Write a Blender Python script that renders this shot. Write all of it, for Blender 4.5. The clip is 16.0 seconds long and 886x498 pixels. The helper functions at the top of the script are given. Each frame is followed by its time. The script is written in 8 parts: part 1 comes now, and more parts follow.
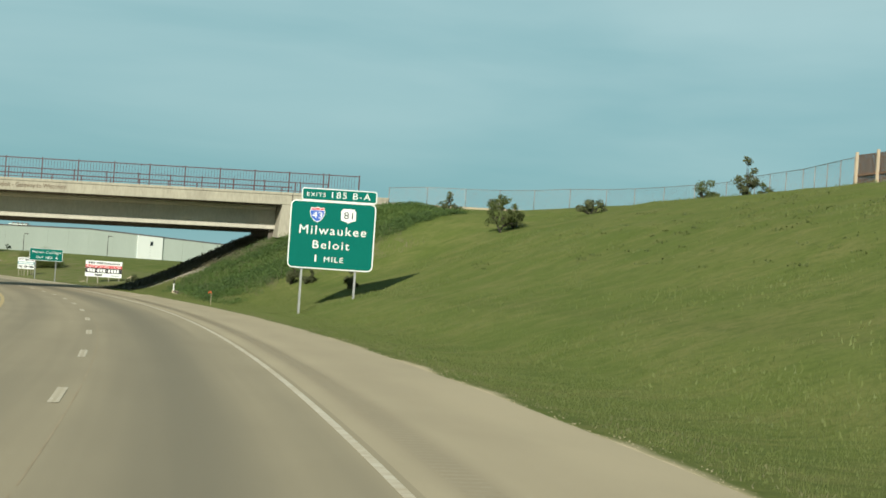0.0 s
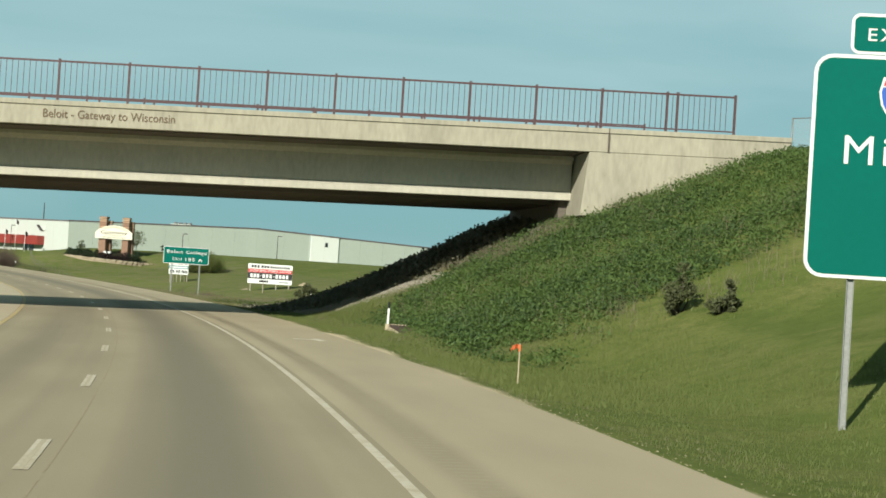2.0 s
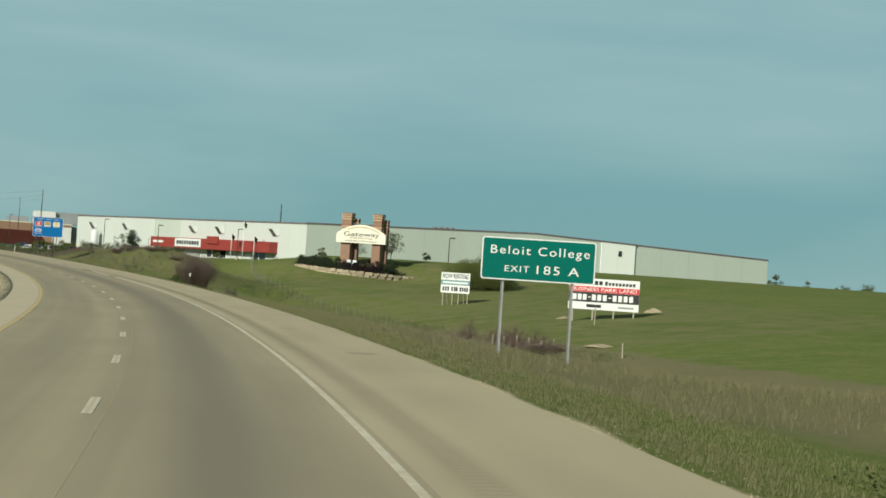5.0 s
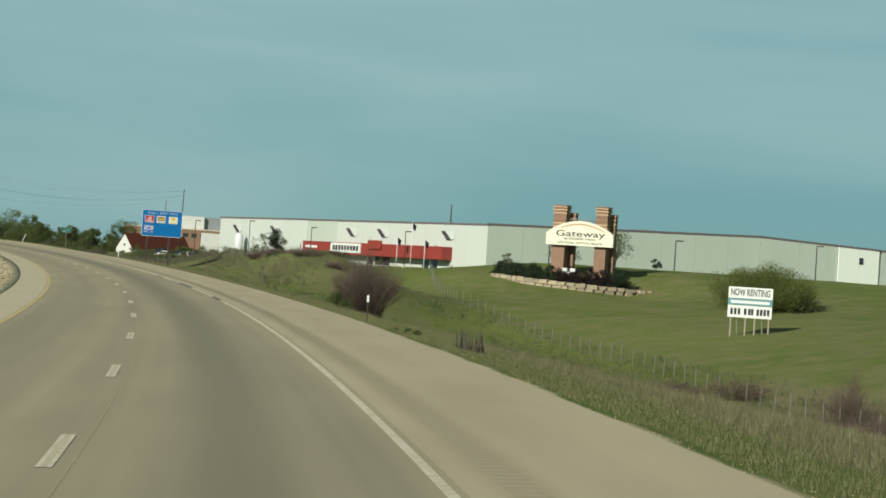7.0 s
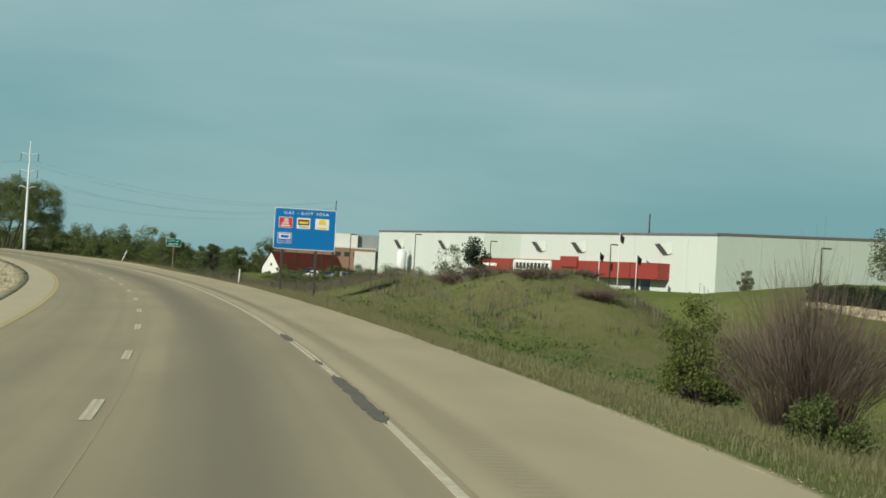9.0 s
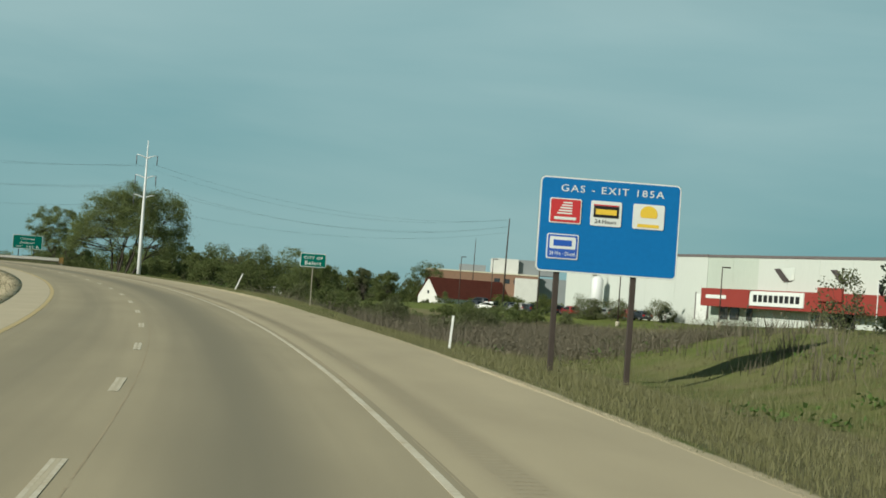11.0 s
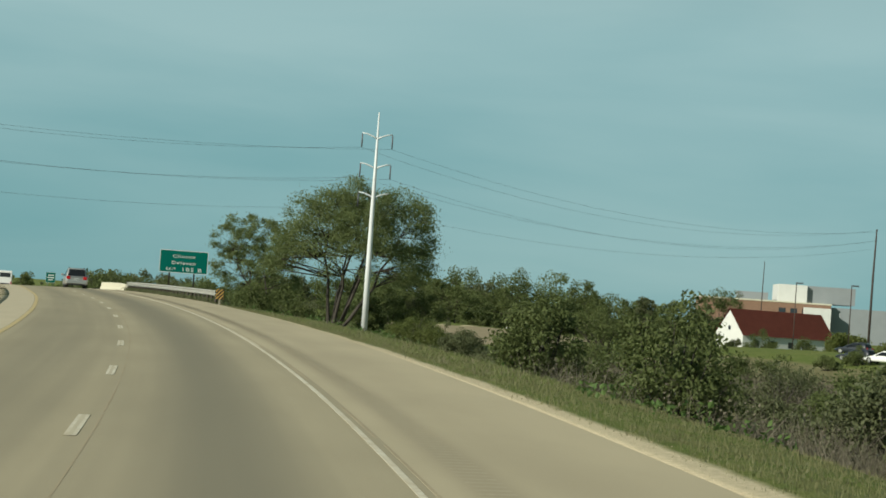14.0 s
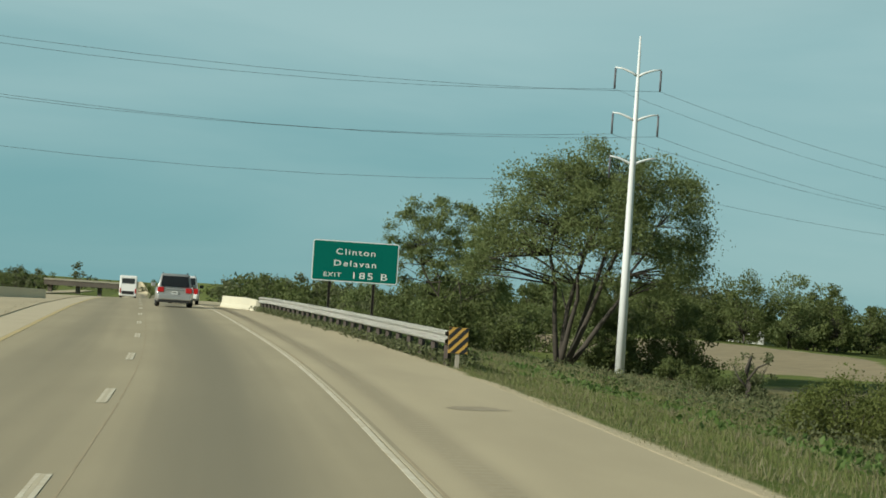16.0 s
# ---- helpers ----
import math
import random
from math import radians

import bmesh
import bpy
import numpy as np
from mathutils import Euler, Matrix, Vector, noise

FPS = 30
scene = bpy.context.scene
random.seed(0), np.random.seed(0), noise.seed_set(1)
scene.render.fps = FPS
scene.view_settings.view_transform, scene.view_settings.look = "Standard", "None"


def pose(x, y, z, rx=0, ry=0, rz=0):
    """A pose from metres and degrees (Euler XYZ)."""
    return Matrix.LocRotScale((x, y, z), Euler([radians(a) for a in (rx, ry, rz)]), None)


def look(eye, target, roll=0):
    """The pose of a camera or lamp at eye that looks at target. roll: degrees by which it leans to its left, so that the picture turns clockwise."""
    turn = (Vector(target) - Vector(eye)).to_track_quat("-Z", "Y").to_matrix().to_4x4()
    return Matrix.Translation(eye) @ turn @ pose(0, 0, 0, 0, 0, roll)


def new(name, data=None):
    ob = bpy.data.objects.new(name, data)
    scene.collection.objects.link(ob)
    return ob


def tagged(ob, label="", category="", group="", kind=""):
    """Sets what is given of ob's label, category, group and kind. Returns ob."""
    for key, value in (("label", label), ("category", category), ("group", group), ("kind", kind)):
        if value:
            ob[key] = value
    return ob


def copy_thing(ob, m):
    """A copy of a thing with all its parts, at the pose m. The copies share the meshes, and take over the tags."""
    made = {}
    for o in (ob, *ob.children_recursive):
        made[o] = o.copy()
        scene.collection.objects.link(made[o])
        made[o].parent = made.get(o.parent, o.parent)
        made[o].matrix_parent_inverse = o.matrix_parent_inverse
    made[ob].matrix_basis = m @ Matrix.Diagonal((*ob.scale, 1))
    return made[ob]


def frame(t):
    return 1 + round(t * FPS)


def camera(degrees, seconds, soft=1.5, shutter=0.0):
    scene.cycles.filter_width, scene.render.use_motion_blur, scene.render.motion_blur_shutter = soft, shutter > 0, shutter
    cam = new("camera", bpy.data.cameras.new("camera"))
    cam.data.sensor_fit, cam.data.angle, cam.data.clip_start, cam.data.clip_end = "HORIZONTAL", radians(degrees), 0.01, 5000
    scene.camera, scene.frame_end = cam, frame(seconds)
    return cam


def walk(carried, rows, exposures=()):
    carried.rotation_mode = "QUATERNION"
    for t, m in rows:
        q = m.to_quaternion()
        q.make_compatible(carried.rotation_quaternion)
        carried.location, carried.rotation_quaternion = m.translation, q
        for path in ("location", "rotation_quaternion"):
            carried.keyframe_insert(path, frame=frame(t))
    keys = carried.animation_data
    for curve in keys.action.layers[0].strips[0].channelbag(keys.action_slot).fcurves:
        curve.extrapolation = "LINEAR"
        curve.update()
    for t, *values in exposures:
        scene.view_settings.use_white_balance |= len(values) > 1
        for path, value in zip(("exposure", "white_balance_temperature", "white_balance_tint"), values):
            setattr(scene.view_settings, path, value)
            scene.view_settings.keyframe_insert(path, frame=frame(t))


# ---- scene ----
cam = camera(26.96, 16.0, 1.7)
PATH = [
    (0, (0.002, 0.001, 2.200), (3.199, 19.740, 2.574), 3.84),
    (0.5, (0.503, 17.193, 2.284), (3.327, 36.990, 2.626), 4.13),
    (1, (0.622, 34.376, 2.280), (3.027, 54.228, 2.607), 3.73),
    (1.5, (0.347, 51.522, 2.217), (2.248, 71.429, 2.512), 3.71),
    (2, (-0.254, 68.600, 2.186), (1.114, 88.551, 2.467), 3.57),
    (2.5, (-1.260, 85.694, 2.111), (-0.477, 105.677, 2.373), 3.48),
    (3, (-2.568, 102.793, 2.025), (-2.349, 122.790, 2.278), 3.23),
    (3.5, (-4.175, 119.908, 1.989), (-4.403, 139.905, 2.241), 3.32),
    (4, (-6.126, 137.018, 1.957), (-6.731, 157.007, 2.208), 3.48),
    (4.5, (-8.441, 154.102, 1.912), (-9.390, 174.078, 2.162), 3.61),
    (5, (-11.130, 171.149, 1.856), (-12.414, 191.106, 2.104), 3.70),
    (5.5, (-14.202, 188.144, 1.788), (-15.838, 208.075, 2.034), 3.74),
    (6, (-17.667, 205.074, 1.708), (-19.696, 224.969, 1.953), 3.73),
    (6.5, (-21.503, 221.926, 1.636), (-23.978, 241.771, 1.877), 3.70),
    (7, (-25.593, 238.676, 1.621), (-28.524, 258.458, 1.853), 3.75),
    (7.5, (-29.958, 255.251, 1.598), (-33.269, 274.974, 1.855), 3.68),
    (8, (-34.645, 271.685, 1.621), (-38.317, 291.342, 1.915), 3.42),
    (8.5, (-39.710, 287.995, 1.672), (-43.784, 307.573, 1.964), 3.20),
    (9, (-45.094, 304.219, 1.767), (-49.630, 323.695, 2.096), 3.32),
    (9.5, (-50.794, 320.354, 1.862), (-55.757, 339.724, 2.242), 3.54),
    (10, (-56.806, 336.392, 1.960), (-62.154, 355.659, 2.389), 3.75),
    (10.5, (-63.122, 352.329, 2.076), (-68.830, 371.491, 2.553), 3.92),
    (11, (-69.733, 368.158, 2.230), (-75.797, 387.209, 2.748), 4.02),
    (11.5, (-76.629, 383.874, 2.438), (-83.064, 402.802, 2.991), 4.02),
    (12, (-83.834, 399.452, 2.688), (-90.658, 418.243, 3.265), 3.93),
    (12.5, (-91.434, 414.814, 2.903), (-98.623, 433.468, 3.494), 3.87),
    (13, (-99.320, 429.957, 3.137), (-106.873, 448.465, 3.748), 3.87),
    (13.5, (-107.529, 444.891, 3.320), (-115.483, 463.231, 3.933), 4.02),
    (14, (-116.035, 459.645, 3.498), (-124.393, 477.805, 4.122), 3.97),
    (14.5, (-124.866, 474.205, 3.694), (-133.605, 492.183, 4.325), 3.93),
    (15, (-134.033, 488.557, 3.914), (-143.102, 506.372, 4.524), 3.60),
    (15.5, (-143.529, 502.687, 4.100), (-152.987, 520.300, 4.687), 3.66),
    (16, (-153.287, 516.646, 4.309), (-163.147, 534.039, 4.839), 3.75),
]
SKY_STRENGTH, SUN_STRENGTH = 0.068, 5.0
EXPOSURES = [(0.0, 0.34, 6500, 14), (2.2, 0.38, 6500, 14), (3.0, 0.55, 6500, 13), (3.6, 0.38, 6500, 13), (5.8, 0.06, 6500, 12), (9.0, 0.05, 6500, 11.5), (12.5, 0.07, 6500, 11), (16.0, 0.18, 6500, 11)]
walk(cam, [(t, look(eye, target, roll)) for t, eye, target, roll in PATH], EXPOSURES)


def DASH_PHASE(s):
    """The lane dashes' offset along the road; the striping was laid in three runs."""
    return 0.87 if s < 165 else 1.91 if s < 350 else 2.45


# ---- alignment: a long left-hand curve that runs out into a straight ----
CX, CY, RAD, A0, S_END = -846.44, 30.33, 847.0, -0.0358, 604.0
GRADE = (0.00142229, -0.04061888, 0.3436507, -0.91933412, 0.49226145, 0.22232291)


# The road swings a little off the true arc: metres along, metres to the right.
DRIFT = ((-60, 120, 180, 225, 320, 355, 385, 410, 430, 465, 490, 512, 530, 550, 570, 600, 640), (0, 0, 0.07, -0.12, -0.14, -0.1, 0.04, 0.2, 0.26, 0.25, 0.18, 0.04, -0.12, -0.3, -0.42, -0.42, -0.3))


# Past the bridge the road goes over a crest and down.
CREST = ((640, 670, 700, 751, 800, 840, 1000, 1200, 1600), (0, -0.09, -0.26, -0.74, -1.35, -1.95, -3.7, -5.2, -7.0))


def heading(s):
    """The road's heading in radians, to the left from +y."""
    return min(s, S_END) / RAD + A0


def road_z(s):
    u = np.clip(s, -60, 640) / 100
    return np.polyval(GRADE, u) + np.interp(s, CREST[0], CREST[1])


def base_z(s, l):
    """The level that the land is built on: the road's, but for the crest that only the road's own bank follows."""
    far = np.clip((np.asarray(l, float) - 30) / 60, 0, 1)
    return road_z(s) + far * (np.clip(np.asarray(s, float) - 640, 0, 600) * 0.004 - np.interp(s, CREST[0], CREST[1]))


def plan(s, l):
    """World x, y of a place s metres along the road and l metres to its right."""
    s, l = np.asarray(s, float), np.asarray(l, float)
    l = l + np.interp(s, DRIFT[0], DRIFT[1])
    a = np.minimum(s, S_END) / RAD + A0
    over = np.maximum(s - S_END, 0)
    return CX + (RAD + l) * np.cos(a) - over * np.sin(a), CY + (RAD + l) * np.sin(a) + over * np.cos(a)


def unplan(x, y):
    a = math.atan2(y - CY, x - CX)
    s = (a - A0) * RAD
    if s <= S_END:
        return s, math.hypot(x - CX, y - CY) - RAD
    a = S_END / RAD + A0
    bx, by = plan(S_END, 0)
    dx, dy = x - float(bx), y - float(by)
    return S_END - dx * math.sin(a) + dy * math.cos(a), dx * math.cos(a) + dy * math.sin(a)


# Cross-sections of the land: height over the road's edge, by metres to the right.
CUT = ((5.3, 0.08), (7, -0.05), (9, -0.15), (10.5, 0.0), (13.1, 1.0), (18, 2.5), (25, 5.4), (36, 8.4), (60, 10.2), (4000, 10.2))
VERGE = ((5.3, 0.08), (6.5, 0.15), (7.6, 0.34), (8.6, 0.52), (10, 0.95), (13, 2.2), (17.2, 4.1), (23.3, 6.65), (26, 7.2), (36, 8.3), (60, 8.8), (4000, 9.1))
ABUTMENT = ((5.3, 0.08), (7.2, 0.0), (8.6, 0.35), (17.2, 4.95), (23.3, 7.6), (26, 8.05), (60, 8.7), (4000, 9.2))
TOE = ((5.3, 0.08), (8, -0.25), (12, -0.3), (18, 0.6), (30, 3.6), (45, 6.6), (60, 8.0), (4000, 8.0))
FIELD_A = ((5.3, 0.08), (8, -0.3), (14, -0.9), (22, -1.8), (31, -2.8), (45, -1.6), (80, 0.6), (150, 2.5), (4000, 5.0))
FIELD_B = ((5.3, 0.08), (8, -0.3), (14, -1.65), (22, -3.2), (29, -4.5), (33, -4.6), (46, -2.2), (60, -0.6), (90, 1.2), (180, 1.8), (4000, 4.0))
PARK = ((5.3, 0.08), (8, -0.3), (14, -1.5), (22, -2.6), (30, -3.0), (40, -1.2), (45, 0.4), (48, 0.9), (53, 1.4), (60, 2.2), (90, 2.4), (180, 2.2), (4000, 3.0))
LAWN = ((5.3, 0.08), (8, -0.3), (14, -1.6), (22, -3.0), (30, -3.6), (40, -1.9), (50, -1.0), (60, -0.4), (72, 1.6), (90, 2.2), (180, 2.2), (4000, 3.0))
MARSH = ((5.3, 0.08), (6.2, 0.16), (8.5, 0.0), (11, -0.9), (16, -2.6), (40, -3.2), (60, -2.4), (75, -0.6), (88, 0.9), (110, 1.3), (4000, 2.0))
MARSH_B = ((5.3, 0.08), (9, -0.2), (14, -1.6), (22, -3.3), (60, -3.6), (85, -1.6), (100, -0.5), (4000, 0.0))
CREEK = ((5.3, 0.05), (9, -0.4), (15, -1.5), (33, -3.35), (50, -4.6), (78, -4.3), (90, -2.7), (98, -2.0), (130, -1.8), (250, 0.0), (4000, 0.0))
CREEK_B = ((5.3, 0.05), (9, -0.4), (15, -1.5), (33, -3.35), (60, -3.6), (90, -3.6), (130, -5.2), (250, -5.6), (600, -3.0), (4000, 2.0))
BEYOND = ((5.3, 0.05), (12, -0.8), (30, -1.5), (100, -2.5), (250, -3.5), (4000, 4.0))
MEDIAN = ((-4000, 2.0), (-300, 1.0), (-60, -0.6), (-36, -0.1), (-24, -0.1), (-19, -0.6), (-13, -1.1), (-8, -0.35), (-6.3, -0.12))
LAND = ((-600, CUT), (110, CUT), (127, VERGE), (138, ABUTMENT), (154, ABUTMENT), (184, TOE), (250, FIELD_A), (330, FIELD_B), (375, FIELD_B),
        (415, LAWN), (436, PARK), (447, PARK), (480, MARSH), (560, MARSH_B), (620, CREEK), (690, CREEK), (800, CREEK_B), (900, CREEK_B), (1200, BEYOND), (6000, BEYOND))


def ground_z(s, l):
    """Height of the land."""
    s, l = np.broadcast_arrays(np.asarray(s, float), np.asarray(l, float))
    knots = np.array([k for k, _ in LAND], float)
    i = np.clip(np.searchsorted(knots, s, side="right") - 1, 0, len(knots) - 2)
    u = np.clip((s - knots[i]) / (knots[i + 1] - knots[i]), 0, 1)
    u = u * u * (3 - 2 * u)
    table = np.stack([np.interp(l, [p for p, _ in sec], [h for _, h in sec]) for _, sec in LAND])
    take = lambda k: np.take_along_axis(table, k[None], 0)[0]
    right = (1 - u) * take(i) + u * take(i + 1)
    right = right + 4.85 * np.exp(-(((s - 413) / 14) ** 2) - ((l - 24.5) / 8.5) ** 2) + 3.3 * np.exp(-(((s - 438) / 15) ** 2) - ((l - 22) / 6.5) ** 2) - 0.95 * np.exp(-(((s - 421) / 8) ** 2) - ((l - 61) / 6) ** 2)
    left = np.interp(l, [p for p, _ in MEDIAN], [h for _, h in MEDIAN])
    bed = 0.02 * l - 0.22
    return base_z(s, l) + np.where(l >= 5.3, right, np.where(l <= -6.3, left, bed))


def place(s, l, dz=0.0):
    x, y = plan(s, l)
    return float(x), float(y), float(ground_z(s, l)) + dz


def on_land(x, y, dz=0.0):
    s, l = unplan(x, y)
    return x, y, float(ground_z(s, l)) + dz


def on_road(s, l, dz=0.0):
    x, y = plan(s, l)
    return float(x), float(y), float(road_z(s)) + 0.02 * l + dz


# ---- world, sun ----
SUN_WAY = Vector((0.92, 1.80, -1.0)).normalized()
world = bpy.data.worlds.new("world")
scene.world = world
world.use_nodes = True
wn, wl = world.node_tree.nodes, world.node_tree.links
wn.clear()
sky = wn.new("ShaderNodeTexSky")
sky.sky_type = "NISHITA"
sky.sun_disc = False
sky.sun_elevation = math.asin(-SUN_WAY.z)
sky.sun_rotation = math.atan2(-SUN_WAY.x, -SUN_WAY.y)
sky.air_density, sky.dust_density, sky.ozone_density = 1.0, 0.25, 2.5
wco = wn.new("ShaderNodeTexCoord")
wmap = wn.new("ShaderNodeMapping")
wmap.inputs["Scale"].default_value = (1.6, 1.6, 9.0)
wnoise = wn.new("ShaderNodeTexNoise")
wnoise.inputs["Scale"].default_value = 1.7
wnoise.inputs["Detail"].default_value = 5.0
wnoise.inputs["Roughness"].default_value = 0.48
wnoise.inputs["Distortion"].default_value = 0.3
wramp = wn.new("ShaderNodeMapRange")
wramp.inputs["From Min"].default_value = 0.3
wramp.inputs["From Max"].default_value = 0.8
wramp.inputs["To Min"].default_value = -0.25
wramp.inputs["To Max"].default_value = 0.75
wmix = wn.new("ShaderNodeMix")
wmix.data_type = "RGBA"
wmix.inputs["Factor"].default_value = 0.92
wsep = wn.new("ShaderNodeSeparateXYZ")
wrise = wn.new("ShaderNodeMapRange")
wrise.inputs["From Min"].default_value, wrise.inputs["From Max"].default_value = 0.03, 0.16
wrise.inputs["To Max"].default_value = 0.75
wveil = wn.new("ShaderNodeMath")
wveil.operation, wveil.use_clamp = "ADD", True
wtone = wn.new("ShaderNodeMix")
wtone.data_type = "RGBA"
wtone.inputs["A"].default_value, wtone.inputs["B"].default_value = (2.2, 5.05, 5.35, 1), (4.45, 7.05, 7.05, 1)
wbg = wn.new("ShaderNodeBackground")
wbg.inputs["Strength"].default_value = SKY_STRENGTH
wout = wn.new("ShaderNodeOutputWorld")
wl.new(wco.outputs["Generated"], wmap.inputs["Vector"])
wl.new(wmap.outputs["Vector"], wnoise.inputs["Vector"])
wl.new(wnoise.outputs["Fac"], wramp.inputs["Value"])
wl.new(wco.outputs["Generated"], wsep.inputs[0])
wl.new(wsep.outputs["Z"], wrise.inputs["Value"])
wl.new(wramp.outputs["Result"], wveil.inputs[0])
wl.new(wrise.outputs["Result"], wveil.inputs[1])
wl.new(wveil.outputs[0], wtone.inputs["Factor"])
wl.new(wtone.outputs["Result"], wmix.inputs["B"])
wl.new(sky.outputs["Color"], wmix.inputs["A"])
# a clear sky deepens from the horizon towards the zenith
wdeep = wn.new("ShaderNodeMapRange")
wdeep.inputs["From Min"].default_value, wdeep.inputs["From Max"].default_value = 0.15, 0.6
wdeep.inputs["To Min"].default_value, wdeep.inputs["To Max"].default_value = 1.0, 0.3
wl.new(wsep.outputs["Z"], wdeep.inputs["Value"])
wdim = wn.new("ShaderNodeVectorMath")
wdim.operation = "SCALE"
wl.new(wmix.outputs["Result"], wdim.inputs[0])
wl.new(wdeep.outputs["Result"], wdim.inputs["Scale"])
wl.new(wdim.outputs["Vector"], wbg.inputs["Color"])
wl.new(wbg.outputs["Background"], wout.inputs["Surface"])
sun = new("sun", bpy.data.lights.new("sun", "SUN"))
sun.data.energy, sun.data.angle, sun.data.color = SUN_STRENGTH, radians(0.6), (0.96, 0.955, 0.81)
sun.matrix_world = look((0, 0, 60), Vector((0, 0, 60)) + SUN_WAY)


# ---- materials ----
def material(name, colour, rough=0.8, vary=0.15, scale=3.0, fine=40.0, bump=0.0, metal=0.0, tint=None, space="Object", spec=0.4, stretch=None, each=0.0):
    """A procedural surface: base colour, varied by a coarse and a fine noise, towards tint where one is given."""
    m = bpy.data.materials.new(name)
    m.use_nodes = True
    n, lk = m.node_tree.nodes, m.node_tree.links
    b = n["Principled BSDF"]
    b.inputs["Roughness"].default_value = rough
    b.inputs["Metallic"].default_value = metal
    b.inputs["Specular IOR Level"].default_value = spec
    if vary <= 0 and not bump:
        b.inputs["Base Color"].default_value = (*colour, 1)
        return m
    if space == "World":
        co = n.new("ShaderNodeNewGeometry").outputs["Position"]
    else:
        co = n.new("ShaderNodeTexCoord").outputs[space]
    if stretch:
        mp = n.new("ShaderNodeMapping")
        mp.inputs["Scale"].default_value = stretch
        lk.new(co, mp.inputs["Vector"])
        co = mp.outputs["Vector"]
    big, small = n.new("ShaderNodeTexNoise"), n.new("ShaderNodeTexNoise")
    big.inputs["Scale"].default_value, big.inputs["Detail"].default_value = scale, 4
    small.inputs["Scale"].default_value, small.inputs["Detail"].default_value = fine, 6
    lk.new(co, big.inputs["Vector"])
    lk.new(co, small.inputs["Vector"])
    add = n.new("ShaderNodeMath")
    add.operation = "MULTIPLY_ADD"
    add.inputs[1].default_value = 0.55
    lk.new(small.outputs["Fac"], add.inputs[0])
    half = n.new("ShaderNodeMath")
    half.operation = "MULTIPLY"
    half.inputs[1].default_value = 0.45
    lk.new(big.outputs["Fac"], half.inputs[0])
    lk.new(half.outputs[0], add.inputs[2])
    value = add.outputs[0]
    if each:
        info, em = n.new("ShaderNodeObjectInfo"), n.new("ShaderNodeMath")
        em.operation = "MULTIPLY_ADD"
        em.inputs[1].default_value = each
        lk.new(info.outputs["Random"], em.inputs[0])
        lk.new(value, em.inputs[2])
        sub = n.new("ShaderNodeMath")
        sub.operation = "SUBTRACT"
        sub.inputs[1].default_value = each / 2
        lk.new(em.outputs[0], sub.inputs[0])
        value = sub.outputs[0]
    ramp = n.new("ShaderNodeMapRange")
    ramp.inputs["From Min"].default_value, ramp.inputs["From Max"].default_value = 0.3, 0.7
    lk.new(value, ramp.inputs["Value"])
    mix = n.new("ShaderNodeMix")
    mix.data_type = "RGBA"
    other = tint or tuple(c * (1 + vary) for c in colour)
    mix.inputs["A"].default_value = (*(c * (1 - vary) for c in colour), 1)
    mix.inputs["B"].default_value = (*other, 1)
    lk.new(ramp.outputs["Result"], mix.inputs["Factor"])
    lk.new(mix.outputs["Result"], b.inputs["Base Color"])
    if bump:
        bp = n.new("ShaderNodeBump")
        bp.inputs["Strength"].default_value = 0.6
        bp.inputs["Distance"].default_value = bump
        lk.new(add.outputs[0], bp.inputs["Height"])
        lk.new(bp.outputs["Normal"], b.inputs["Normal"])
    return m


def foliage(name, dark, light, rough=0.6, through_light=0.25):
    """Leaves and blades: each island its own shade, some light shining through."""
    m = bpy.data.materials.new(name)
    m.use_nodes = True
    n, lk = m.node_tree.nodes, m.node_tree.links
    b, out = n["Principled BSDF"], n["Material Output"]
    geo = n.new("ShaderNodeNewGeometry")
    ns = n.new("ShaderNodeTexNoise")
    ns.inputs["Scale"].default_value = 0.22
    lk.new(geo.outputs["Position"], ns.inputs["Vector"])
    mean = n.new("ShaderNodeMath")
    mean.operation = "MULTIPLY_ADD"
    mean.inputs[1].default_value = 0.5
    lk.new(geo.outputs["Random Per Island"], mean.inputs[0])
    half = n.new("ShaderNodeMath")
    half.operation = "MULTIPLY"
    half.inputs[1].default_value = 0.5
    lk.new(ns.outputs["Fac"], half.inputs[0])
    lk.new(half.outputs[0], mean.inputs[2])
    mix = n.new("ShaderNodeMix")
    mix.data_type = "RGBA"
    mix.inputs["A"].default_value, mix.inputs["B"].default_value = (*dark, 1), (*light, 1)
    lk.new(mean.outputs[0], mix.inputs["Factor"])
    lk.new(mix.outputs["Result"], b.inputs["Base Color"])
    b.inputs["Roughness"].default_value = rough
    b.inputs["Specular IOR Level"].default_value = 0.25
    tr = n.new("ShaderNodeBsdfTranslucent")
    lk.new(mix.outputs["Result"], tr.inputs["Color"])
    ms = n.new("ShaderNodeMixShader")
    ms.inputs["Fac"].default_value = through_light
    lk.new(b.outputs["BSDF"], ms.inputs[1])
    lk.new(tr.outputs["BSDF"], ms.inputs[2])
    lk.new(ms.outputs["Shader"], out.inputs["Surface"])
    return m


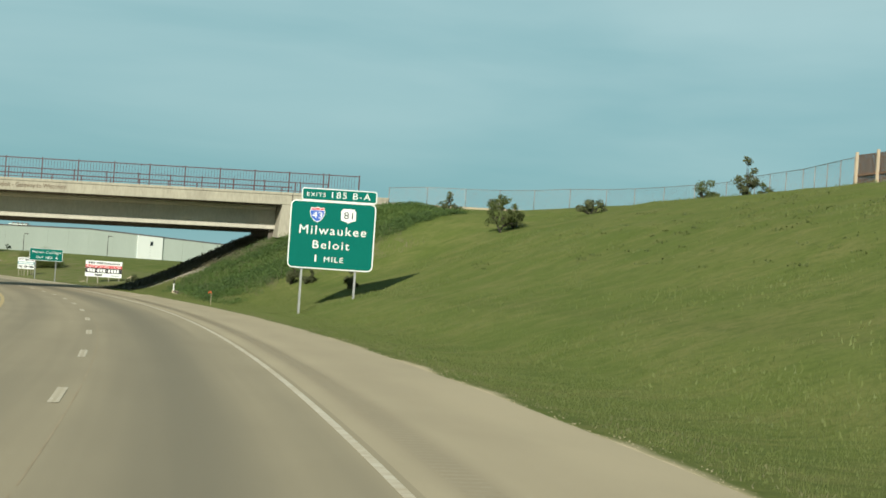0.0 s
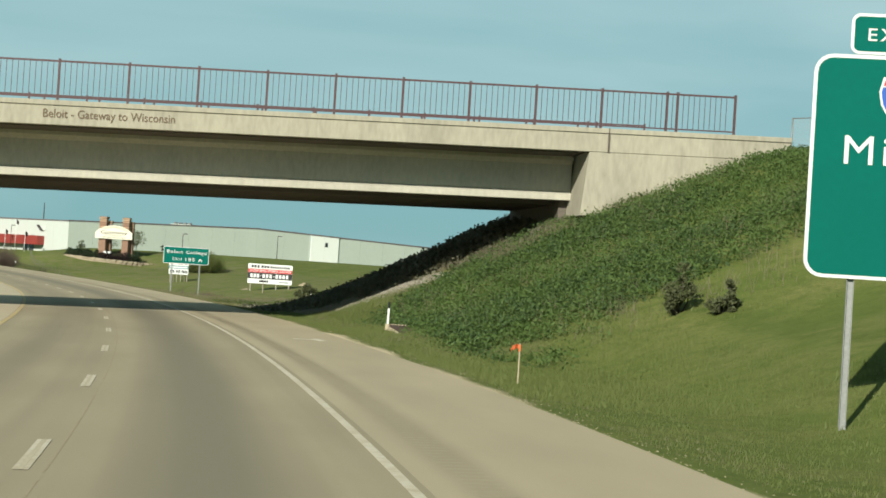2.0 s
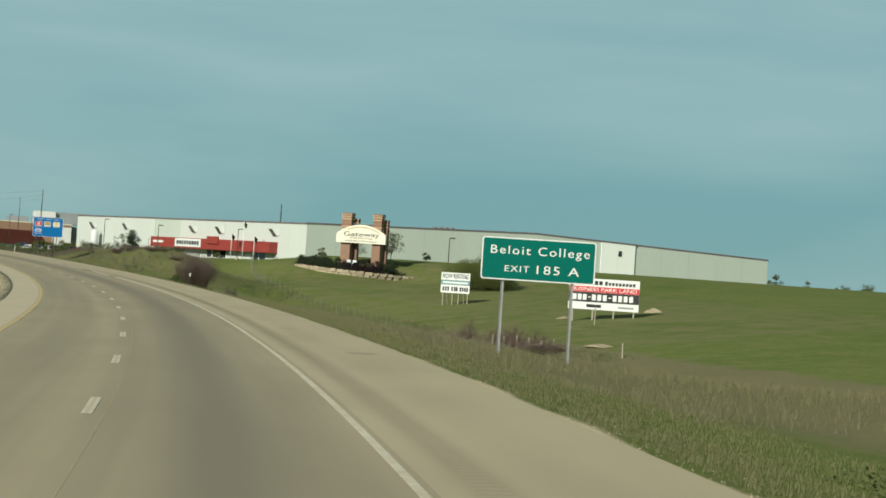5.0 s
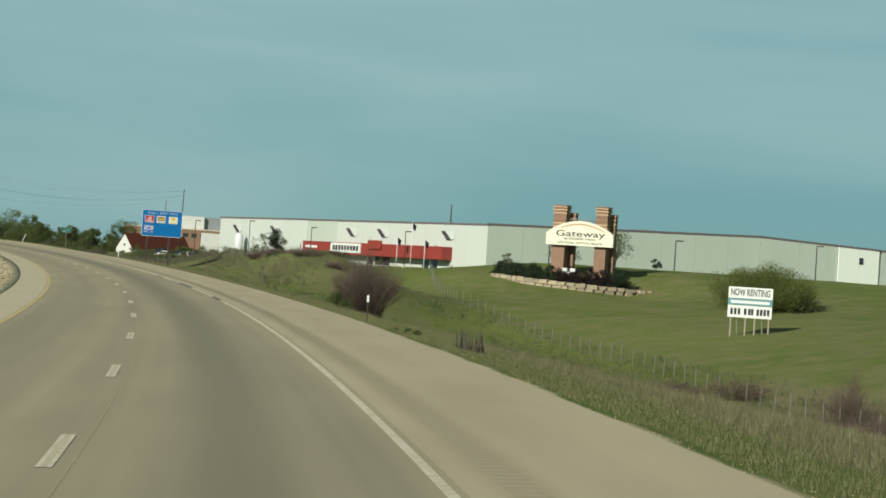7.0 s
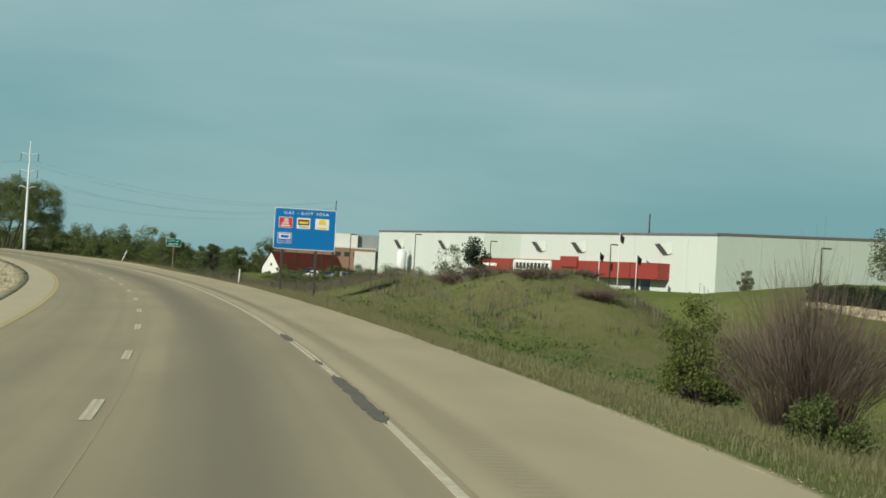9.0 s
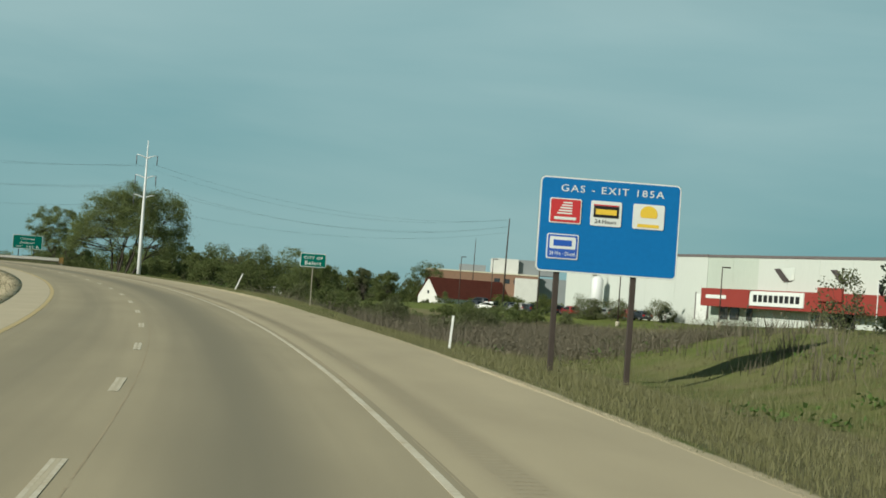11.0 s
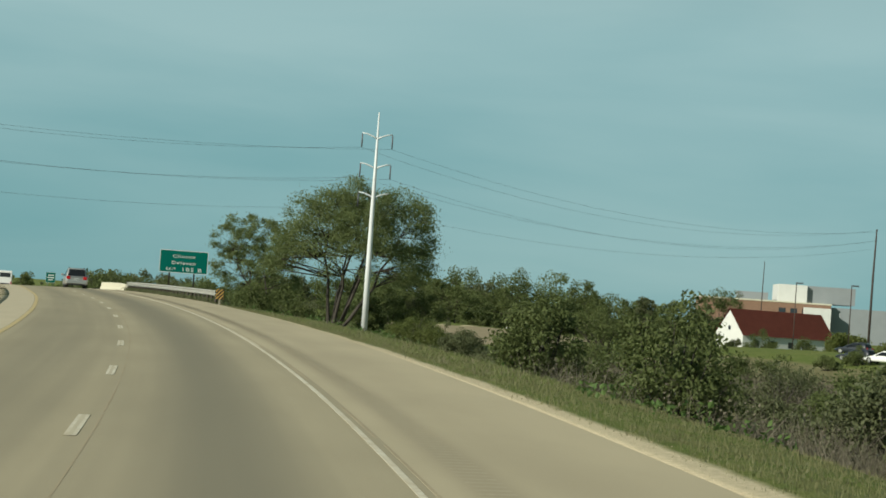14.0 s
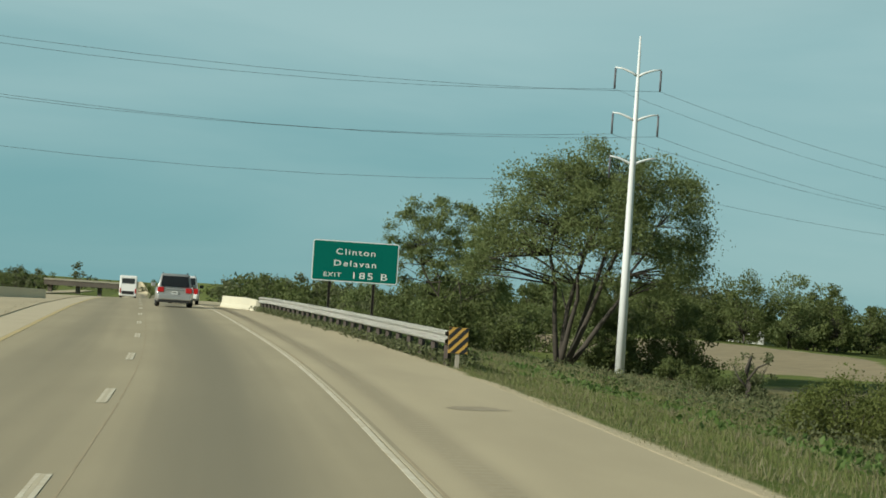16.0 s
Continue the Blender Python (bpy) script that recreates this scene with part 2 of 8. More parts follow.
def land_material():
    """The land: mown grass, tall herbs, dead stalks, gravel and tilled soil, by the cover that each place has."""
    m = bpy.data.materials.new("land")
    m.use_nodes = True
    n, lk = m.node_tree.nodes, m.node_tree.links
    b = n["Principled BSDF"]
    b.inputs["Roughness"].default_value = 0.95
    b.inputs["Specular IOR Level"].default_value = 0.1
    pos = n.new("ShaderNodeNewGeometry").outputs["Position"]

    def noise_at(scale, detail=5, rough=0.6):
        t = n.new("ShaderNodeTexNoise")
        t.inputs["Scale"].default_value, t.inputs["Detail"].default_value, t.inputs["Roughness"].default_value = scale, detail, rough
        lk.new(pos, t.inputs["Vector"])
        return t.outputs["Fac"]

    def mixed(fac, a, c):
        x = n.new("ShaderNodeMix")
        x.data_type = "RGBA"
        for key, v in (("A", a), ("B", c)):
            if isinstance(v, tuple):
                x.inputs[key].default_value = (*v, 1)
            else:
                lk.new(v, x.inputs[key])
        lk.new(fac, x.inputs["Factor"])
        return x.outputs["Result"]

    def stretch_to(v, lo, hi):
        r = n.new("ShaderNodeMapRange")
        r.inputs["From Min"].default_value, r.inputs["From Max"].default_value = lo, hi
        lk.new(v, r.inputs["Value"])
        return r.outputs["Result"]

    big, mid, clump, fine = noise_at(0.035, 4), noise_at(0.35), noise_at(1.7, 6, 0.65), noise_at(9, 8, 0.75)
    grass = mixed(stretch_to(big, 0.35, 0.65), (0.100, 0.136, 0.031), (0.147, 0.175, 0.047))
    grass = mixed(stretch_to(mid, 0.42, 0.66), grass, (0.172, 0.178, 0.060))
    grass = mixed(stretch_to(clump, 0.48, 0.72), grass, (0.082, 0.116, 0.025))
    grass = mixed(stretch_to(fine, 0.45, 0.72), grass, (0.074, 0.100, 0.022))
    cover = n.new("ShaderNodeVertexColor")
    cover.layer_name = "cover"
    split = n.new("ShaderNodeSeparateColor")
    lk.new(cover.outputs["Color"], split.inputs["Color"])

    def share(channel, soft=0.35):
        a = n.new("ShaderNodeMath")
        a.operation = "MULTIPLY_ADD"
        a.inputs[1].default_value = soft
        lk.new(mid, a.inputs[0])
        lk.new(split.outputs[channel], a.inputs[2])
        return stretch_to(a.outputs[0], 0.5 + soft * 0.25, 0.5 + soft * 0.75)

    straw = mixed(stretch_to(fine, 0.35, 0.7), (0.130, 0.122, 0.060), (0.212, 0.192, 0.100))
    soil = mixed(stretch_to(mid, 0.3, 0.7), (0.235, 0.192, 0.122), (0.31, 0.258, 0.168))
    gravel = mixed(stretch_to(fine, 0.3, 0.62), (0.40, 0.338, 0.225), (0.60, 0.505, 0.345))
    colour = mixed(share("Red"), grass, straw)
    colour = mixed(share("Green"), colour, soil)
    colour = mixed(share("Blue", 0.6), colour, gravel)
    lk.new(colour, b.inputs["Base Color"])
    bp = n.new("ShaderNodeBump")
    bp.inputs["Strength"].default_value, bp.inputs["Distance"].default_value = 0.5, 0.06
    lk.new(fine, bp.inputs["Height"])
    lk.new(bp.outputs["Normal"], b.inputs["Normal"])
    return m


def pavement_material(name, base, dark, streaks=True, bands=()):
    """Worn concrete: fine grain, blotches, and wheel tracks that run with the road (uv: metres across and along)."""
    m = bpy.data.materials.new(name)
    m.use_nodes = True
    n, lk = m.node_tree.nodes, m.node_tree.links
    b = n["Principled BSDF"]
    b.inputs["Roughness"].default_value = 0.85
    b.inputs["Specular IOR Level"].default_value = 0.25
    uv = n.new("ShaderNodeUVMap").outputs["UV"]

    def noise_at(scale, sx, sy, detail=4):
        mp, t = n.new("ShaderNodeMapping"), n.new("ShaderNodeTexNoise")
        mp.inputs["Scale"].default_value = (sx, sy, 1)
        t.inputs["Scale"].default_value, t.inputs["Detail"].default_value = scale, detail
        lk.new(uv, mp.inputs["Vector"])
        lk.new(mp.outputs["Vector"], t.inputs["Vector"])
        return t.outputs["Fac"]

    def ranged(v, lo, hi, to=1.0):
        r = n.new("ShaderNodeMapRange")
        r.inputs["From Min"].default_value, r.inputs["From Max"].default_value, r.inputs["To Max"].default_value = lo, hi, to
        lk.new(v, r.inputs["Value"])
        return r.outputs["Result"]

    def mixed(fac, a, c):
        x = n.new("ShaderNodeMix")
        x.data_type = "RGBA"
        for key, v in (("A", a), ("B", c)):
            if isinstance(v, tuple):
                x.inputs[key].default_value = (*v, 1)
            else:
                lk.new(v, x.inputs[key])
        lk.new(fac, x.inputs["Factor"])
        return x.outputs["Result"]

    colour = mixed(ranged(noise_at(0.5, 1, 0.25), 0.35, 0.7), base, tuple(c * 0.86 for c in base))
    colour = mixed(ranged(noise_at(60, 1, 1, 8), 0.4, 0.75, 0.5), colour, tuple(c * 0.7 for c in base))
    if streaks:
        along = noise_at(1.0, 1.0, 0.012, 3)
        colour = mixed(ranged(along, 0.4, 0.8, 0.7), colour, dark)
    # traffic film: darker down the middle of each lane, and along the rumble strip
    if bands:
        sep = n.new("ShaderNodeSeparateXYZ")
        lk.new(uv, sep.inputs[0])
        patches = ranged(noise_at(0.7, 1, 0.03, 3), -0.2, 0.42)
        for centre, width, amount in bands:
            d = n.new("ShaderNodeMath")
            d.operation = "SUBTRACT"
            d.inputs[1].default_value = centre
            lk.new(sep.outputs["X"], d.inputs[0])
            a = n.new("ShaderNodeMath")
            a.operation = "ABSOLUTE"
            lk.new(d.outputs[0], a.inputs[0])
            r = n.new("ShaderNodeMapRange")
            r.interpolation_type = "SMOOTHSTEP"
            r.inputs["From Min"].default_value, r.inputs["From Max"].default_value = width, 0.1
            r.inputs["To Max"].default_value = amount
            lk.new(a.outputs[0], r.inputs["Value"])
            worn = n.new("ShaderNodeMath")
            worn.operation = "MULTIPLY"
            lk.new(r.outputs["Result"], worn.inputs[0])
            lk.new(patches, worn.inputs[1])
            colour = mixed(worn.outputs[0], colour, dark)
    lk.new(colour, b.inputs["Base Color"])
    bp = n.new("ShaderNodeBump")
    bp.inputs["Strength"].default_value, bp.inputs["Distance"].default_value = 0.3, 0.01
    lk.new(noise_at(40, 1, 1, 6), bp.inputs["Height"])
    lk.new(bp.outputs["Normal"], b.inputs["Normal"])
    return m


M_LAND = land_material()
M_LANE = pavement_material("lane_concrete", (0.385, 0.328, 0.222), (0.196, 0.174, 0.124), bands=((0.15, 1.3, 0.85), (-3.3, 1.2, 0.35)))
M_SHOULDER = pavement_material("shoulder_concrete", (0.455, 0.385, 0.262), (0.27, 0.225, 0.155), streaks=False, bands=((2.74, 0.46, 0.42), (3.75, 0.8, 0.14)))
M_GUTTER = material("gutter_concrete", (0.47, 0.40, 0.28), 0.85, 0.12, 0.6, 20, 0.01, space="World")
M_GROOVE = material("milled_groove", (0.36, 0.305, 0.208), 0.85, 0.12, 0.4, 12, space="World")
M_SEAM = material("joint_sealant", (0.35, 0.292, 0.203), 0.95, 0.2, 1, 30, space="World", spec=0.05)
M_STAIN = material("dark_oil_stain", (0.30, 0.252, 0.175), 0.85, 0.2, 1.5, 12, space="World")
M_ASPHALT = material("asphalt_patch", (0.13, 0.118, 0.095), 0.9, 0.2, 1, 30, 0.01, space="World")
M_WHITE = material("white_road_paint", (0.56, 0.52, 0.425), 0.7, 0.28, 1.2, 18, space="World")
M_WORN = material("worn_white_paint", (0.70, 0.66, 0.55), 0.75, 0.08, 0.9, 7, tint=(0.44, 0.365, 0.245), space="World")
M_FADED = material("faded_white_paint", (0.47, 0.41, 0.295), 0.8, 0.1, 0.9, 7, space="World")
M_YELLOW = material("yellow_road_paint", (0.48, 0.37, 0.18), 0.7, 0.16, 1.2, 18, space="World")
M_CONCRETE = material("bridge_concrete", (0.335, 0.312, 0.242), 0.85, 0.22, 0.7, 7, 0.003, space="World", stretch=(1, 1, 0.28))
M_GIRDER = material("girder_concrete", (0.43, 0.41, 0.335), 0.85, 0.16, 0.6, 7, 0.003, space="World", stretch=(1, 1, 0.4))
# Bridge concrete darkened to carry the shade under the deck; also colours the joint.
M_SHADECONC = material("shade_darkened_concrete", (0.118, 0.099, 0.082), 0.9, 0.25, 0.5, 12, space="World")
M_RAILING = material("red_brown_paint", (0.086, 0.046, 0.048), 0.5, 0.15, 3, 30)
M_GALV = material("galvanised_steel", (0.25, 0.26, 0.25), 0.55, 0.18, 2, 25, 0.0, 0.5)
M_STEEL_DARK = material("weathered_brown_steel", (0.048, 0.036, 0.030), 0.75, 0.2, 3, 30, 0.002)
M_GREEN = material("green_sheeting", (0.001, 0.110, 0.086), 0.75, 0.06, 0.8, 8, spec=0.05)
M_BLUE = material("blue_sheeting", (0.004, 0.140, 0.39), 0.5, 0.07, 0.8, 8, spec=0.2)
M_SIGNWHITE = material("white_sheeting", (0.66, 0.68, 0.66), 0.4, 0.05, 2, 20)
M_SIGNBACK = material("aluminium_sheet", (0.55, 0.56, 0.55), 0.4, 0.1, 2, 20, 0, 0.8)
M_BLACK = material("black_ink", (0.015, 0.015, 0.016), 0.5, 0.1, 2, 20)
M_RED = material("red_ink", (0.50, 0.035, 0.04), 0.5, 0.08, 2, 20)
M_PANELWHITE = material("white_metal_siding", (0.50, 0.53, 0.495), 0.55, 0.05, 0.15, 6, space="World", stretch=(1, 1, 0.15))
M_PANELGREY = material("grey_green_metal_siding", (0.42, 0.47, 0.415), 0.55, 0.07, 0.15, 6, space="World", stretch=(1, 1, 0.15))
M_BAYWHITE = material("bright_white_metal_siding", (0.74, 0.77, 0.72), 0.5, 0.04, 0.15, 6, space="World", stretch=(1, 1, 0.15))
M_FASCIA = material("dark_roof_trim", (0.13, 0.11, 0.11), 0.6, 0.1, 0.5, 10)
M_REDBAND = material("red_metal_canopy", (0.25, 0.036, 0.028), 0.5, 0.08, 0.4, 10)
M_GLASS = material("dark_window_glass", (0.03, 0.035, 0.04), 0.08, 0, 1, 1, spec=0.6)
M_BARK = material("bark", (0.055, 0.047, 0.038), 0.95, 0.3, 2, 20, 0.02)
M_BRICK = material("brick", (0.225, 0.135, 0.092), 0.9, 0.2, 1.5, 22, 0.01, each=0.25)
M_STONE = material("pale_limestone", (0.34, 0.285, 0.20), 0.9, 0.2, 1.2, 14, 0.02, each=0.35)


# ---- mesh helpers ----
def part(name, bm, mat, parent=None, label=""):
    me = bpy.data.meshes.new(name)
    bm.to_mesh(me)
    bm.free()
    return link(name, me, mat, parent, label)


def link(name, me, mat, parent=None, label=""):
    if mat is not None and not me.materials:
        me.materials.append(mat)
    ob = new(name, me)
    if parent is not None:
        ob.parent = parent
    if label:
        ob["label"] = label
    return ob


def arrays(name, verts, faces, mat, parent=None, smooth=False):
    """A mesh from numpy arrays of corners and of same-sized faces."""
    me = bpy.data.meshes.new(name)
    verts, faces = np.asarray(verts, np.float32), np.asarray(faces, np.int32)
    k = faces.shape[1]
    me.vertices.add(len(verts))
    me.vertices.foreach_set("co", verts.ravel())
    me.loops.add(faces.size)
    me.loops.foreach_set("vertex_index", faces.ravel())
    me.polygons.add(len(faces))
    me.polygons.foreach_set("loop_start", np.arange(0, faces.size, k, dtype=np.int32))
    me.update(calc_edges=True)
    me.polygons.foreach_set("use_smooth", np.full(len(faces), smooth))
    me.update()
    return link(name, me, mat, parent)


def thing(name, at=(0, 0, 0), turn=0.0, label="", category="", group="", kind=""):
    """An empty at a thing's base, for its parts. turn: degrees to the left."""
    ob = new(name)
    ob.empty_display_size = 0.3
    ob.matrix_world = pose(*at, 0, 0, turn)
    return tagged(ob, label, category, group, kind)


def box(bm, lo, hi, bevel=0.0):
    ret = bmesh.ops.create_cube(bm, size=1.0)
    vs = ret["verts"]
    for v in vs:
        v.co = Vector(((lo[i] + hi[i]) / 2 + v.co[i] * (hi[i] - lo[i]) for i in range(3)))
    if bevel:
        es = list({e for v in vs for e in v.link_edges})
        bmesh.ops.bevel(bm, geom=es, offset=bevel, segments=2, profile=0.5, affect="EDGES")
    return bm


def boxed(lo, hi, bevel=0.0):
    return box(bmesh.new(), lo, hi, bevel)


def tube(bm, points, radii, sides=8):
    """A round bar through points, with a radius at each."""
    rings = []
    pts = [Vector(p) for p in points]
    for i, p in enumerate(pts):
        d = (pts[min(i + 1, len(pts) - 1)] - pts[max(i - 1, 0)]).normalized()
        q = d.to_track_quat("Z", "Y")
        r = radii[i] if hasattr(radii, "__len__") else radii
        rings.append([bm.verts.new(p + q @ Vector((r * math.cos(2 * math.pi * k / sides), r * math.sin(2 * math.pi * k / sides), 0))) for k in range(sides)])
    for a, b in zip(rings, rings[1:]):
        for k in range(sides):
            f = bm.faces.new((a[k], a[(k + 1) % sides], b[(k + 1) % sides], b[k]))
            f.smooth = True
    bm.faces.new(list(reversed(rings[0])))
    bm.faces.new(rings[-1])
    return bm


def extruded(outline, depth, bevel=0.0):
    """A flat outline of x, z points, made depth thick towards +y."""
    bm = bmesh.new()
    vs = [bm.verts.new((x, 0, z)) for x, z in outline]
    f = bm.faces.new(vs)
    f.normal_update()
    if f.normal.y > 0:
        f.normal_flip()
    if depth == 0:
        return bm
    ret = bmesh.ops.extrude_face_region(bm, geom=[f])
    for v in ret["geom"]:
        if isinstance(v, bmesh.types.BMVert):
            v.co.y += depth
    bmesh.ops.recalc_face_normals(bm, faces=bm.faces)
    if bevel:
        bmesh.ops.bevel(bm, geom=list(bm.edges), offset=bevel, segments=1, affect="EDGES")
    return bm


def rounded(x0, z0, x1, z1, r, steps=5):
    pts = []
    for cx, cz, a in ((x1 - r, z1 - r, 0), (x0 + r, z1 - r, 90), (x0 + r, z0 + r, 180), (x1 - r, z0 + r, 270)):
        for k in range(steps + 1):
            t = radians(a + 90 * k / steps)
            pts.append((cx + r * math.cos(t), cz + r * math.sin(t)))
    return pts


def lettering(text, x, z, height, width, mat, parent, y=-0.03, name="lettering", bold=0.0, depth=0.004, label="", space=1.0):
    """Words in the built-in font, with the given cap height and whole width, centred at x on the line z."""
    cu = bpy.data.curves.new(name, "FONT")
    cu.body, cu.size, cu.extrude, cu.offset, cu.space_character = text, 1.0, 0.002, bold, space
    cu.resolution_u = 3
    tmp = bpy.data.objects.new(name, cu)
    me = bpy.data.meshes.new_from_object(tmp)
    bpy.data.objects.remove(tmp)
    bpy.data.curves.remove(cu)
    n = len(me.vertices)
    co = np.empty(n * 3, np.float32)
    me.vertices.foreach_get("co", co)
    co = co.reshape(-1, 3)
    lo, hi = co.min(0), co.max(0)
    cap = 0.69
    out = np.empty_like(co)
    out[:, 0] = x + ((co[:, 0] - lo[0]) / (hi[0] - lo[0]) - 0.5) * width
    out[:, 2] = z + co[:, 1] / cap * height
    out[:, 1] = y - co[:, 2] / 0.002 * depth
    me.vertices.foreach_set("co", out.ravel())
    me.materials.clear()
    return link(name, me, mat, parent, label)


# ---- the land ----
def spaced(*runs):
    out = []
    for a, b, step in runs:
        out += list(np.arange(a, b, step))
    return np.array(out)


GS = np.concatenate([spaced((-400, -60, 20), (-60, 720, 2.0), (720, 1000, 8)), np.geomspace(1000, 5200, 36)])
GL = np.concatenate([-np.geomspace(700, 60, 14), spaced((-60, -20, 4), (-20, -6.3, 1)), [-6.3, -6.25, 5.25, 5.3], spaced((5.6, 14, 0.6), (14, 40, 1.2), (40, 72, 2), (72, 130, 4)), np.geomspace(130, 4200, 34)])


def land():
    s, l = np.meshgrid(GS, GL, indexing="ij")
    x, y = plan(s, l)
    z = ground_z(s, l)
    rough = np.array([noise.noise((a * 0.13, b * 0.13, 0)) * 0.6 + noise.noise((a * 0.5, b * 0.5, 3)) * 0.25 for a, b in zip(x.ravel(), y.ravel())]).reshape(x.shape)
    z = z + rough * np.clip((l - 7) / 14, 0, 1) * 0.3 * np.clip(2 - l / 70, 0.15, 1) + rough * np.clip((-l - 7) / 8, 0, 1) * 0.15
    n, m = s.shape
    idx = np.arange(n * m).reshape(n, m)
    faces = np.stack([idx[:-1, :-1], idx[:-1, 1:], idx[1:, 1:], idx[1:, :-1]], -1).reshape(-1, 4)
    ob = arrays("ground", np.stack([x, y, z], -1).reshape(-1, 3), faces, M_LAND, smooth=True)
    step = lambda v, a, b: np.clip((v - a) / (b - a), 0, 1)
    band = lambda v, a, b, soft: step(v, a - soft, a + soft) * (1 - step(v, b - soft, b + soft))
    straw = step(l, 9 + 9 * step(s, 545, 575), 15 + 9 * step(s, 545, 575)) * (1 - step(l, 40 + 42 * step(s, 545, 575), 46 + 44 * step(s, 545, 575))) * band(s, 458, 706, 10) + 0.72 * band(l, 9, 37, 3) * band(s, 205, 332, 14) + 0.5 * band(s, 146, 164, 3) * band(l, 7.5, 24, 1) + 0.5 * band(l, 7, 32, 3) * band(s, 330, 450, 12) + 0.5 * band(s, 114, 150, 4) * band(l, 5.8, 11, 1) + 0.42 * band(l, 5.6, 12, 0.6) * band(s, 330, 560, 12) + 0.3 * band(s, 190, 300, 14) * band(l, 8, 60, 5) + 0.47 * band(s, 300, 446, 12) * band(l, 33, 78, 3)
    slant = s + 1.4 * (l - 78)
    soil = band(slant, 712, 850, 4) * band(l, 45, 108, 4) * (1 - step(l - 0.32 * (s - 717), 70, 76))
    ragged = np.array([noise.noise((a * 0.21, 7.0, 0)) * 0.5 + noise.noise((a * 0.06, 3.0, 0)) * 0.5 for a in s.ravel()]).reshape(s.shape)
    gravel = np.clip(band(l, 5.0, 5.68 + 0.15 * step(s, 250, 420), 0.3) * (0.78 + 0.38 * step(s, 250, 420) + 1.3 * ragged), 0, 1) + np.clip(band(l, -8.6, -6, 0.6) * (0.85 + 0.9 * ragged), 0, 1) + 0.9 * band(slant, 852, 858, 1) * band(l, 45, 112, 2)
    cols = np.stack([straw, soil, gravel, np.ones_like(s)], -1).clip(0, 1)
    attr = ob.data.color_attributes.new("cover", "FLOAT_COLOR", "POINT")
    attr.data.foreach_set("color", cols.astype(np.float32).ravel())
    return tagged(ob, "rolling roadside land with grass, dead stalks and bare soil", "ground", kind="structure")


# ---- the road ----
def strip(name, l0, l1, s0, s1, mat, dz=0.0, step=2.0, thick=0.2, parent=None):
    """A band of the road between two offsets, with its edge faces."""
    ss = np.append(np.arange(s0, s1, step), s1)
    ll = np.array([l0, l0, l1, l1])
    hh = np.array([-thick, 0, 0, -thick])
    s, l = np.meshgrid(ss, ll, indexing="ij")
    x, y = plan(s, l)
    z = road_z(s) + 0.02 * l + dz + hh[None]
    n, m = s.shape
    idx = np.arange(n * m).reshape(n, m)
    faces = np.stack([idx[:-1, :-1], idx[:-1, 1:], idx[1:, 1:], idx[1:, :-1]], -1).reshape(-1, 4)
    ob = arrays(name, np.stack([x, y, z], -1).reshape(-1, 3), faces, mat, parent)
    uv = ob.data.uv_layers.new(name="UVMap")
    flat = np.stack([l, s], -1).reshape(-1, 2)[faces.ravel()]
    uv.data.foreach_set("uv", flat.astype(np.float32).ravel())
    return ob


land()
tagged(strip("road", -4.95, 2.15, -60, 1500, M_LANE), "two lanes of worn pale concrete with darker wheel tracks", "road", kind="structure")
tagged(strip("road_shoulder", 2.15, 5.35, -60, 1500, M_SHOULDER), "pale concrete shoulder beside the outer lane", "road shoulder", kind="structure")
tagged(strip("gutter", -6.3, -4.95, -60, 1500, M_GUTTER), "pale concrete gutter strip beside the median", "gutter", kind="structure")
tagged(strip("road_far_side", -34, -24, -60, 1500, M_SHOULDER, dz=0.65), "opposite carriageway of pale concrete beyond the median", "road", kind="structure")
tagged(strip("median_pavement", -34, -6.3, 612, 780, M_SHOULDER, dz=0.03), "pale concrete apron across the median before the bridge", "pavement", kind="structure")


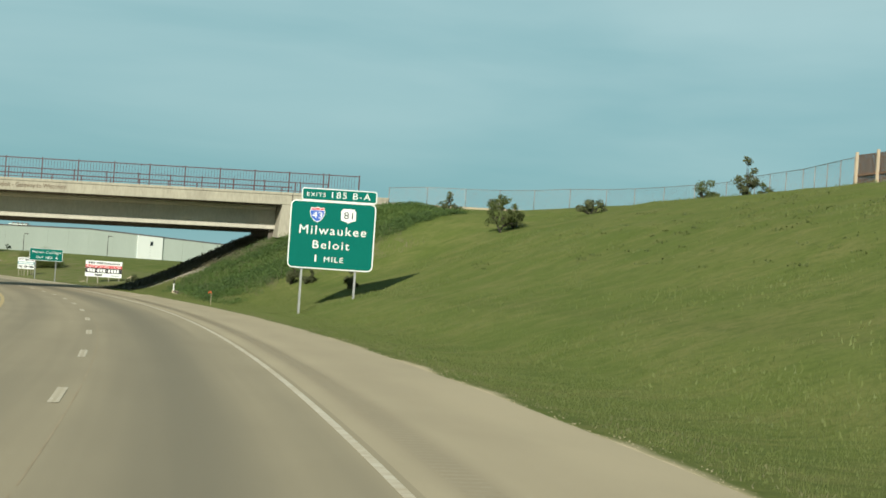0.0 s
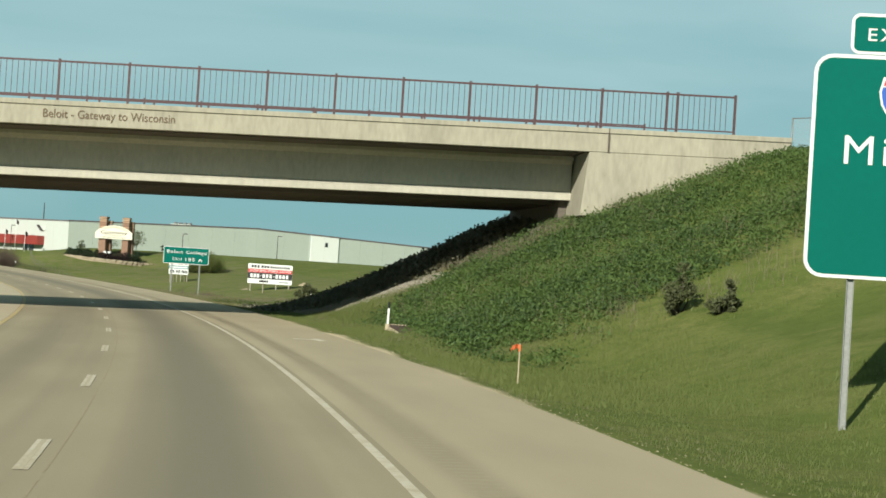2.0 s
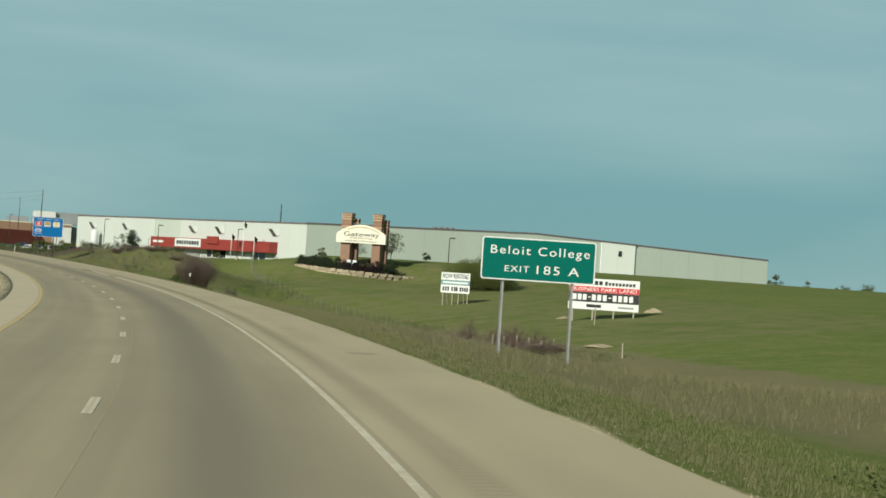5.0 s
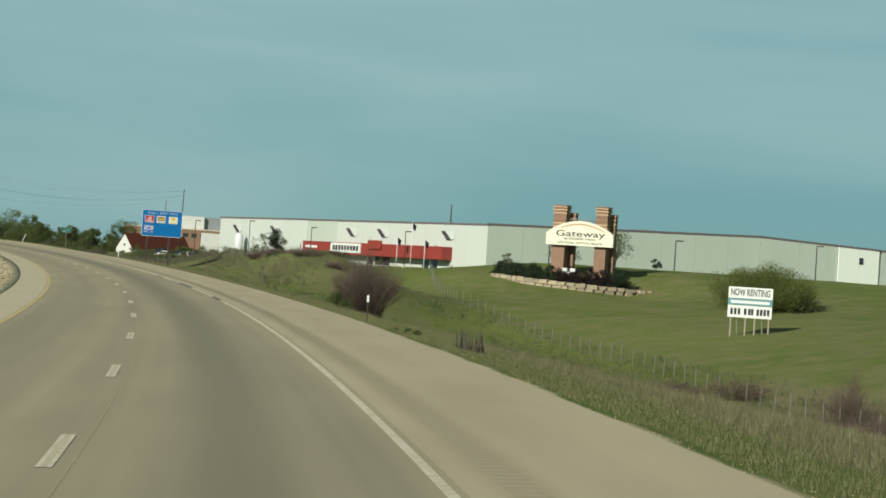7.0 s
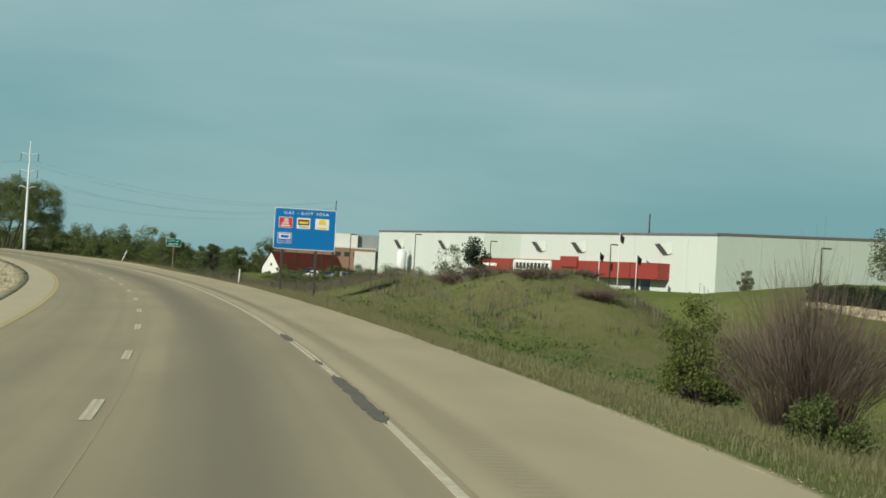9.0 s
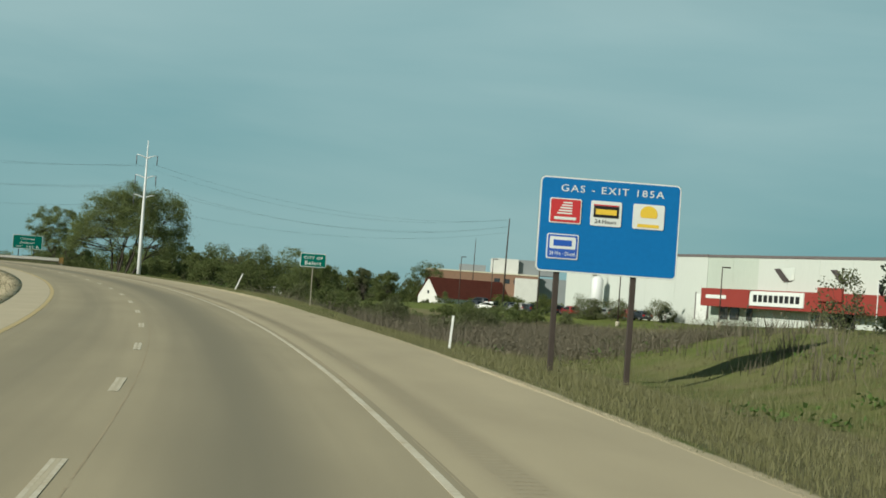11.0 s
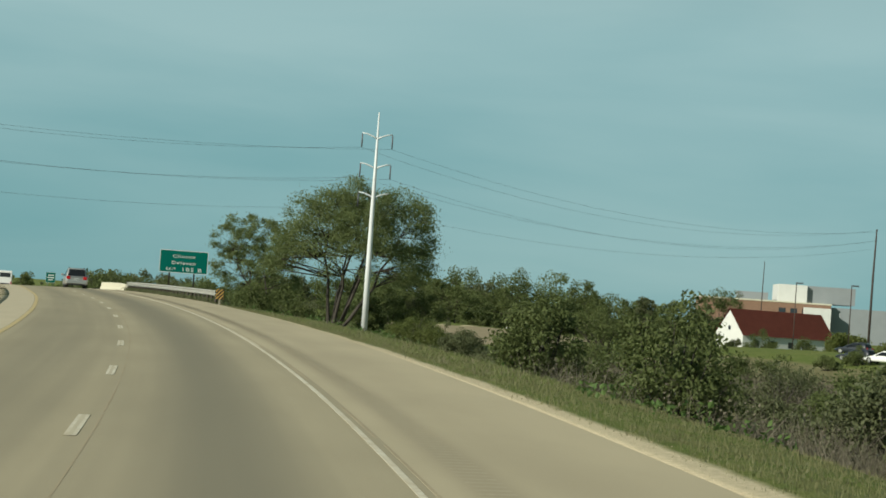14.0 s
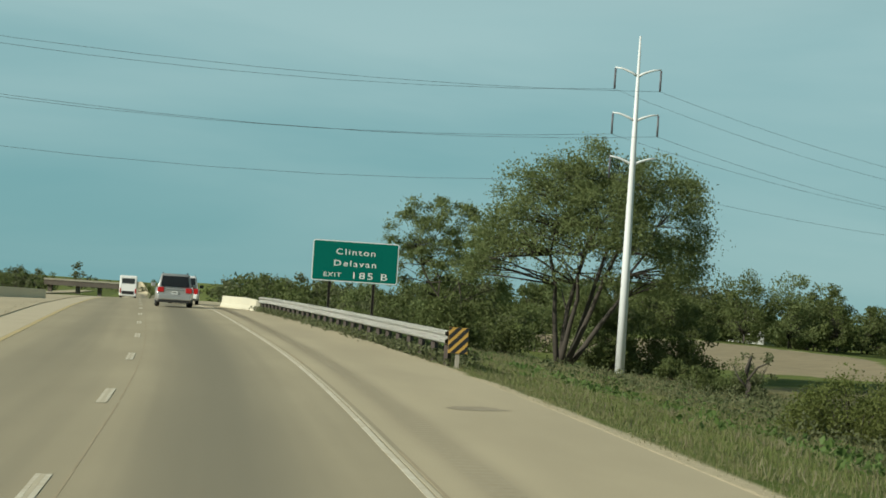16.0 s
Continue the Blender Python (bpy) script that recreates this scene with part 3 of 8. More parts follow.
# ---- road markings ----
def markings():
    edge = strip("edge_line", 1.945, 2.055, -40, 345, M_WORN, dz=0.006, thick=0.004)
    tagged(edge, "solid white edge line, worn in places", "road marking", kind="structure")
    for a, b, s0, s1, left in ((1.925, 1.985, 345, 372, M_WORN), (2.03, 2.075, 345, 372, M_WORN), (1.925, 2.02, 372, 440, M_WORN), (1.925, 1.985, 440, 452, M_WORN), (2.03, 2.075, 440, 452, M_WORN), (1.925, 2.005, 452, 1200, M_WORN), (2.03, 2.075, 530, 1200, M_FADED)):
        edge = strip("edge_line", a, b, s0, s1, left, dz=0.006, thick=0.004)
        tagged(edge, "white edge line, worn and doubled in places", "road marking", kind="structure")
    for k in range(60):
        if k % 5 not in (1, 3):
            s0 = 290 + k * 6.1
            crack = strip("edge_crack", 2.10 + 0.012 * math.sin(k * 2.3), 2.125 + 0.02 * math.sin(k * 1.7), s0, s0 + 5.2, M_SEAM, dz=0.004, thick=0.003)
            tagged(crack, "dark broken joint beside the edge line", "road joint", "edge joints", "structure")
    yel = strip("yellow_line", -4.92, -4.76, -40, 1200, M_YELLOW, dz=0.006, thick=0.004)
    tagged(yel, "solid yellow edge line beside the median", "road marking", kind="structure")
    for k in range(-3, 75):
        s0 = DASH_PHASE(k * 12.19) + k * 12.19
        for a, b, paint_left in ((-1.67, -1.622, M_WORN), (-1.62, -1.572, M_FADED), (-1.57, -1.515, M_WORN)):
            d = strip("lane_dash", a, b, s0, s0 + 3.05, paint_left, dz=0.006, thick=0.004, step=1.6)
            tagged(d, "white dashed lane line, worn thin", "road marking", "lane dashes", "structure")
    for k in range(0, 60):
        seam = strip("lane_seam", -1.37 - 0.01 * math.sin(k), -1.348 - 0.01 * math.sin(k), -40 + k * 14.0, -40 + k * 14.0 + 13.4, M_SEAM, dz=0.002, thick=0.0015)
        tagged(seam, "dark sealed joint between the lanes", "road joint", "lane joints", "structure")
    # milled grooves of the rumble strip, as short dark bars
    verts, faces = [], []
    for i in range(0, 2100):
        s0 = -10 + i * 0.32
        for s, l in ((s0, 2.55), (s0, 2.93), (s0 + 0.13, 2.93), (s0 + 0.13, 2.55)):
            verts.append(on_road(s, l, 0.002))
        faces.append([4 * i + j for j in range(4)])
    tagged(arrays("rumble_grooves", verts, faces, M_GROOVE), "rows of milled rumble grooves in the shoulder", "rumble strip", kind="stuff")
    rng = random.Random(12)
    for s0, s1, l0, l1 in ((331.5, 340.5, 1.86, 2.08), (313.6, 318.7, 1.87, 2.08), (352, 356, 1.88, 2.08), (343, 345, 1.92, 2.06)):
        bm = bmesh.new()
        n = int((s1 - s0) / 0.35)
        left, right = [], []
        for i in range(n + 1):
            taper = min(1.0, i / 2.5, (n - i) / 2.5) * 0.5 + 0.02
            mid = (l0 + l1) / 2 + rng.uniform(-0.025, 0.025)
            s = s0 + (s1 - s0) * i / n
            left.append(bm.verts.new(on_road(s, mid - (l1 - l0) * (taper + rng.uniform(-0.08, 0.04)), 0.0125)))
            right.append(bm.verts.new(on_road(s, mid + (l1 - l0) * (taper + rng.uniform(-0.08, 0.04)), 0.0125)))
        for i in range(n):
            bm.faces.new((left[i], right[i], right[i + 1], left[i + 1]))
        tagged(part("asphalt_patch", bm, M_ASPHALT), "dark ragged asphalt repair on the edge of the lane", "road patch", kind="structure")
    for s0, l0, long, wide in ((83.4, 4.0, 0.5, 0.35), (217.0, 4.2, 0.4, 0.5), (446.0, 4.85, 0.9, 0.09), (577.0, 4.1, 0.5, 0.6), (231.5, 3.6, 0.3, 0.3)):
        bm = bmesh.new()
        ring = [bm.verts.new(on_road(s0 + long * math.sin(a) * rng.uniform(0.7, 1.1), l0 + wide * math.cos(a) * rng.uniform(0.6, 1.1), 0.005)) for a in np.linspace(0, 2 * math.pi, 15)[:-1]]
        bm.faces.new(ring)
        tagged(part("oil_stain", bm, M_STAIN), "dark oil stain soaked into the pale concrete", "stain", "stains", "structure")
    # survey crosses painted on the shoulder
    for s0 in (122.0, 485.6):
        cross = thing("survey_cross", on_road(s0, 4.4, 0.0), math.degrees(heading(s0)), "white survey cross painted on the shoulder", "road marking", kind="structure")
        part("bar", boxed((-0.72, -0.07, 0), (0.72, 0.07, 0.004)), M_WHITE, cross)
        part("bar", boxed((-0.1, -0.55, 0.0), (0.1, 0.55, 0.009)), M_WHITE, cross)


M_BRONZE = material("bronze_lettering", (0.13, 0.09, 0.055), 0.7, 0.15, 3, 30)


# ---- the overpass ----
BR_A = Vector((-2.51, 139.88, 0))
BR_TURN = math.degrees(math.atan2(0.59, 10.48))
BR_RISE = 0.021          # the deck climbs to the right
BR_DEPTH = 16.0


def lift(bm):
    for v in bm.verts:
        v.co.z += BR_RISE * v.co.x
    return bm


def overpass():
    """Local x runs along the overpass to the right, y across it, z is the world's; x = 0 over the road's inner lane."""
    top = thing("overpass", (BR_A.x, BR_A.y, 0), BR_TURN, "concrete girder overpass with a red-brown railing and raised lettering", "bridge")
    x0, x1 = -62.0, 12.4
    # The shade below the deck is put into its colour.
    part("deck", lift(boxed((x0, 0.35, 7.05), (x1, BR_DEPTH - 0.35, 7.7))), M_SHADECONC, top)
    for y0, name in ((0.0, "fascia"), (BR_DEPTH - 0.45, "fascia")):
        part(name, lift(boxed((x0, y0, 7.12), (x1 + 8.5, y0 + 0.45, 7.86), 0.02)), M_CONCRETE, top, "pale concrete fascia with rust stains")
        part("parapet_lip", lift(boxed((x0, y0 - 0.06, 7.864), (x1 + 8.5, y0 + 0.5, 8.06), 0.02)), M_CONCRETE, top)
    section = [(-0.32, 5.27), (0.32, 5.27), (0.32, 5.48), (0.10, 5.62), (0.10, 6.72), (0.42, 6.90), (0.42, 7.04), (-0.42, 7.04), (-0.42, 6.90), (-0.10, 6.72), (-0.10, 5.62), (-0.32, 5.48)]
    girder = None
    for k in range(9):
        yc = 2.5 + k * (BR_DEPTH - 5.0) / 8
        if girder is None:
            bm = bmesh.new()
            a = [bm.verts.new((x0, y, z)) for y, z in section]
            b = [bm.verts.new((x1 + 0.2, y, z)) for y, z in section]
            for i in range(len(section)):
                j = (i + 1) % len(section)
                bm.faces.new((a[i], a[j], b[j], b[i]))
            bm.faces.new(a)
            bm.faces.new(list(reversed(b)))
            bmesh.ops.recalc_face_normals(bm, faces=bm.faces)
            girder = part("girder", lift(bm), M_GIRDER, top)
            # Inner girders: the same concrete, darkened for the shade under the deck.
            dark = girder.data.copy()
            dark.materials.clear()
            dark.materials.append(M_SHADECONC)
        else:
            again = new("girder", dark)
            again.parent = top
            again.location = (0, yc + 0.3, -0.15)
            continue
        girder.location = (0, 0, 0)
        for v in girder.data.vertices:
            v.co.y += 2.85
    part("expansion_joint", lift(boxed((13.45, -0.066, 7.13), (13.50, 0.02, 8.065))), M_SHADECONC, top, "dark open joint in the fascia")
    # end blocks and the abutment
    for y0 in (0.02, BR_DEPTH - 0.62):
        part("end_block", lift(extruded([(12.5, 4.6), (12.74, 7.11), (20.9, 7.11), (20.9, 5.0), (13.4, 4.6)], 3.0 if y0 < 1 else 0.6)), M_CONCRETE, top).location = (0, y0, 0)
    # Near abutment darkened in colour for the shade it stands in.
    part("abutment", lift(boxed((12.2, 3.05, 3.5), (13.0, BR_DEPTH - 0.64, 7.04))), M_SHADECONC, top)
    part("approach_slab", lift(boxed((13.05, 0.64, 7.32), (40, BR_DEPTH - 0.64, 7.72))), M_SHOULDER, top)
    part("abutment", lift(boxed((x0 - 1.2, 0.64, 0.0), (x0, BR_DEPTH - 0.64, 7.04))), M_CONCRETE, top)
    # railing: posts, two rails, bars, and the low traffic rail behind it
    for y0 in (0.2, BR_DEPTH - 0.2):
        rail = part("railing", lift(boxed((-20, y0 - 0.03, 9.53), (18.6, y0 + 0.03, 9.60))), M_RAILING, top, "red-brown steel picket railing")
        part("bottom_rail", lift(boxed((-20, y0 - 0.025, 8.16), (18.6, y0 + 0.025, 8.21))), M_RAILING, rail)
        xs = [2.63 * k for k in range(-7, 7)] + [16.2, 18.55]
        for x in xs:
            part("post", lift(boxed((x - 0.045, y0 - 0.045, 8.06), (x + 0.045, y0 + 0.045, 9.66))), M_RAILING, rail)
        if y0 < 1:
            first = None
            for k in range(-60, 84):
                x = k * 0.2192
                if first is None:
                    first = bpy.data.meshes.new("picket")
                    bm = boxed((-0.011, -0.011, 0), (0.011, 0.011, 1.33))
                    bm.to_mesh(first)
                    bm.free()
                    first.materials.append(M_RAILING)
                p = new("picket", first)
                p.parent = rail
                p.location = (x, y0, 8.205 + BR_RISE * x)
    low = part("traffic_rail", lift(boxed((-20, 6.0, 8.66), (14.2, 6.06, 8.74))), M_RAILING, top, "low red-brown traffic rail on the deck")
    for k in range(-9, 7):
        part("post", lift(boxed((k * 2.23 - 0.04, 6.0, 7.7), (k * 2.23 + 0.04, 6.07, 8.655))), M_RAILING, low)
    words = lettering("Beloit - Gateway to Wisconsin", -5.9, 7.40, 0.32, 4.95, M_BRONZE, top, y=-0.005, bold=0.0, depth=0.02, label="raised brown lettering on the fascia")
    for v in words.data.vertices:
        v.co.z += BR_RISE * v.co.x
    return top


# ---- the warehouse ----
WH_A, WH_D = Vector((-143.1, 667.3, 0)), Vector((0.632, -0.775, 0)).normalized()
WH_TURN = math.degrees(math.atan2(-0.775, 0.632))


def warehouse():
    """Local x runs along the white front from its far end, y into the building."""
    top = thing("warehouse", (WH_A.x, WH_A.y, 0), WH_TURN, "long white and grey-green metal warehouse with a red entrance band", "warehouse")
    local = top.matrix_world.inverted()
    hi = 10.35

    def wall_run(a, b, za, zb, mat, n, name="wall_panel", out=0.0):
        """Upright panels between two places in the world, with recessed joints and a top that may slope."""
        a, b = local @ Vector((*a, 0)), local @ Vector((*b, 0))
        d = b - a
        length, turn = d.length, math.atan2(d.y, d.x)
        for k in range(n):
            u, v = k / n * length + 0.02, (k + 1) / n * length - 0.02
            zu, zv = za + (zb - za) * k / n, za + (zb - za) * (k + 1) / n
            p = part(name, extruded([(u, -1.2), (v, -1.2), (v, zv), (u, zu)], 0.3), mat, top)
            p.matrix_local = Matrix.Translation(a) @ Matrix.Rotation(turn, 4, "Z") @ Matrix.Translation((0, -out, 0))
        core = part("wall_core", extruded([(0.03, -1.2), (length - 0.03, -1.2), (length - 0.03, zb - 0.05), (0.03, za - 0.05)], 0.3), M_FASCIA, top)
        core.matrix_local = Matrix.Translation(a) @ Matrix.Rotation(turn, 4, "Z") @ Matrix.Translation((0, 0.05 - out, 0))
        trim = part("roof_trim", extruded([(-0.1, za + 0.003), (length + 0.1, zb + 0.003), (length + 0.1, zb + 0.36), (-0.1, za + 0.36)], 0.5), M_FASCIA, top, "dark metal trim along the roof edge")
        trim.matrix_local = Matrix.Translation(a) @ Matrix.Rotation(turn, 4, "Z") @ Matrix.Translation((0, -0.1 - out, 0))

    at = lambda x: tuple((top.matrix_world @ Vector((x, 0, 0))).xy)
    # the grey side is one straight wall under a low gable
    corner, end = Vector(at(120.0)), Vector((40.0, 634.5))
    along = (end - corner).normalized()
    side = lambda u: tuple(corner + along * u)
    wall_run(at(0), at(46.6), hi + 0.3, hi + 0.25, M_PANELWHITE, 5)
    wall_run(at(46.6), at(60.4), hi + 0.22, hi + 0.17, M_PANELGREY, 2, out=-0.1)
    wall_run(at(60.4), at(120.0), hi + 0.15, hi, M_PANELWHITE, 8)
    wall_run(side(0.0), side(57.2), hi + 0.1, 12.0, M_PANELGREY, 8)
    wall_run(side(57.2), side(74.8), 12.0, 11.4, M_PANELGREY, 2)
    wall_run(side(84.2), tuple(end), 11.05, 9.75, M_PANELGREY, 5)
    wall_run(tuple(end), tuple(end + Vector((-along.y, along.x)) * 70), 9.75, 9.75, M_PANELGREY, 8)
    wall_run(side(74.8), side(84.2), 11.38, 11.08, M_BAYWHITE, 2, "bay_panel", out=0.4)
    turned = math.degrees(math.atan2(along.y, along.x))
    bay = part("bay_window", boxed((-0.45, -0.5, 8.2), (0.45, -0.405, 9.5)), M_GLASS, top)
    bay.matrix_local = local @ pose(*side(80.0), 0, 0, 0, turned)
    dock = part("dock_wall", boxed((38, -0.9, -1.0), (118, -0.45, 2.1)), M_PANELWHITE, top, "pale low dock wall along the side")
    dock.matrix_local = local @ pose(*corner, 0, 0, 0, turned)
    part("end_wall", boxed((0.0, 0.62, -1.0), (0.35, 90, hi)), M_PANELGREY, top)
    bm = bmesh.new()
    inward = Vector((-along.y, along.x))
    eave = [local @ Vector((*p, 9.5)) for p in (corner + inward * 1.5 + along * 1.5, end + inward * 1.0 - along * 1.0, end + inward * 68 - along * 1.0)]
    roof = [(0.5, 1.0, 9.5), (118.0, 1.0, 9.5), *eave, (0.5, 90, 9.5)]
    bm.faces.new([bm.verts.new(p) for p in roof])
    part("roof", bm, M_PANELGREY, top)
    # red entrance band with its sign, windows and doors below
    part("entrance_band", boxed((49.0, -2.2, 3.6), (107.9, -0.01, 6.1), 0.04), M_REDBAND, top, "red metal band over the entrance")
    part("raised_band", boxed((79.0, -2.6, 5.0), (84.4, -2.21, 6.75), 0.03), M_REDBAND, top)
    banner = part("banner", boxed((62.4, -2.36, 4.0), (75.6, -2.21, 5.95)), M_SIGNWHITE, top, "white banner with dark lettering")
    for k in range(9):
        part("bar", boxed((63.4 + k * 1.3, -2.40, 4.5), (64.3 + k * 1.3, -2.365, 5.45)), M_BLACK, banner)
    part("band_sign", boxed((50.5, -2.26, 4.7), (56.0, -2.205, 5.2)), M_SIGNWHITE, top)
    for x0, x1 in ((51, 53), (53.6, 56), (58, 59.5), (75, 77), (78, 80), (82, 84), (97, 99.4), (100, 102.6)):
        part("window", boxed((x0, -0.06, 1.9), (x1, -0.005, 3.6)), M_GLASS, top)
    part("door", boxed((44.0, -0.08, 1.6), (47.2, -0.005, 5.3)), M_SIGNWHITE, top, "white loading door")
    for x in (43.85, 47.35):
        part("door_post", boxed((x - 0.12, -0.12, 1.6), (x + 0.12, -0.006, 5.5)), M_FASCIA, top, "dark frame of the loading door")
    # sloped wall hoods, each with a dark sheet that stands for its shaded side
    for x in (9.2, 29.3, 66.2, 79.6, 105.1):
        bm = bmesh.new()
        hood = [bm.verts.new(p) for p in ((-0.1, 0, 0.95), (3.3, 0, 1.05), (3.3, 0, -0.6), (2.6, -0.3, -0.75))]
        for tri in ((0, 3, 1), (1, 3, 2), (0, 2, 3)):
            bm.faces.new([hood[i] for i in tri])
        bmesh.ops.recalc_face_normals(bm, faces=bm.faces)
        hood = part("vent_hood", bm, M_PANELWHITE, top, "white sloped vent hood")
        hood.location = (x, -0.04, 8.3)
        bm = bmesh.new()
        bm.faces.new([bm.verts.new(p) for p in ((-1.7, -0.1, 0.8), (-0.2, -0.1, 0.85), (2.5, -0.32, -0.75), (0.9, -0.32, -0.8))])
        bmesh.ops.solidify(bm, geom=list(bm.faces), thickness=0.04)
        part("louvre", bm, M_FASCIA, hood, "dark slanted sheet for the hood's shaded side")
    unit = part("roof_unit", boxed((-3.4, 0, 11.0), (3.4, 4, 12.9), 0.1), M_PANELGREY, top, "grey rooftop air handler")
    unit.matrix_local = local @ pose(-42.7, 646.0, 0, 0, 0, -20)
    for k in range(4):
        part("fan", tube(bmesh.new(), [(-2.4 + 1.6 * k, 2, 12.91), (-2.4 + 1.6 * k, 2, 13.4)], 0.6, 10), M_FASCIA, unit)
    return top


# ---- road signs ----
def sign_post(parent, x, z0, z1, mat, kind="steel"):
    if kind == "steel":       # I-beam
        bm = bmesh.new()
        box(bm, (x - 0.058, 0.05, z0), (x - 0.047, 0.15, z1))
        box(bm, (x - 0.046, 0.095, z0), (x + 0.046, 0.105, z1))
        box(bm, (x + 0.047, 0.05, z0), (x + 0.058, 0.15, z1))
    else:                      # square timber
        w = 0.022 if kind == "slim" else 0.075
        bm = boxed((x - w, 0.05, z0), (x + w, 0.05 + 2 * w, z1), 0.01)
    return part("post", bm, mat, parent)


def panel(parent, x0, z0, x1, z1, face, r=0.2, border=0.05, name="panel"):
    p = part(name, extruded(rounded(x0, z0, x1, z1, r), 0.03), M_SIGNBACK, parent)
    part("border", extruded(rounded(x0 + 0.005, z0 + 0.005, x1 - 0.005, z1 - 0.005, r), 0.0), M_SIGNWHITE, p).location = (0, -0.006, 0)
    part("face", extruded(rounded(x0 + border, z0 + border, x1 - border, z1 - border, max(r - border, 0.02)), 0.0), face, p).location = (0, -0.012, 0)
    return p


def advance_sign():
    base = (9.78, 97.4, 0.08)
    top = thing("exit_sign", base, -11.0, "green highway sign for Milwaukee and Beloit on two steel posts", "road sign")
    w = 2.27
    panel(top, -w, 2.45, w, 6.05, M_GREEN, 0.3, 0.06)
    part_top = panel(top, -1.72, 6.06, w, 6.72, M_GREEN, 0.14, 0.05, name="exit_tab")
    lettering("EXITS", -0.95, 6.28, 0.20, 1.0, M_SIGNWHITE, part_top, -0.02, space=1.2)
    lettering("185 B-A", 0.90, 6.24, 0.33, 2.05, M_SIGNWHITE, part_top, -0.02, space=1.2)
    lettering("Milwaukee", 0.05, 4.29, 0.46, 3.55, M_SIGNWHITE, top, -0.02, space=1.2)
    lettering("Beloit", 0.0, 3.54, 0.42, 1.95, M_SIGNWHITE, top, -0.02, space=1.2)
    lettering("1", -0.78, 2.83, 0.37, 0.09, M_SIGNWHITE, top, -0.02, space=1.2)
    lettering("MILE", 0.18, 2.85, 0.27, 1.02, M_SIGNWHITE, top, -0.02, space=1.2)
    # route shields
    sh = [(0, -0.42), (0.22, -0.30), (0.36, -0.08), (0.40, 0.14), (0.34, 0.38), (0.18, 0.34), (0, 0.40), (-0.18, 0.34), (-0.34, 0.38), (-0.40, 0.14), (-0.36, -0.08), (-0.22, -0.30)]
    shield = part("route_shield", extruded([(x, z) for x, z in sh], 0.0), M_SIGNWHITE, top, "blue and red interstate shield")
    shield.location = (-0.83, -0.02, 5.33)
    part("shield_blue", extruded([(x * 0.91, z * 0.91) for x, z in [(0, -0.42), (0.22, -0.30), (0.36, -0.08), (0.40, 0.14), (0.38, 0.235), (-0.38, 0.235), (-0.40, 0.14), (-0.36, -0.08), (-0.22, -0.30)]], 0.0), M_SHIELDBLUE, shield).location = (0, -0.006, 0)
    part("shield_red", extruded([(0.34, 0.235), (0.31, 0.34), (0.17, 0.30), (0, 0.36), (-0.17, 0.30), (-0.31, 0.34), (-0.34, 0.235)], 0.0), M_RED, shield).location = (0, -0.006, 0)
    lettering("43", 0.0, -0.20, 0.34, 0.54, M_SIGNWHITE, shield, -0.014)
    state = part("state_marker", extruded([(-0.38, -0.25), (-0.10, -0.33), (0.0, -0.41), (0.10, -0.33), (0.40, -0.25), (0.40, 0.22), (0.28, 0.36), (-0.28, 0.36), (-0.40, 0.22)], 0.0), M_SIGNWHITE, top, "white state route marker")
    state.location = (0.82, -0.02, 5.35)
    lettering("81", 0.0, -0.17, 0.37, 0.48, M_BLACK, state, -0.008)
    for x in (-1.5, 1.35):
        gx = on_land(*(top.matrix_world @ Vector((x, 0.1, 0))).xy)[2]
        sign_post(top, x, gx - 0.5, 6.0, M_GALV)


def guide_sign(name, base, turn, x0, x1, z0, z1, face, lines, label, posts, mat=M_GALV, post_kind="steel", r=0.12, down=0.3):
    top = thing(name, base, turn, label, "road sign")
    p = panel(top, x0, z0, x1, z1, face, r, min(0.045, 0.02 * (x1 - x0)))
    for text, x, z, h, w, bold in lines:
        lettering(text, x, z, h, w, M_SIGNWHITE, p, -0.02, space=1.2)
    for x in posts:
        foot = on_land(*(top.matrix_world @ Vector((x, 0.1, 0))).xy)[2] - base[2]
        sign_post(top, x, foot - down, z1 - 0.1, mat, post_kind)
    return top


def college_sign():
    base = (-11.95, 237.6, 0.0)
    top = guide_sign("college_sign", base, 0.0, -2.05, 2.05, 1.72, 3.25, M_GREEN,
                     [("Beloit College", 0.05, 2.66, 0.30, 3.55, 0.0), ("EXIT", -0.75, 2.03, 0.22, 0.88, 0.0), ("185 A", 0.72, 2.0, 0.30, 1.52, 0.0)],
                     "green highway sign for the college exit on two steel posts", (-1.25, 1.25))


def city_sign():
    base = (-103.75, 453.9, 0.12)
    guide_sign("city_sign", base, 24.0, -0.64, 0.64, 3.14, 3.82, M_GREEN, [("CITY OF", 0, 3.53, 0.135, 0.93, 0.0), ("Beloit", 0, 3.25, 0.18, 0.8, 0.0)],
               "small green city limit sign on one wooden post", (0.0,), M_WOODPOST, "slim", 0.08)


def clinton_sign():
    base = (-197.9, 587.4, 0.0)
    guide_sign("clinton_sign", base, 36.0, -1.95, 1.95, 4.75, 6.6, M_GREEN,
               [("Clinton", 0.0, 5.98, 0.26, 1.78, 0.0), ("Delavan", 0.0, 5.46, 0.26, 1.9, 0.0), ("EXIT", -1.0, 4.96, 0.19, 0.78, 0.0), ("185 B", 0.72, 4.92, 0.29, 1.55, 0.0)],
               "green highway sign for the Clinton and Delavan exit", (-1.1, 0.9), M_STEEL_DARK)


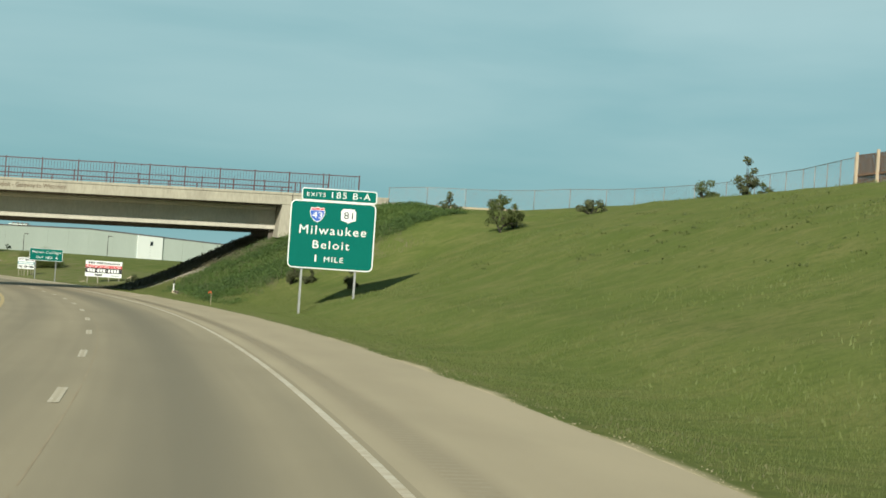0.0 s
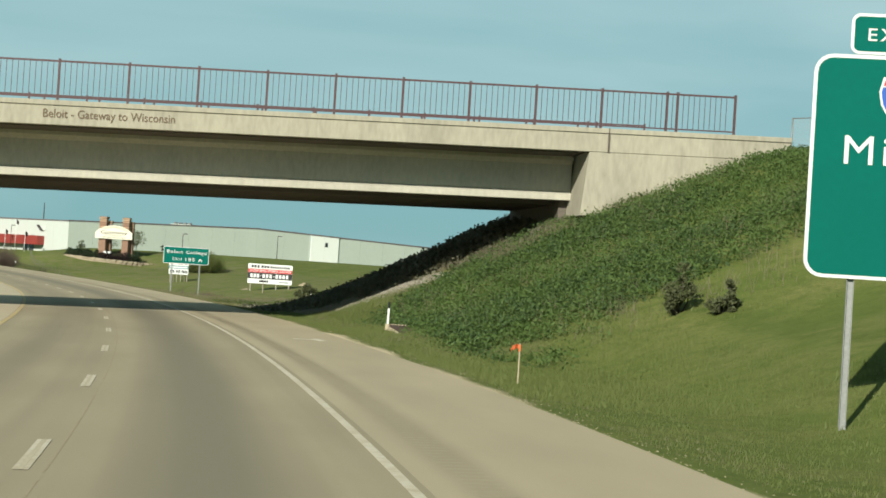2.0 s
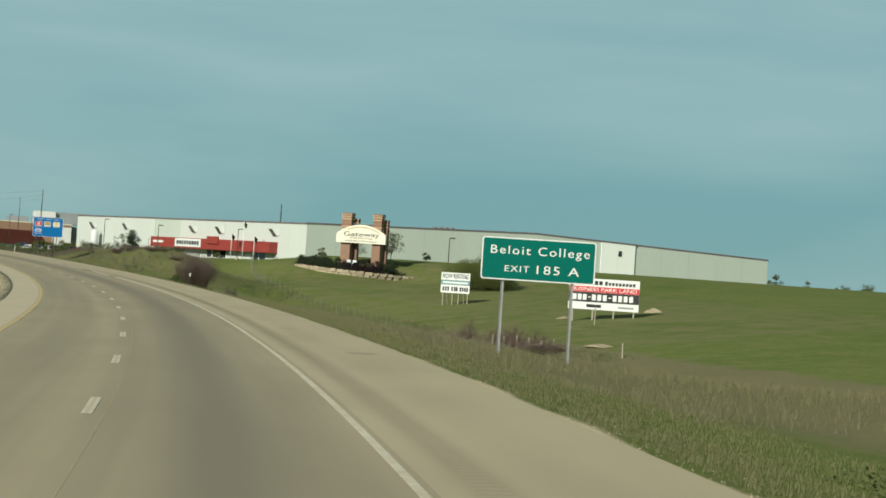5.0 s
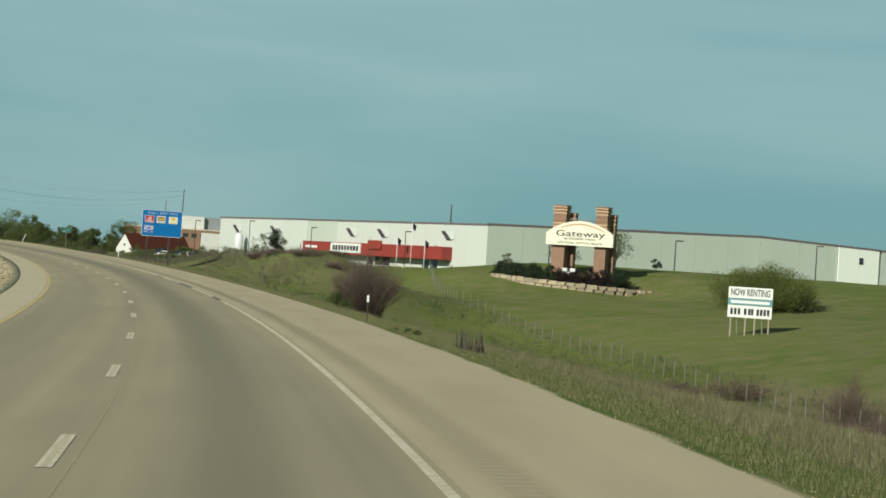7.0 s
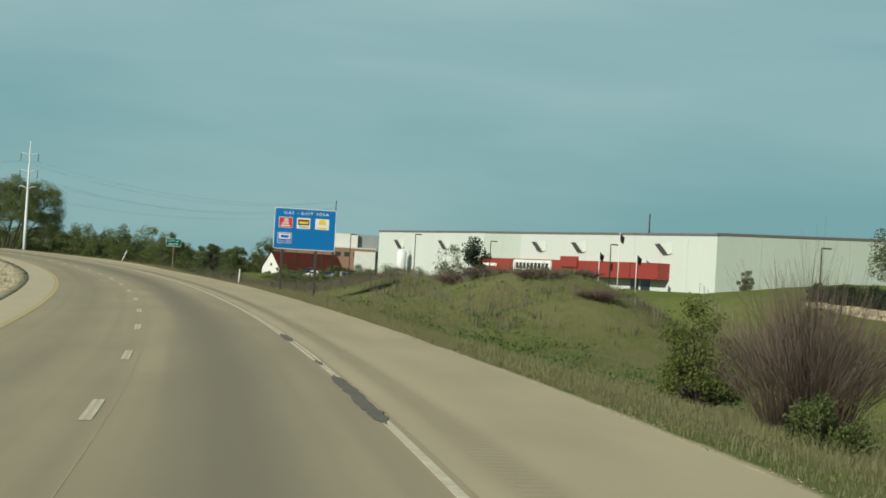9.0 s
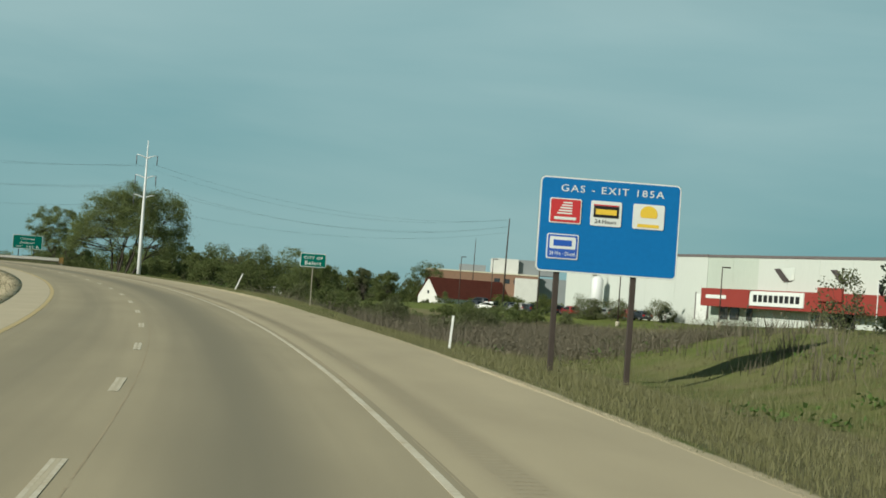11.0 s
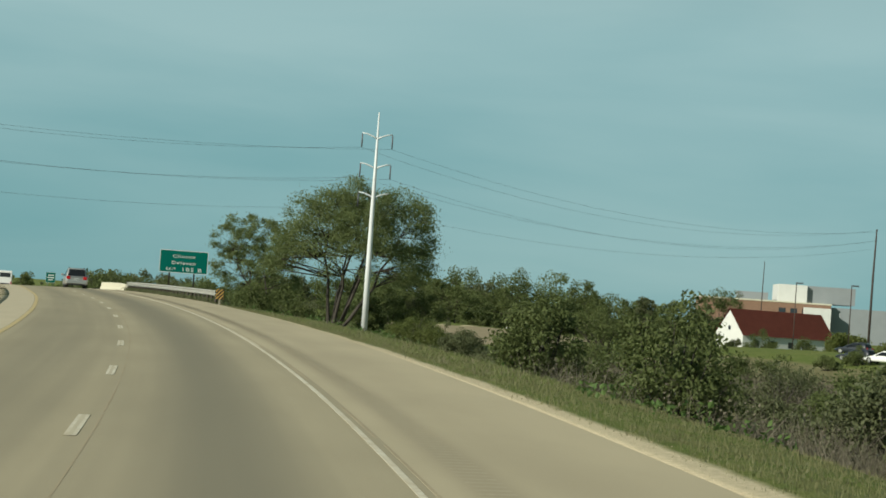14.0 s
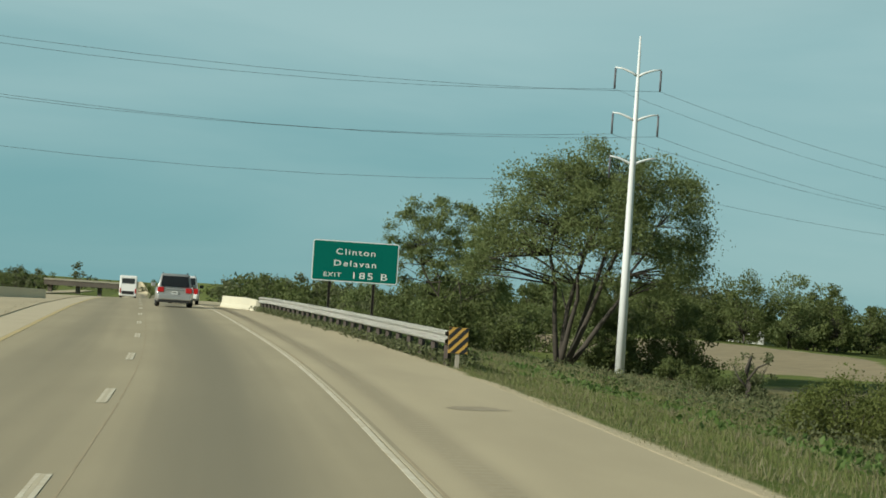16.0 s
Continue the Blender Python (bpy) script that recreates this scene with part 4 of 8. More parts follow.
def gas_sign():
    base = (-81.05, 418.85, 0.0)
    top = guide_sign("gas_sign", base, 25.0, -2.02, 2.02, 3.15, 5.82, M_BLUE, [("GAS - EXIT 185A", 0.05, 5.42, 0.19, 2.95, 0.0)],
                     "blue highway gas sign with four brand panels on brown posts", (-1.38, 0.82), M_STEEL_DARK, "wood", 0.16)
    grey = M_SIGNWHITE
    red = part("brand_panel", extruded(rounded(-1.72, 4.52, -0.82, 5.22, 0.05), 0.02), grey, top, "red brand panel with a white swirl")
    red.location = (0, -0.035, 0)
    part("field", extruded(rounded(-1.69, 4.55, -0.85, 5.19, 0.04), 0.0), M_RED, red).location = (0, -0.007, 0)
    for k in range(5):
        part("stroke", boxed((-1.5 + 0.04 * k, -0.014, 4.78 + 0.075 * k), (-1.08, -0.009, 4.82 + 0.075 * k)), grey, red)
    part("bar", boxed((-1.58, -0.014, 4.62), (-0.96, -0.009, 4.70)), grey, red)
    yel = part("brand_panel", extruded(rounded(-0.55, 4.52, 0.33, 5.22, 0.05), 0.02), grey, top, "white brand panel with a dark and yellow plate")
    yel.location = (0, -0.035, 0)
    part("plate", boxed((-0.47, -0.012, 4.76), (0.25, -0.004, 5.08), 0.0), M_BLACK, yel)
    part("plate_edge", boxed((-0.47, -0.012, 5.085), (0.25, -0.004, 5.12)), M_RED, yel)
    part("bar", boxed((-0.41, -0.02, 4.84), (0.19, -0.013, 4.99)), M_SHELLYELLOW, yel)
    lettering("24 Hours", -0.11, 4.59, 0.11, 0.62, M_BLACK, yel, -0.006, bold=0.0)
    shell = part("brand_panel", extruded(rounded(0.66, 4.52, 1.56, 5.22, 0.05), 0.02), grey, top, "white brand panel with a yellow emblem")
    shell.location = (0, -0.035, 0)
    part("emblem", extruded([(1.11 + 0.25 * math.cos(a), 4.95 + 0.23 * math.sin(a)) for a in np.linspace(-0.5, math.pi + 0.5, 14)], 0.0), M_SHELLYELLOW, shell).location = (0, -0.008, 0)
    part("bar", boxed((0.80, -0.008, 4.57), (1.42, -0.002, 4.66)), M_SHELLYELLOW, shell)
    blue = part("brand_panel", extruded(rounded(-1.74, 3.52, -0.84, 4.22, 0.05), 0.02), grey, top, "white and blue brand panel")
    blue.location = (0, -0.035, 0)
    part("field", extruded(rounded(-1.71, 3.55, -0.87, 4.19, 0.04), 0.0), M_SHIELDBLUE, blue).location = (0, -0.007, 0)
    part("plate", extruded(rounded(-1.66, 3.80, -0.92, 4.14, 0.04), 0.0), grey, blue).location = (0, -0.012, 0)
    part("bar", boxed((-1.55, -0.018, 3.88), (-1.03, -0.0125, 4.05)), M_SHIELDBLUE, blue)
    lettering("24 Hrs - Diesel", -1.29, 3.62, 0.11, 0.72, grey, blue, -0.009, bold=0.0)


M_SHELLYELLOW = material("yellow_ink", (0.72, 0.48, 0.05), 0.5, 0.06, 2, 20)
M_SHIELDBLUE = material("shield_blue", (0.02, 0.09, 0.42), 0.4, 0.06, 2, 20)
M_WOODPOST = material("grey_weathered_wood", (0.30, 0.27, 0.22), 0.9, 0.2, 3, 30, 0.004, stretch=(1, 1, 0.1))

markings()
overpass()
warehouse()
advance_sign()
college_sign()
city_sign()
clinton_sign()
gas_sign()


# ---- plants ----
RNG = np.random.default_rng(7)
M_LEAF = foliage("willow_leaves", (0.096, 0.130, 0.046), (0.245, 0.285, 0.118), through_light=0.5)
M_LEAFDARK = foliage("dark_leaves", (0.064, 0.088, 0.028), (0.155, 0.182, 0.064), through_light=0.4)
M_LEAFBRIGHT = foliage("spring_leaves", (0.080, 0.106, 0.024), (0.172, 0.192, 0.058), through_light=0.4)
M_LEAFGREY = foliage("sparse_grey_green_leaves", (0.070, 0.084, 0.038), (0.155, 0.168, 0.080), through_light=0.35)
M_EVERGREEN = foliage("evergreen_needles", (0.010, 0.022, 0.010), (0.030, 0.045, 0.020), through_light=0.05)
M_PURPLE = foliage("purple_barberry_leaves", (0.016, 0.010, 0.011), (0.040, 0.025, 0.025))
M_TWIG = foliage("bare_red_brown_twigs", (0.085, 0.060, 0.050), (0.17, 0.125, 0.10), through_light=0.0)
M_GRASS = foliage("green_grass_blades", (0.096, 0.128, 0.034), (0.165, 0.190, 0.062))
M_OLIVE = foliage("dull_olive_grass_blades", (0.130, 0.130, 0.056), (0.206, 0.196, 0.095))
M_DRYOLIVE = foliage("half_dry_grass_blades", (0.128, 0.126, 0.060), (0.212, 0.202, 0.104))
M_HAY = foliage("dry_grass_blades", (0.140, 0.124, 0.074), (0.250, 0.220, 0.140))
# Tone of the scrub added to deepen the shadow under the overpass.
M_SHADESCRUB = foliage("shade_deepening_stems", (0.075, 0.076, 0.050), (0.165, 0.155, 0.105), through_light=0.1)
M_REED = foliage("dead_grey_brown_reeds", (0.072, 0.063, 0.045), (0.168, 0.147, 0.104), through_light=0.1)
M_HERB = foliage("broad_weed_leaves", (0.064, 0.116, 0.029), (0.122, 0.182, 0.052), through_light=0.35)
M_HERBDARK = foliage("dark_weed_leaves", (0.036, 0.070, 0.022), (0.078, 0.125, 0.045), through_light=0.3)


def leaf_quads(centres, sizes, rng, flat=0.0, aspect=0.62):
    """Leaf-shaped quads at random turns: corners and faces."""
    n = len(centres)
    u = rng.normal(size=(n, 3))
    u /= np.linalg.norm(u, axis=1, keepdims=True)
    w = rng.normal(size=(n, 3))
    w[:, 2] += flat
    v = np.cross(u, w)
    v /= np.linalg.norm(v, axis=1, keepdims=True) + 1e-9
    a, b = u * sizes[:, None] * 0.5, v * sizes[:, None] * 0.5 * aspect
    bend = np.cross(u, v) * sizes[:, None] * 0.12
    verts = np.stack([centres - a, centres - b + bend, centres + a, centres + b + bend], 1).reshape(-1, 3)
    return verts, np.arange(4 * n).reshape(-1, 4)


def crown_points(clusters, radii, per, rng):
    """Leaf places: on and under the skin of each clump."""
    out = []
    for c, r in zip(clusters, radii):
        d = rng.normal(size=(per, 3))
        d /= np.linalg.norm(d, axis=1, keepdims=True)
        out.append(np.asarray(c) + d * r * (rng.random((per, 1)) ** 0.45) * np.array([1, 1, 0.8]))
    return np.concatenate(out)


def tree(name, at, height, spread, label, leaf=M_LEAF, seed=1, clumps=60, per=110, size=0.34, trunk=0.35, fork=0.18, low=0.3, stems=1, lean=(0, 0), category="tree", clump=0.13, sides=5):
    """A trunk that forks into limbs, each carrying a clump of leaves; the clumps fill an uneven dome."""
    rng = np.random.default_rng(seed)
    top = thing(name, at, 0, label, category)
    bm = bmesh.new()
    centres, radii = [], []
    while len(centres) < clumps:
        p = rng.uniform(-1, 1, 3)
        p[2] = rng.uniform(0, 1)
        r = math.hypot(p[0], p[1])
        if r ** 2.6 + (p[2] * 0.98) ** 2.6 > 1 or r * r + p[2] ** 2 < 0.16 * rng.random():
            continue
        wob = 1 + 0.16 * math.sin(3 * math.atan2(p[1], p[0]) + seed)
        z = low + (1 - low) * p[2] * 0.93
        centres.append(np.array([p[0] * spread / 2 * wob + lean[0] * z, p[1] * spread / 2 * wob + lean[1] * z, z * height]))
        radii.append(spread * clump * rng.uniform(0.6, 1.15))
    for k in range(stems):
        ang = 2 * math.pi * k / max(stems, 1) + seed
        off = 0.0 if stems == 1 else trunk * 1.6
        foot = Vector((off * math.cos(ang), off * math.sin(ang), -0.3))
        head = Vector((off * 3 * math.cos(ang) + lean[0] * 0.3, off * 3 * math.sin(ang) + lean[1] * 0.3, height * fork))
        tube(bm, [foot, (foot + head) / 2 + Vector((rng.normal() * 0.1, rng.normal() * 0.1, 0)), head], [trunk, trunk * 0.85, trunk * 0.72], 9)
        for i in range(k, clumps, stems):
            c = Vector(centres[i])
            mid = head.lerp(c, 0.5) + Vector((rng.normal(), rng.normal(), rng.uniform(0.2, 1.2))) * spread * 0.035
            q = head.lerp(mid, 0.5) + Vector((0, 0, spread * 0.02))
            r0 = trunk * rng.uniform(0.22, 0.5)
            tube(bm, [head - Vector((0, 0, 0.1)), q, mid, c], [r0, r0 * 0.75, r0 * 0.5, r0 * 0.16], sides)
    part("trunk", bm, M_BARK, top)
    pts = crown_points(centres, radii, per, rng)
    v, f = leaf_quads(pts, rng.uniform(0.6, 1.25, len(pts)) * size, rng, 0.6)
    arrays("crown", v, f, leaf, top)
    return top


def spreading_tree(name, at, height, spread, label, leaf, seed=1, clumps=200, per=190, size=0.25, trunk=0.36, stems=5, lean=(0, 0), skirt=0.2, base=0.44, gaps=0.0):
    """Several stems rise from one foot and fan out; sprays of leaves hang in an uneven dome over them."""
    rng = np.random.default_rng(seed)
    top = thing(name, at, 0, label, "tree")
    boughs, nodes = bmesh.new(), []
    for k in range(stems):
        a = 2 * math.pi * (k + 0.3 * rng.normal()) / stems + seed
        reach, rise = spread * rng.uniform(0.13, 0.27), height * rng.uniform(0.6, 0.8)
        foot = Vector((0.5 * trunk * math.cos(a) * stems ** 0.5, 0.5 * trunk * math.sin(a) * stems ** 0.5, -0.4))
        pts = []
        for u in np.linspace(0, 1, 7):
            out = reach * u ** 0.8
            pts.append(foot + Vector((math.cos(a) * out + lean[0] * u + rng.normal() * 0.22 * u * 2, math.sin(a) * out + lean[1] * u + rng.normal() * 0.22 * u * 2, rise * u)))
        limb = bmesh.new()
        tube(limb, pts, [trunk * (1 - 0.78 * u) for u in np.linspace(0, 1, 7)], 9)
        part("stem", limb, M_BARK, top)
        nodes += [(p, trunk * (1 - 0.78 * u)) for p, u in list(zip(pts, np.linspace(0, 1, 7)))[2:]]
    centres, radii = [], []
    while len(centres) < clumps:
        d = rng.normal(size=3)
        d /= np.linalg.norm(d)
        if d[2] < -0.35 or rng.random() < gaps * (1 - d[2]):
            continue
        lump = 0.86 + 0.34 * noise.noise((d[0] * 2.1 + seed, d[1] * 2.1, d[2] * 2.1))
        rho = lump * (0.98 if rng.random() < 0.55 or d[2] < 0.2 else rng.uniform(0.45, 0.95))
        z = base * height + (d[2] * (1 - base) * height * 0.95 if d[2] > 0 else d[2] / 0.35 * skirt * height) * rho
        c = np.array([d[0] * rho * spread / 2 + lean[0] * z / height, d[1] * rho * spread / 2 + lean[1] * z / height, z])
        centres.append(c)
        radii.append(spread * 0.05 * rng.uniform(0.65, 1.25))
    for c in centres:
        target = Vector(c)
        p, r = min(nodes, key=lambda q: (q[0] - target).length + 0.8 * max(0.0, q[0].z - target.z) + rng.random() * 1.5)
        mid = p.lerp(target, 0.55) + Vector((rng.normal(), rng.normal(), rng.uniform(0.3, 1.6))) * 0.3
        r0 = min(r * 0.5, 0.03 + 0.011 * (target - p).length)
        tube(boughs, [p, mid, target], [r0, r0 * 0.7, 0.012], 4)
    tagged(part("branch", boughs, M_BARK, top), kind="stuff")
    pts = []
    for c, r in zip(centres, radii):
        e = rng.normal(size=(per, 3)) * np.array([0.62, 0.62, 0.42]) * r
        e[:, 2] -= 0.18 * (e[:, 0] ** 2 + e[:, 1] ** 2) / r
        pts.append(c + e)
    pts = np.concatenate(pts)
    v, f = leaf_quads(pts, rng.uniform(0.55, 1.3, len(pts)) * size, rng, 0.6, 0.5)
    arrays("crown", v, f, leaf, top)
    return top


def bush(name, at, height, spread, label, leaf=M_LEAFBRIGHT, seed=1, clumps=22, per=90, size=0.2, category="bush", group="", dome=0.75):
    rng = np.random.default_rng(seed)
    top = thing(name, at, 0, label, category, group)
    centres, radii = [], []
    for k in range(clumps):
        a, r = rng.uniform(0, 2 * math.pi), math.sqrt(rng.random())
        top_h = (1 - dome * r * r)
        z = height * rng.uniform(0.12, 0.9) * top_h
        centres.append(np.array([math.cos(a) * r * spread * 0.42, math.sin(a) * r * spread * 0.42, z]))
        radii.append(min(spread * 0.16, height * 0.25) * rng.uniform(0.7, 1.2))
    bm = bmesh.new()
    for c in centres:
        b = Vector((c[0] * 0.15, c[1] * 0.15, -0.15))
        m = b.lerp(Vector(c), 0.55) + Vector((rng.normal(), rng.normal(), 0)) * 0.08
        tube(bm, [b, m, c], [0.035, 0.025, 0.01], 4)
    part("stem", bm, M_BARK, top)
    pts = crown_points(centres, radii, per, rng)
    pts[:, 2] = np.maximum(pts[:, 2], 0.03)
    v, f = leaf_quads(pts, rng.uniform(0.6, 1.3, len(pts)) * size, rng, 0.4)
    arrays("foliage", v, f, leaf, top)
    return top


def blades(points, heights, widths, rng, lean=0.35):
    """Upright grass blades: one leaning triangle each, as corners and faces."""
    n = len(points)
    a, b = rng.uniform(0, 2 * np.pi, n), rng.uniform(0, 2 * np.pi, n)
    side = np.stack([np.cos(a), np.sin(a), np.zeros(n)], 1) * widths[:, None] * 0.55
    tip = np.stack([np.cos(b), np.sin(b), np.zeros(n)], 1) * (heights * rng.uniform(0, lean, n))[:, None]
    tip[:, 2] = heights
    v = np.stack([points - side, points + side, points + tip], 1)
    return v.reshape(-1, 3), np.arange(3 * n).reshape(-1, 3)


def tufts(name, count, s0, s1, l0, l1, h, w, mat, label, spread=0.12, per=6, lean=0.5, seed=1, patchy=0.0, patch=0.08, category="grass", cap=None):
    """Tufts of blades strewn over a stretch of land, as one thing of kind stuff."""
    rng = np.random.default_rng(seed)
    s, l = rng.uniform(s0, s1, count), rng.uniform(l0, l1, count)
    if patchy:
        keep = np.array([noise.noise((a * patch, b * patch * 2.5, seed)) for a, b in zip(s, l)]) > patchy - 1 + rng.uniform(-0.2, 0.2, count)
        s, l = s[keep], l[keep]
    if cap is not None:
        keep = l < np.interp(s, cap[0], cap[1])
        s, l = s[keep], l[keep]
    s, l = np.repeat(s, per) + rng.normal(size=len(s) * per) * spread, np.repeat(l, per) + rng.normal(size=len(l) * per) * spread
    l = np.where(l0 > 0, np.maximum(l, 5.32), l)
    x, y = plan(s, l)
    pts = np.stack([x, y, ground_z(s, l) - 0.02], 1)
    n = len(pts)
    v, f = blades(pts, rng.uniform(0.45, 1.15, n) * h, rng.uniform(0.6, 1.3, n) * w, rng, lean)
    return tagged(arrays(name, v, f, mat), label, category, kind="stuff")


def weeds(name, count, s0, s1, l0, l1, h, size, mat, label, seed=1, per=14, patchy=0.9, patch=0.1, edge=None, cap=None):
    """Leafy weeds: clumps of broad leaves close to the ground."""
    rng = np.random.default_rng(seed)
    s, l = rng.uniform(s0, s1, count), rng.uniform(l0, l1, count)
    keep = np.array([noise.noise((a * patch, b * patch, seed * 3.1)) for a, b in zip(s, l)]) > patchy - 1
    if edge is not None:
        keep &= l > np.interp(s, edge[0], edge[1]) + rng.normal(size=count) * 0.5
    if cap is not None:
        keep &= l < np.interp(s, cap[0], cap[1]) + rng.normal(size=count) * 0.6
    s, l = s[keep], l[keep]
    x, y = plan(s, l)
    c = np.stack([x, y, ground_z(s, l)], 1)
    hh = rng.uniform(0.4, 1.2, len(c)) * h
    pts = np.repeat(c, per, 0) + rng.normal(size=(len(c) * per, 3)) * np.array([0.22, 0.22, 0]) 
    pts[:, 2] += np.repeat(hh, per) * rng.random(len(pts))
    v, f = leaf_quads(pts, rng.uniform(0.6, 1.3, len(pts)) * size, rng, 1.2, 0.75)
    return tagged(arrays(name, v, f, mat), label, "weeds", kind="stuff")


def twig_bush(name, at, height, spread, label, count=420, seed=1, mat=None, thick=0.012):
    """A bare bush: a fan of thin stems that fork once."""
    rng = np.random.default_rng(seed)
    top = thing(name, at, 0, label, "bush")
    bm, fine = bmesh.new(), bmesh.new()
    for k in range(count):
        a, r = rng.uniform(0, 2 * math.pi), rng.random() ** 0.6
        foot = Vector((math.cos(a) * r * spread * 0.18, math.sin(a) * r * spread * 0.18, -0.1))
        tip = Vector((math.cos(a) * r * spread * 0.5, math.sin(a) * r * spread * 0.5, height * rng.uniform(0.55, 1.05) * (1 - 0.35 * r * r) * (1.3 if k % 14 == 0 else 1.0)))
        mid = foot.lerp(tip, 0.5) + Vector((math.cos(a), math.sin(a), 0)) * -0.12 * r * spread * 0.5 + Vector((rng.normal(), rng.normal(), 0)) * 0.12
        tube(bm, [foot, mid, tip], [thick * 1.4, thick, thick * 0.4], 3)
        for j in range(5):
            q = mid.lerp(tip, rng.uniform(0.0, 0.5))
            e = q + (tip - mid) * rng.uniform(0.3, 0.6) + Vector((rng.normal(), rng.normal(), rng.normal() * 0.5 + 0.2)) * 0.28
            tube(fine, [q, e], [thick * 0.6, thick * 0.3], 3)
    part("branchwork", bm, mat or M_TWIG, top)
    part("twig_crown", fine, mat or M_TWIG, top)
    return top


# Lower and upper limits of the weeds on the slope by the overpass, in metres to the right.
WEED_FOOT = ((110, 113, 114.5, 116, 119.5, 127, 134, 139, 141.5, 145, 149), (12.0, 9.6, 9.0, 8.2, 7.7, 8.2, 8.4, 9.1, 11.0, 19.0, 24.0))
WEED_HEAD = ((110, 113.5, 115, 117.2, 118.9, 119.5, 120.1, 121, 124, 126), (8.5, 9.0, 9.7, 10.6, 11.9, 13.4, 15.2, 20.5, 25.0, 60.0))

# Outer limit of the grass in front of the rubble under the overpass.
RUBBLE_EDGE = ((100, 139, 141, 151, 157), (30.0, 30.0, 12.6, 8.6, 7.0))
# Inner limit of the marsh, where the lawn of the business park begins.
REED_CAP = ((440, 465, 490, 515, 540), (20.0, 25.0, 36.0, 42.0, 46.0))


def roadside_grass():
    tufts("verge_grass", 24000, -5, 130, 6.0, 12, 0.075, 0.014, M_GRASS, "mown green grass on the road's verge", per=5, seed=2, category="grass")
    tufts("slope_grass", 9000, 5, 118, 10, 38, 0.13, 0.035, M_GRASS, "mown green grass on the cut slope", per=4, spread=0.3, seed=3, patchy=0.95)
    tufts("tall_verge_grass", 16000, 100, 157, 6.0, 13, 0.14, 0.012, M_GRASS, "taller green grass beside the overpass", per=6, seed=4, cap=RUBBLE_EDGE)
    tufts("dry_grass", 3000, 138, 148, 12.5, 19, 0.5, 0.012, M_HAY, "dry straw stalks on the slope by the overpass", per=7, lean=0.7, seed=5, patchy=1.0, patch=0.3)
    tufts("slope_edge_grass", 5000, 138, 149, 8.0, 19.5, 0.26, 0.014, M_GRASS, "long yellow-green grass on the slope by the overpass", per=6, lean=0.9, seed=44, cap=RUBBLE_EDGE)
    tufts("field_verge_grass", 32000, 158, 408, 5.85, 10, 0.11, 0.013, M_OLIVE, "rough green verge grass", per=4, seed=6)
    tufts("dry_field_grass", 15000, 205, 340, 9.0, 34, 0.3, 0.013, M_DRYOLIVE, "half-dry olive field grass", per=7, lean=0.9, seed=8, patchy=0.85)
    tufts("rough_grass", 26000, 330, 455, 6.0, 34, 0.2, 0.016, M_OLIVE, "rough green grass on a roadside mound", per=5, seed=9, patchy=0.85)
    tufts("dry_mound_grass", 1500, 400, 452, 16, 28, 0.8, 0.03, M_REED, "dead stalks standing on the mound", per=6, lean=0.5, seed=10, patchy=0.95, patch=0.12)
    tufts("dry_ditch_grass", 11000, 335, 446, 8, 34, 0.34, 0.014, M_DRYOLIVE, "pale dry grass in the ditch and on the mound", per=6, lean=0.7, seed=40, patchy=0.85)
    tufts("marsh_verge_grass", 26000, 405, 620, 5.85, 10.5, 0.10, 0.013, M_OLIVE, "green grass strip between shoulder and marsh", per=5, seed=11)
    tufts("marsh_reeds", 26000, 440, 538, 10.8, 48, 1.15, 0.018, M_REED, "dead grey-brown reeds filling a roadside marsh", per=6, lean=1.3, spread=0.3, seed=12, patchy=0.72, category="reeds", cap=REED_CAP)
    tufts("creek_bank_grass", 28000, 520, 700, 6.4, 26, 0.17, 0.015, M_GRASS, "long green grass on the creek bank", per=5, lean=0.7, seed=13)
    tufts("far_reeds", 6000, 545, 636, 34, 70, 1.3, 0.045, M_REED, "dead brown reeds and scrub below the car park", per=6, lean=1.3, spread=0.4, seed=25, patchy=0.75, category="reeds")
    weeds("reed_heads", 7000, 440, 538, 11.0, 48, 1.1, 0.10, M_REED, "ragged seed heads and dead leaves among the reeds", seed=24, patchy=0.4, per=7, cap=REED_CAP)
    tufts("median_grass", 9000, 100, 640, -13, -6.5, 0.16, 0.03, M_HAY, "short dry grass of the median", per=4, seed=14)
    tufts("edge_tufts", 6000, -5, 640, 5.75, 7.3, 0.085, 0.02, M_DRYOLIVE, "dull weedy tufts along the shoulder's broken edge", per=5, lean=0.8, seed=42, patchy=0.98, patch=0.2)
    weeds("slope_weeds", 15000, 112, 149, 7.6, 27, 0.33, 0.095, M_HERB, "broad-leaved weeds covering the slope by the overpass", seed=15, patchy=0.55, per=12, edge=WEED_FOOT, cap=WEED_HEAD)
    weeds("dark_slope_weeds", 8000, 112, 147, 8.0, 27, 0.34, 0.10, M_HERBDARK, "dark patches of weeds on the slope by the overpass", seed=16, patchy=0.86, patch=0.2, per=13, edge=WEED_FOOT, cap=WEED_HEAD)
    tufts("weed_stalks", 1500, 116, 146, 9, 22, 0.6, 0.014, M_HAY, "dry stalks standing among the weeds", per=4, lean=0.6, seed=18, patchy=1.0, patch=0.15)
    tufts("bank_dry_grass", 9000, 520, 690, 6.3, 24, 0.2, 0.014, M_HAY, "pale dry stalks among the bank's grass", per=5, lean=0.8, seed=41)
    weeds("slope_specks", 240, 30, 98, 19, 34, 0.16, 0.10, M_LEAFDARK, "scattered dark weeds in the slope's grass", seed=22, patchy=0.95)
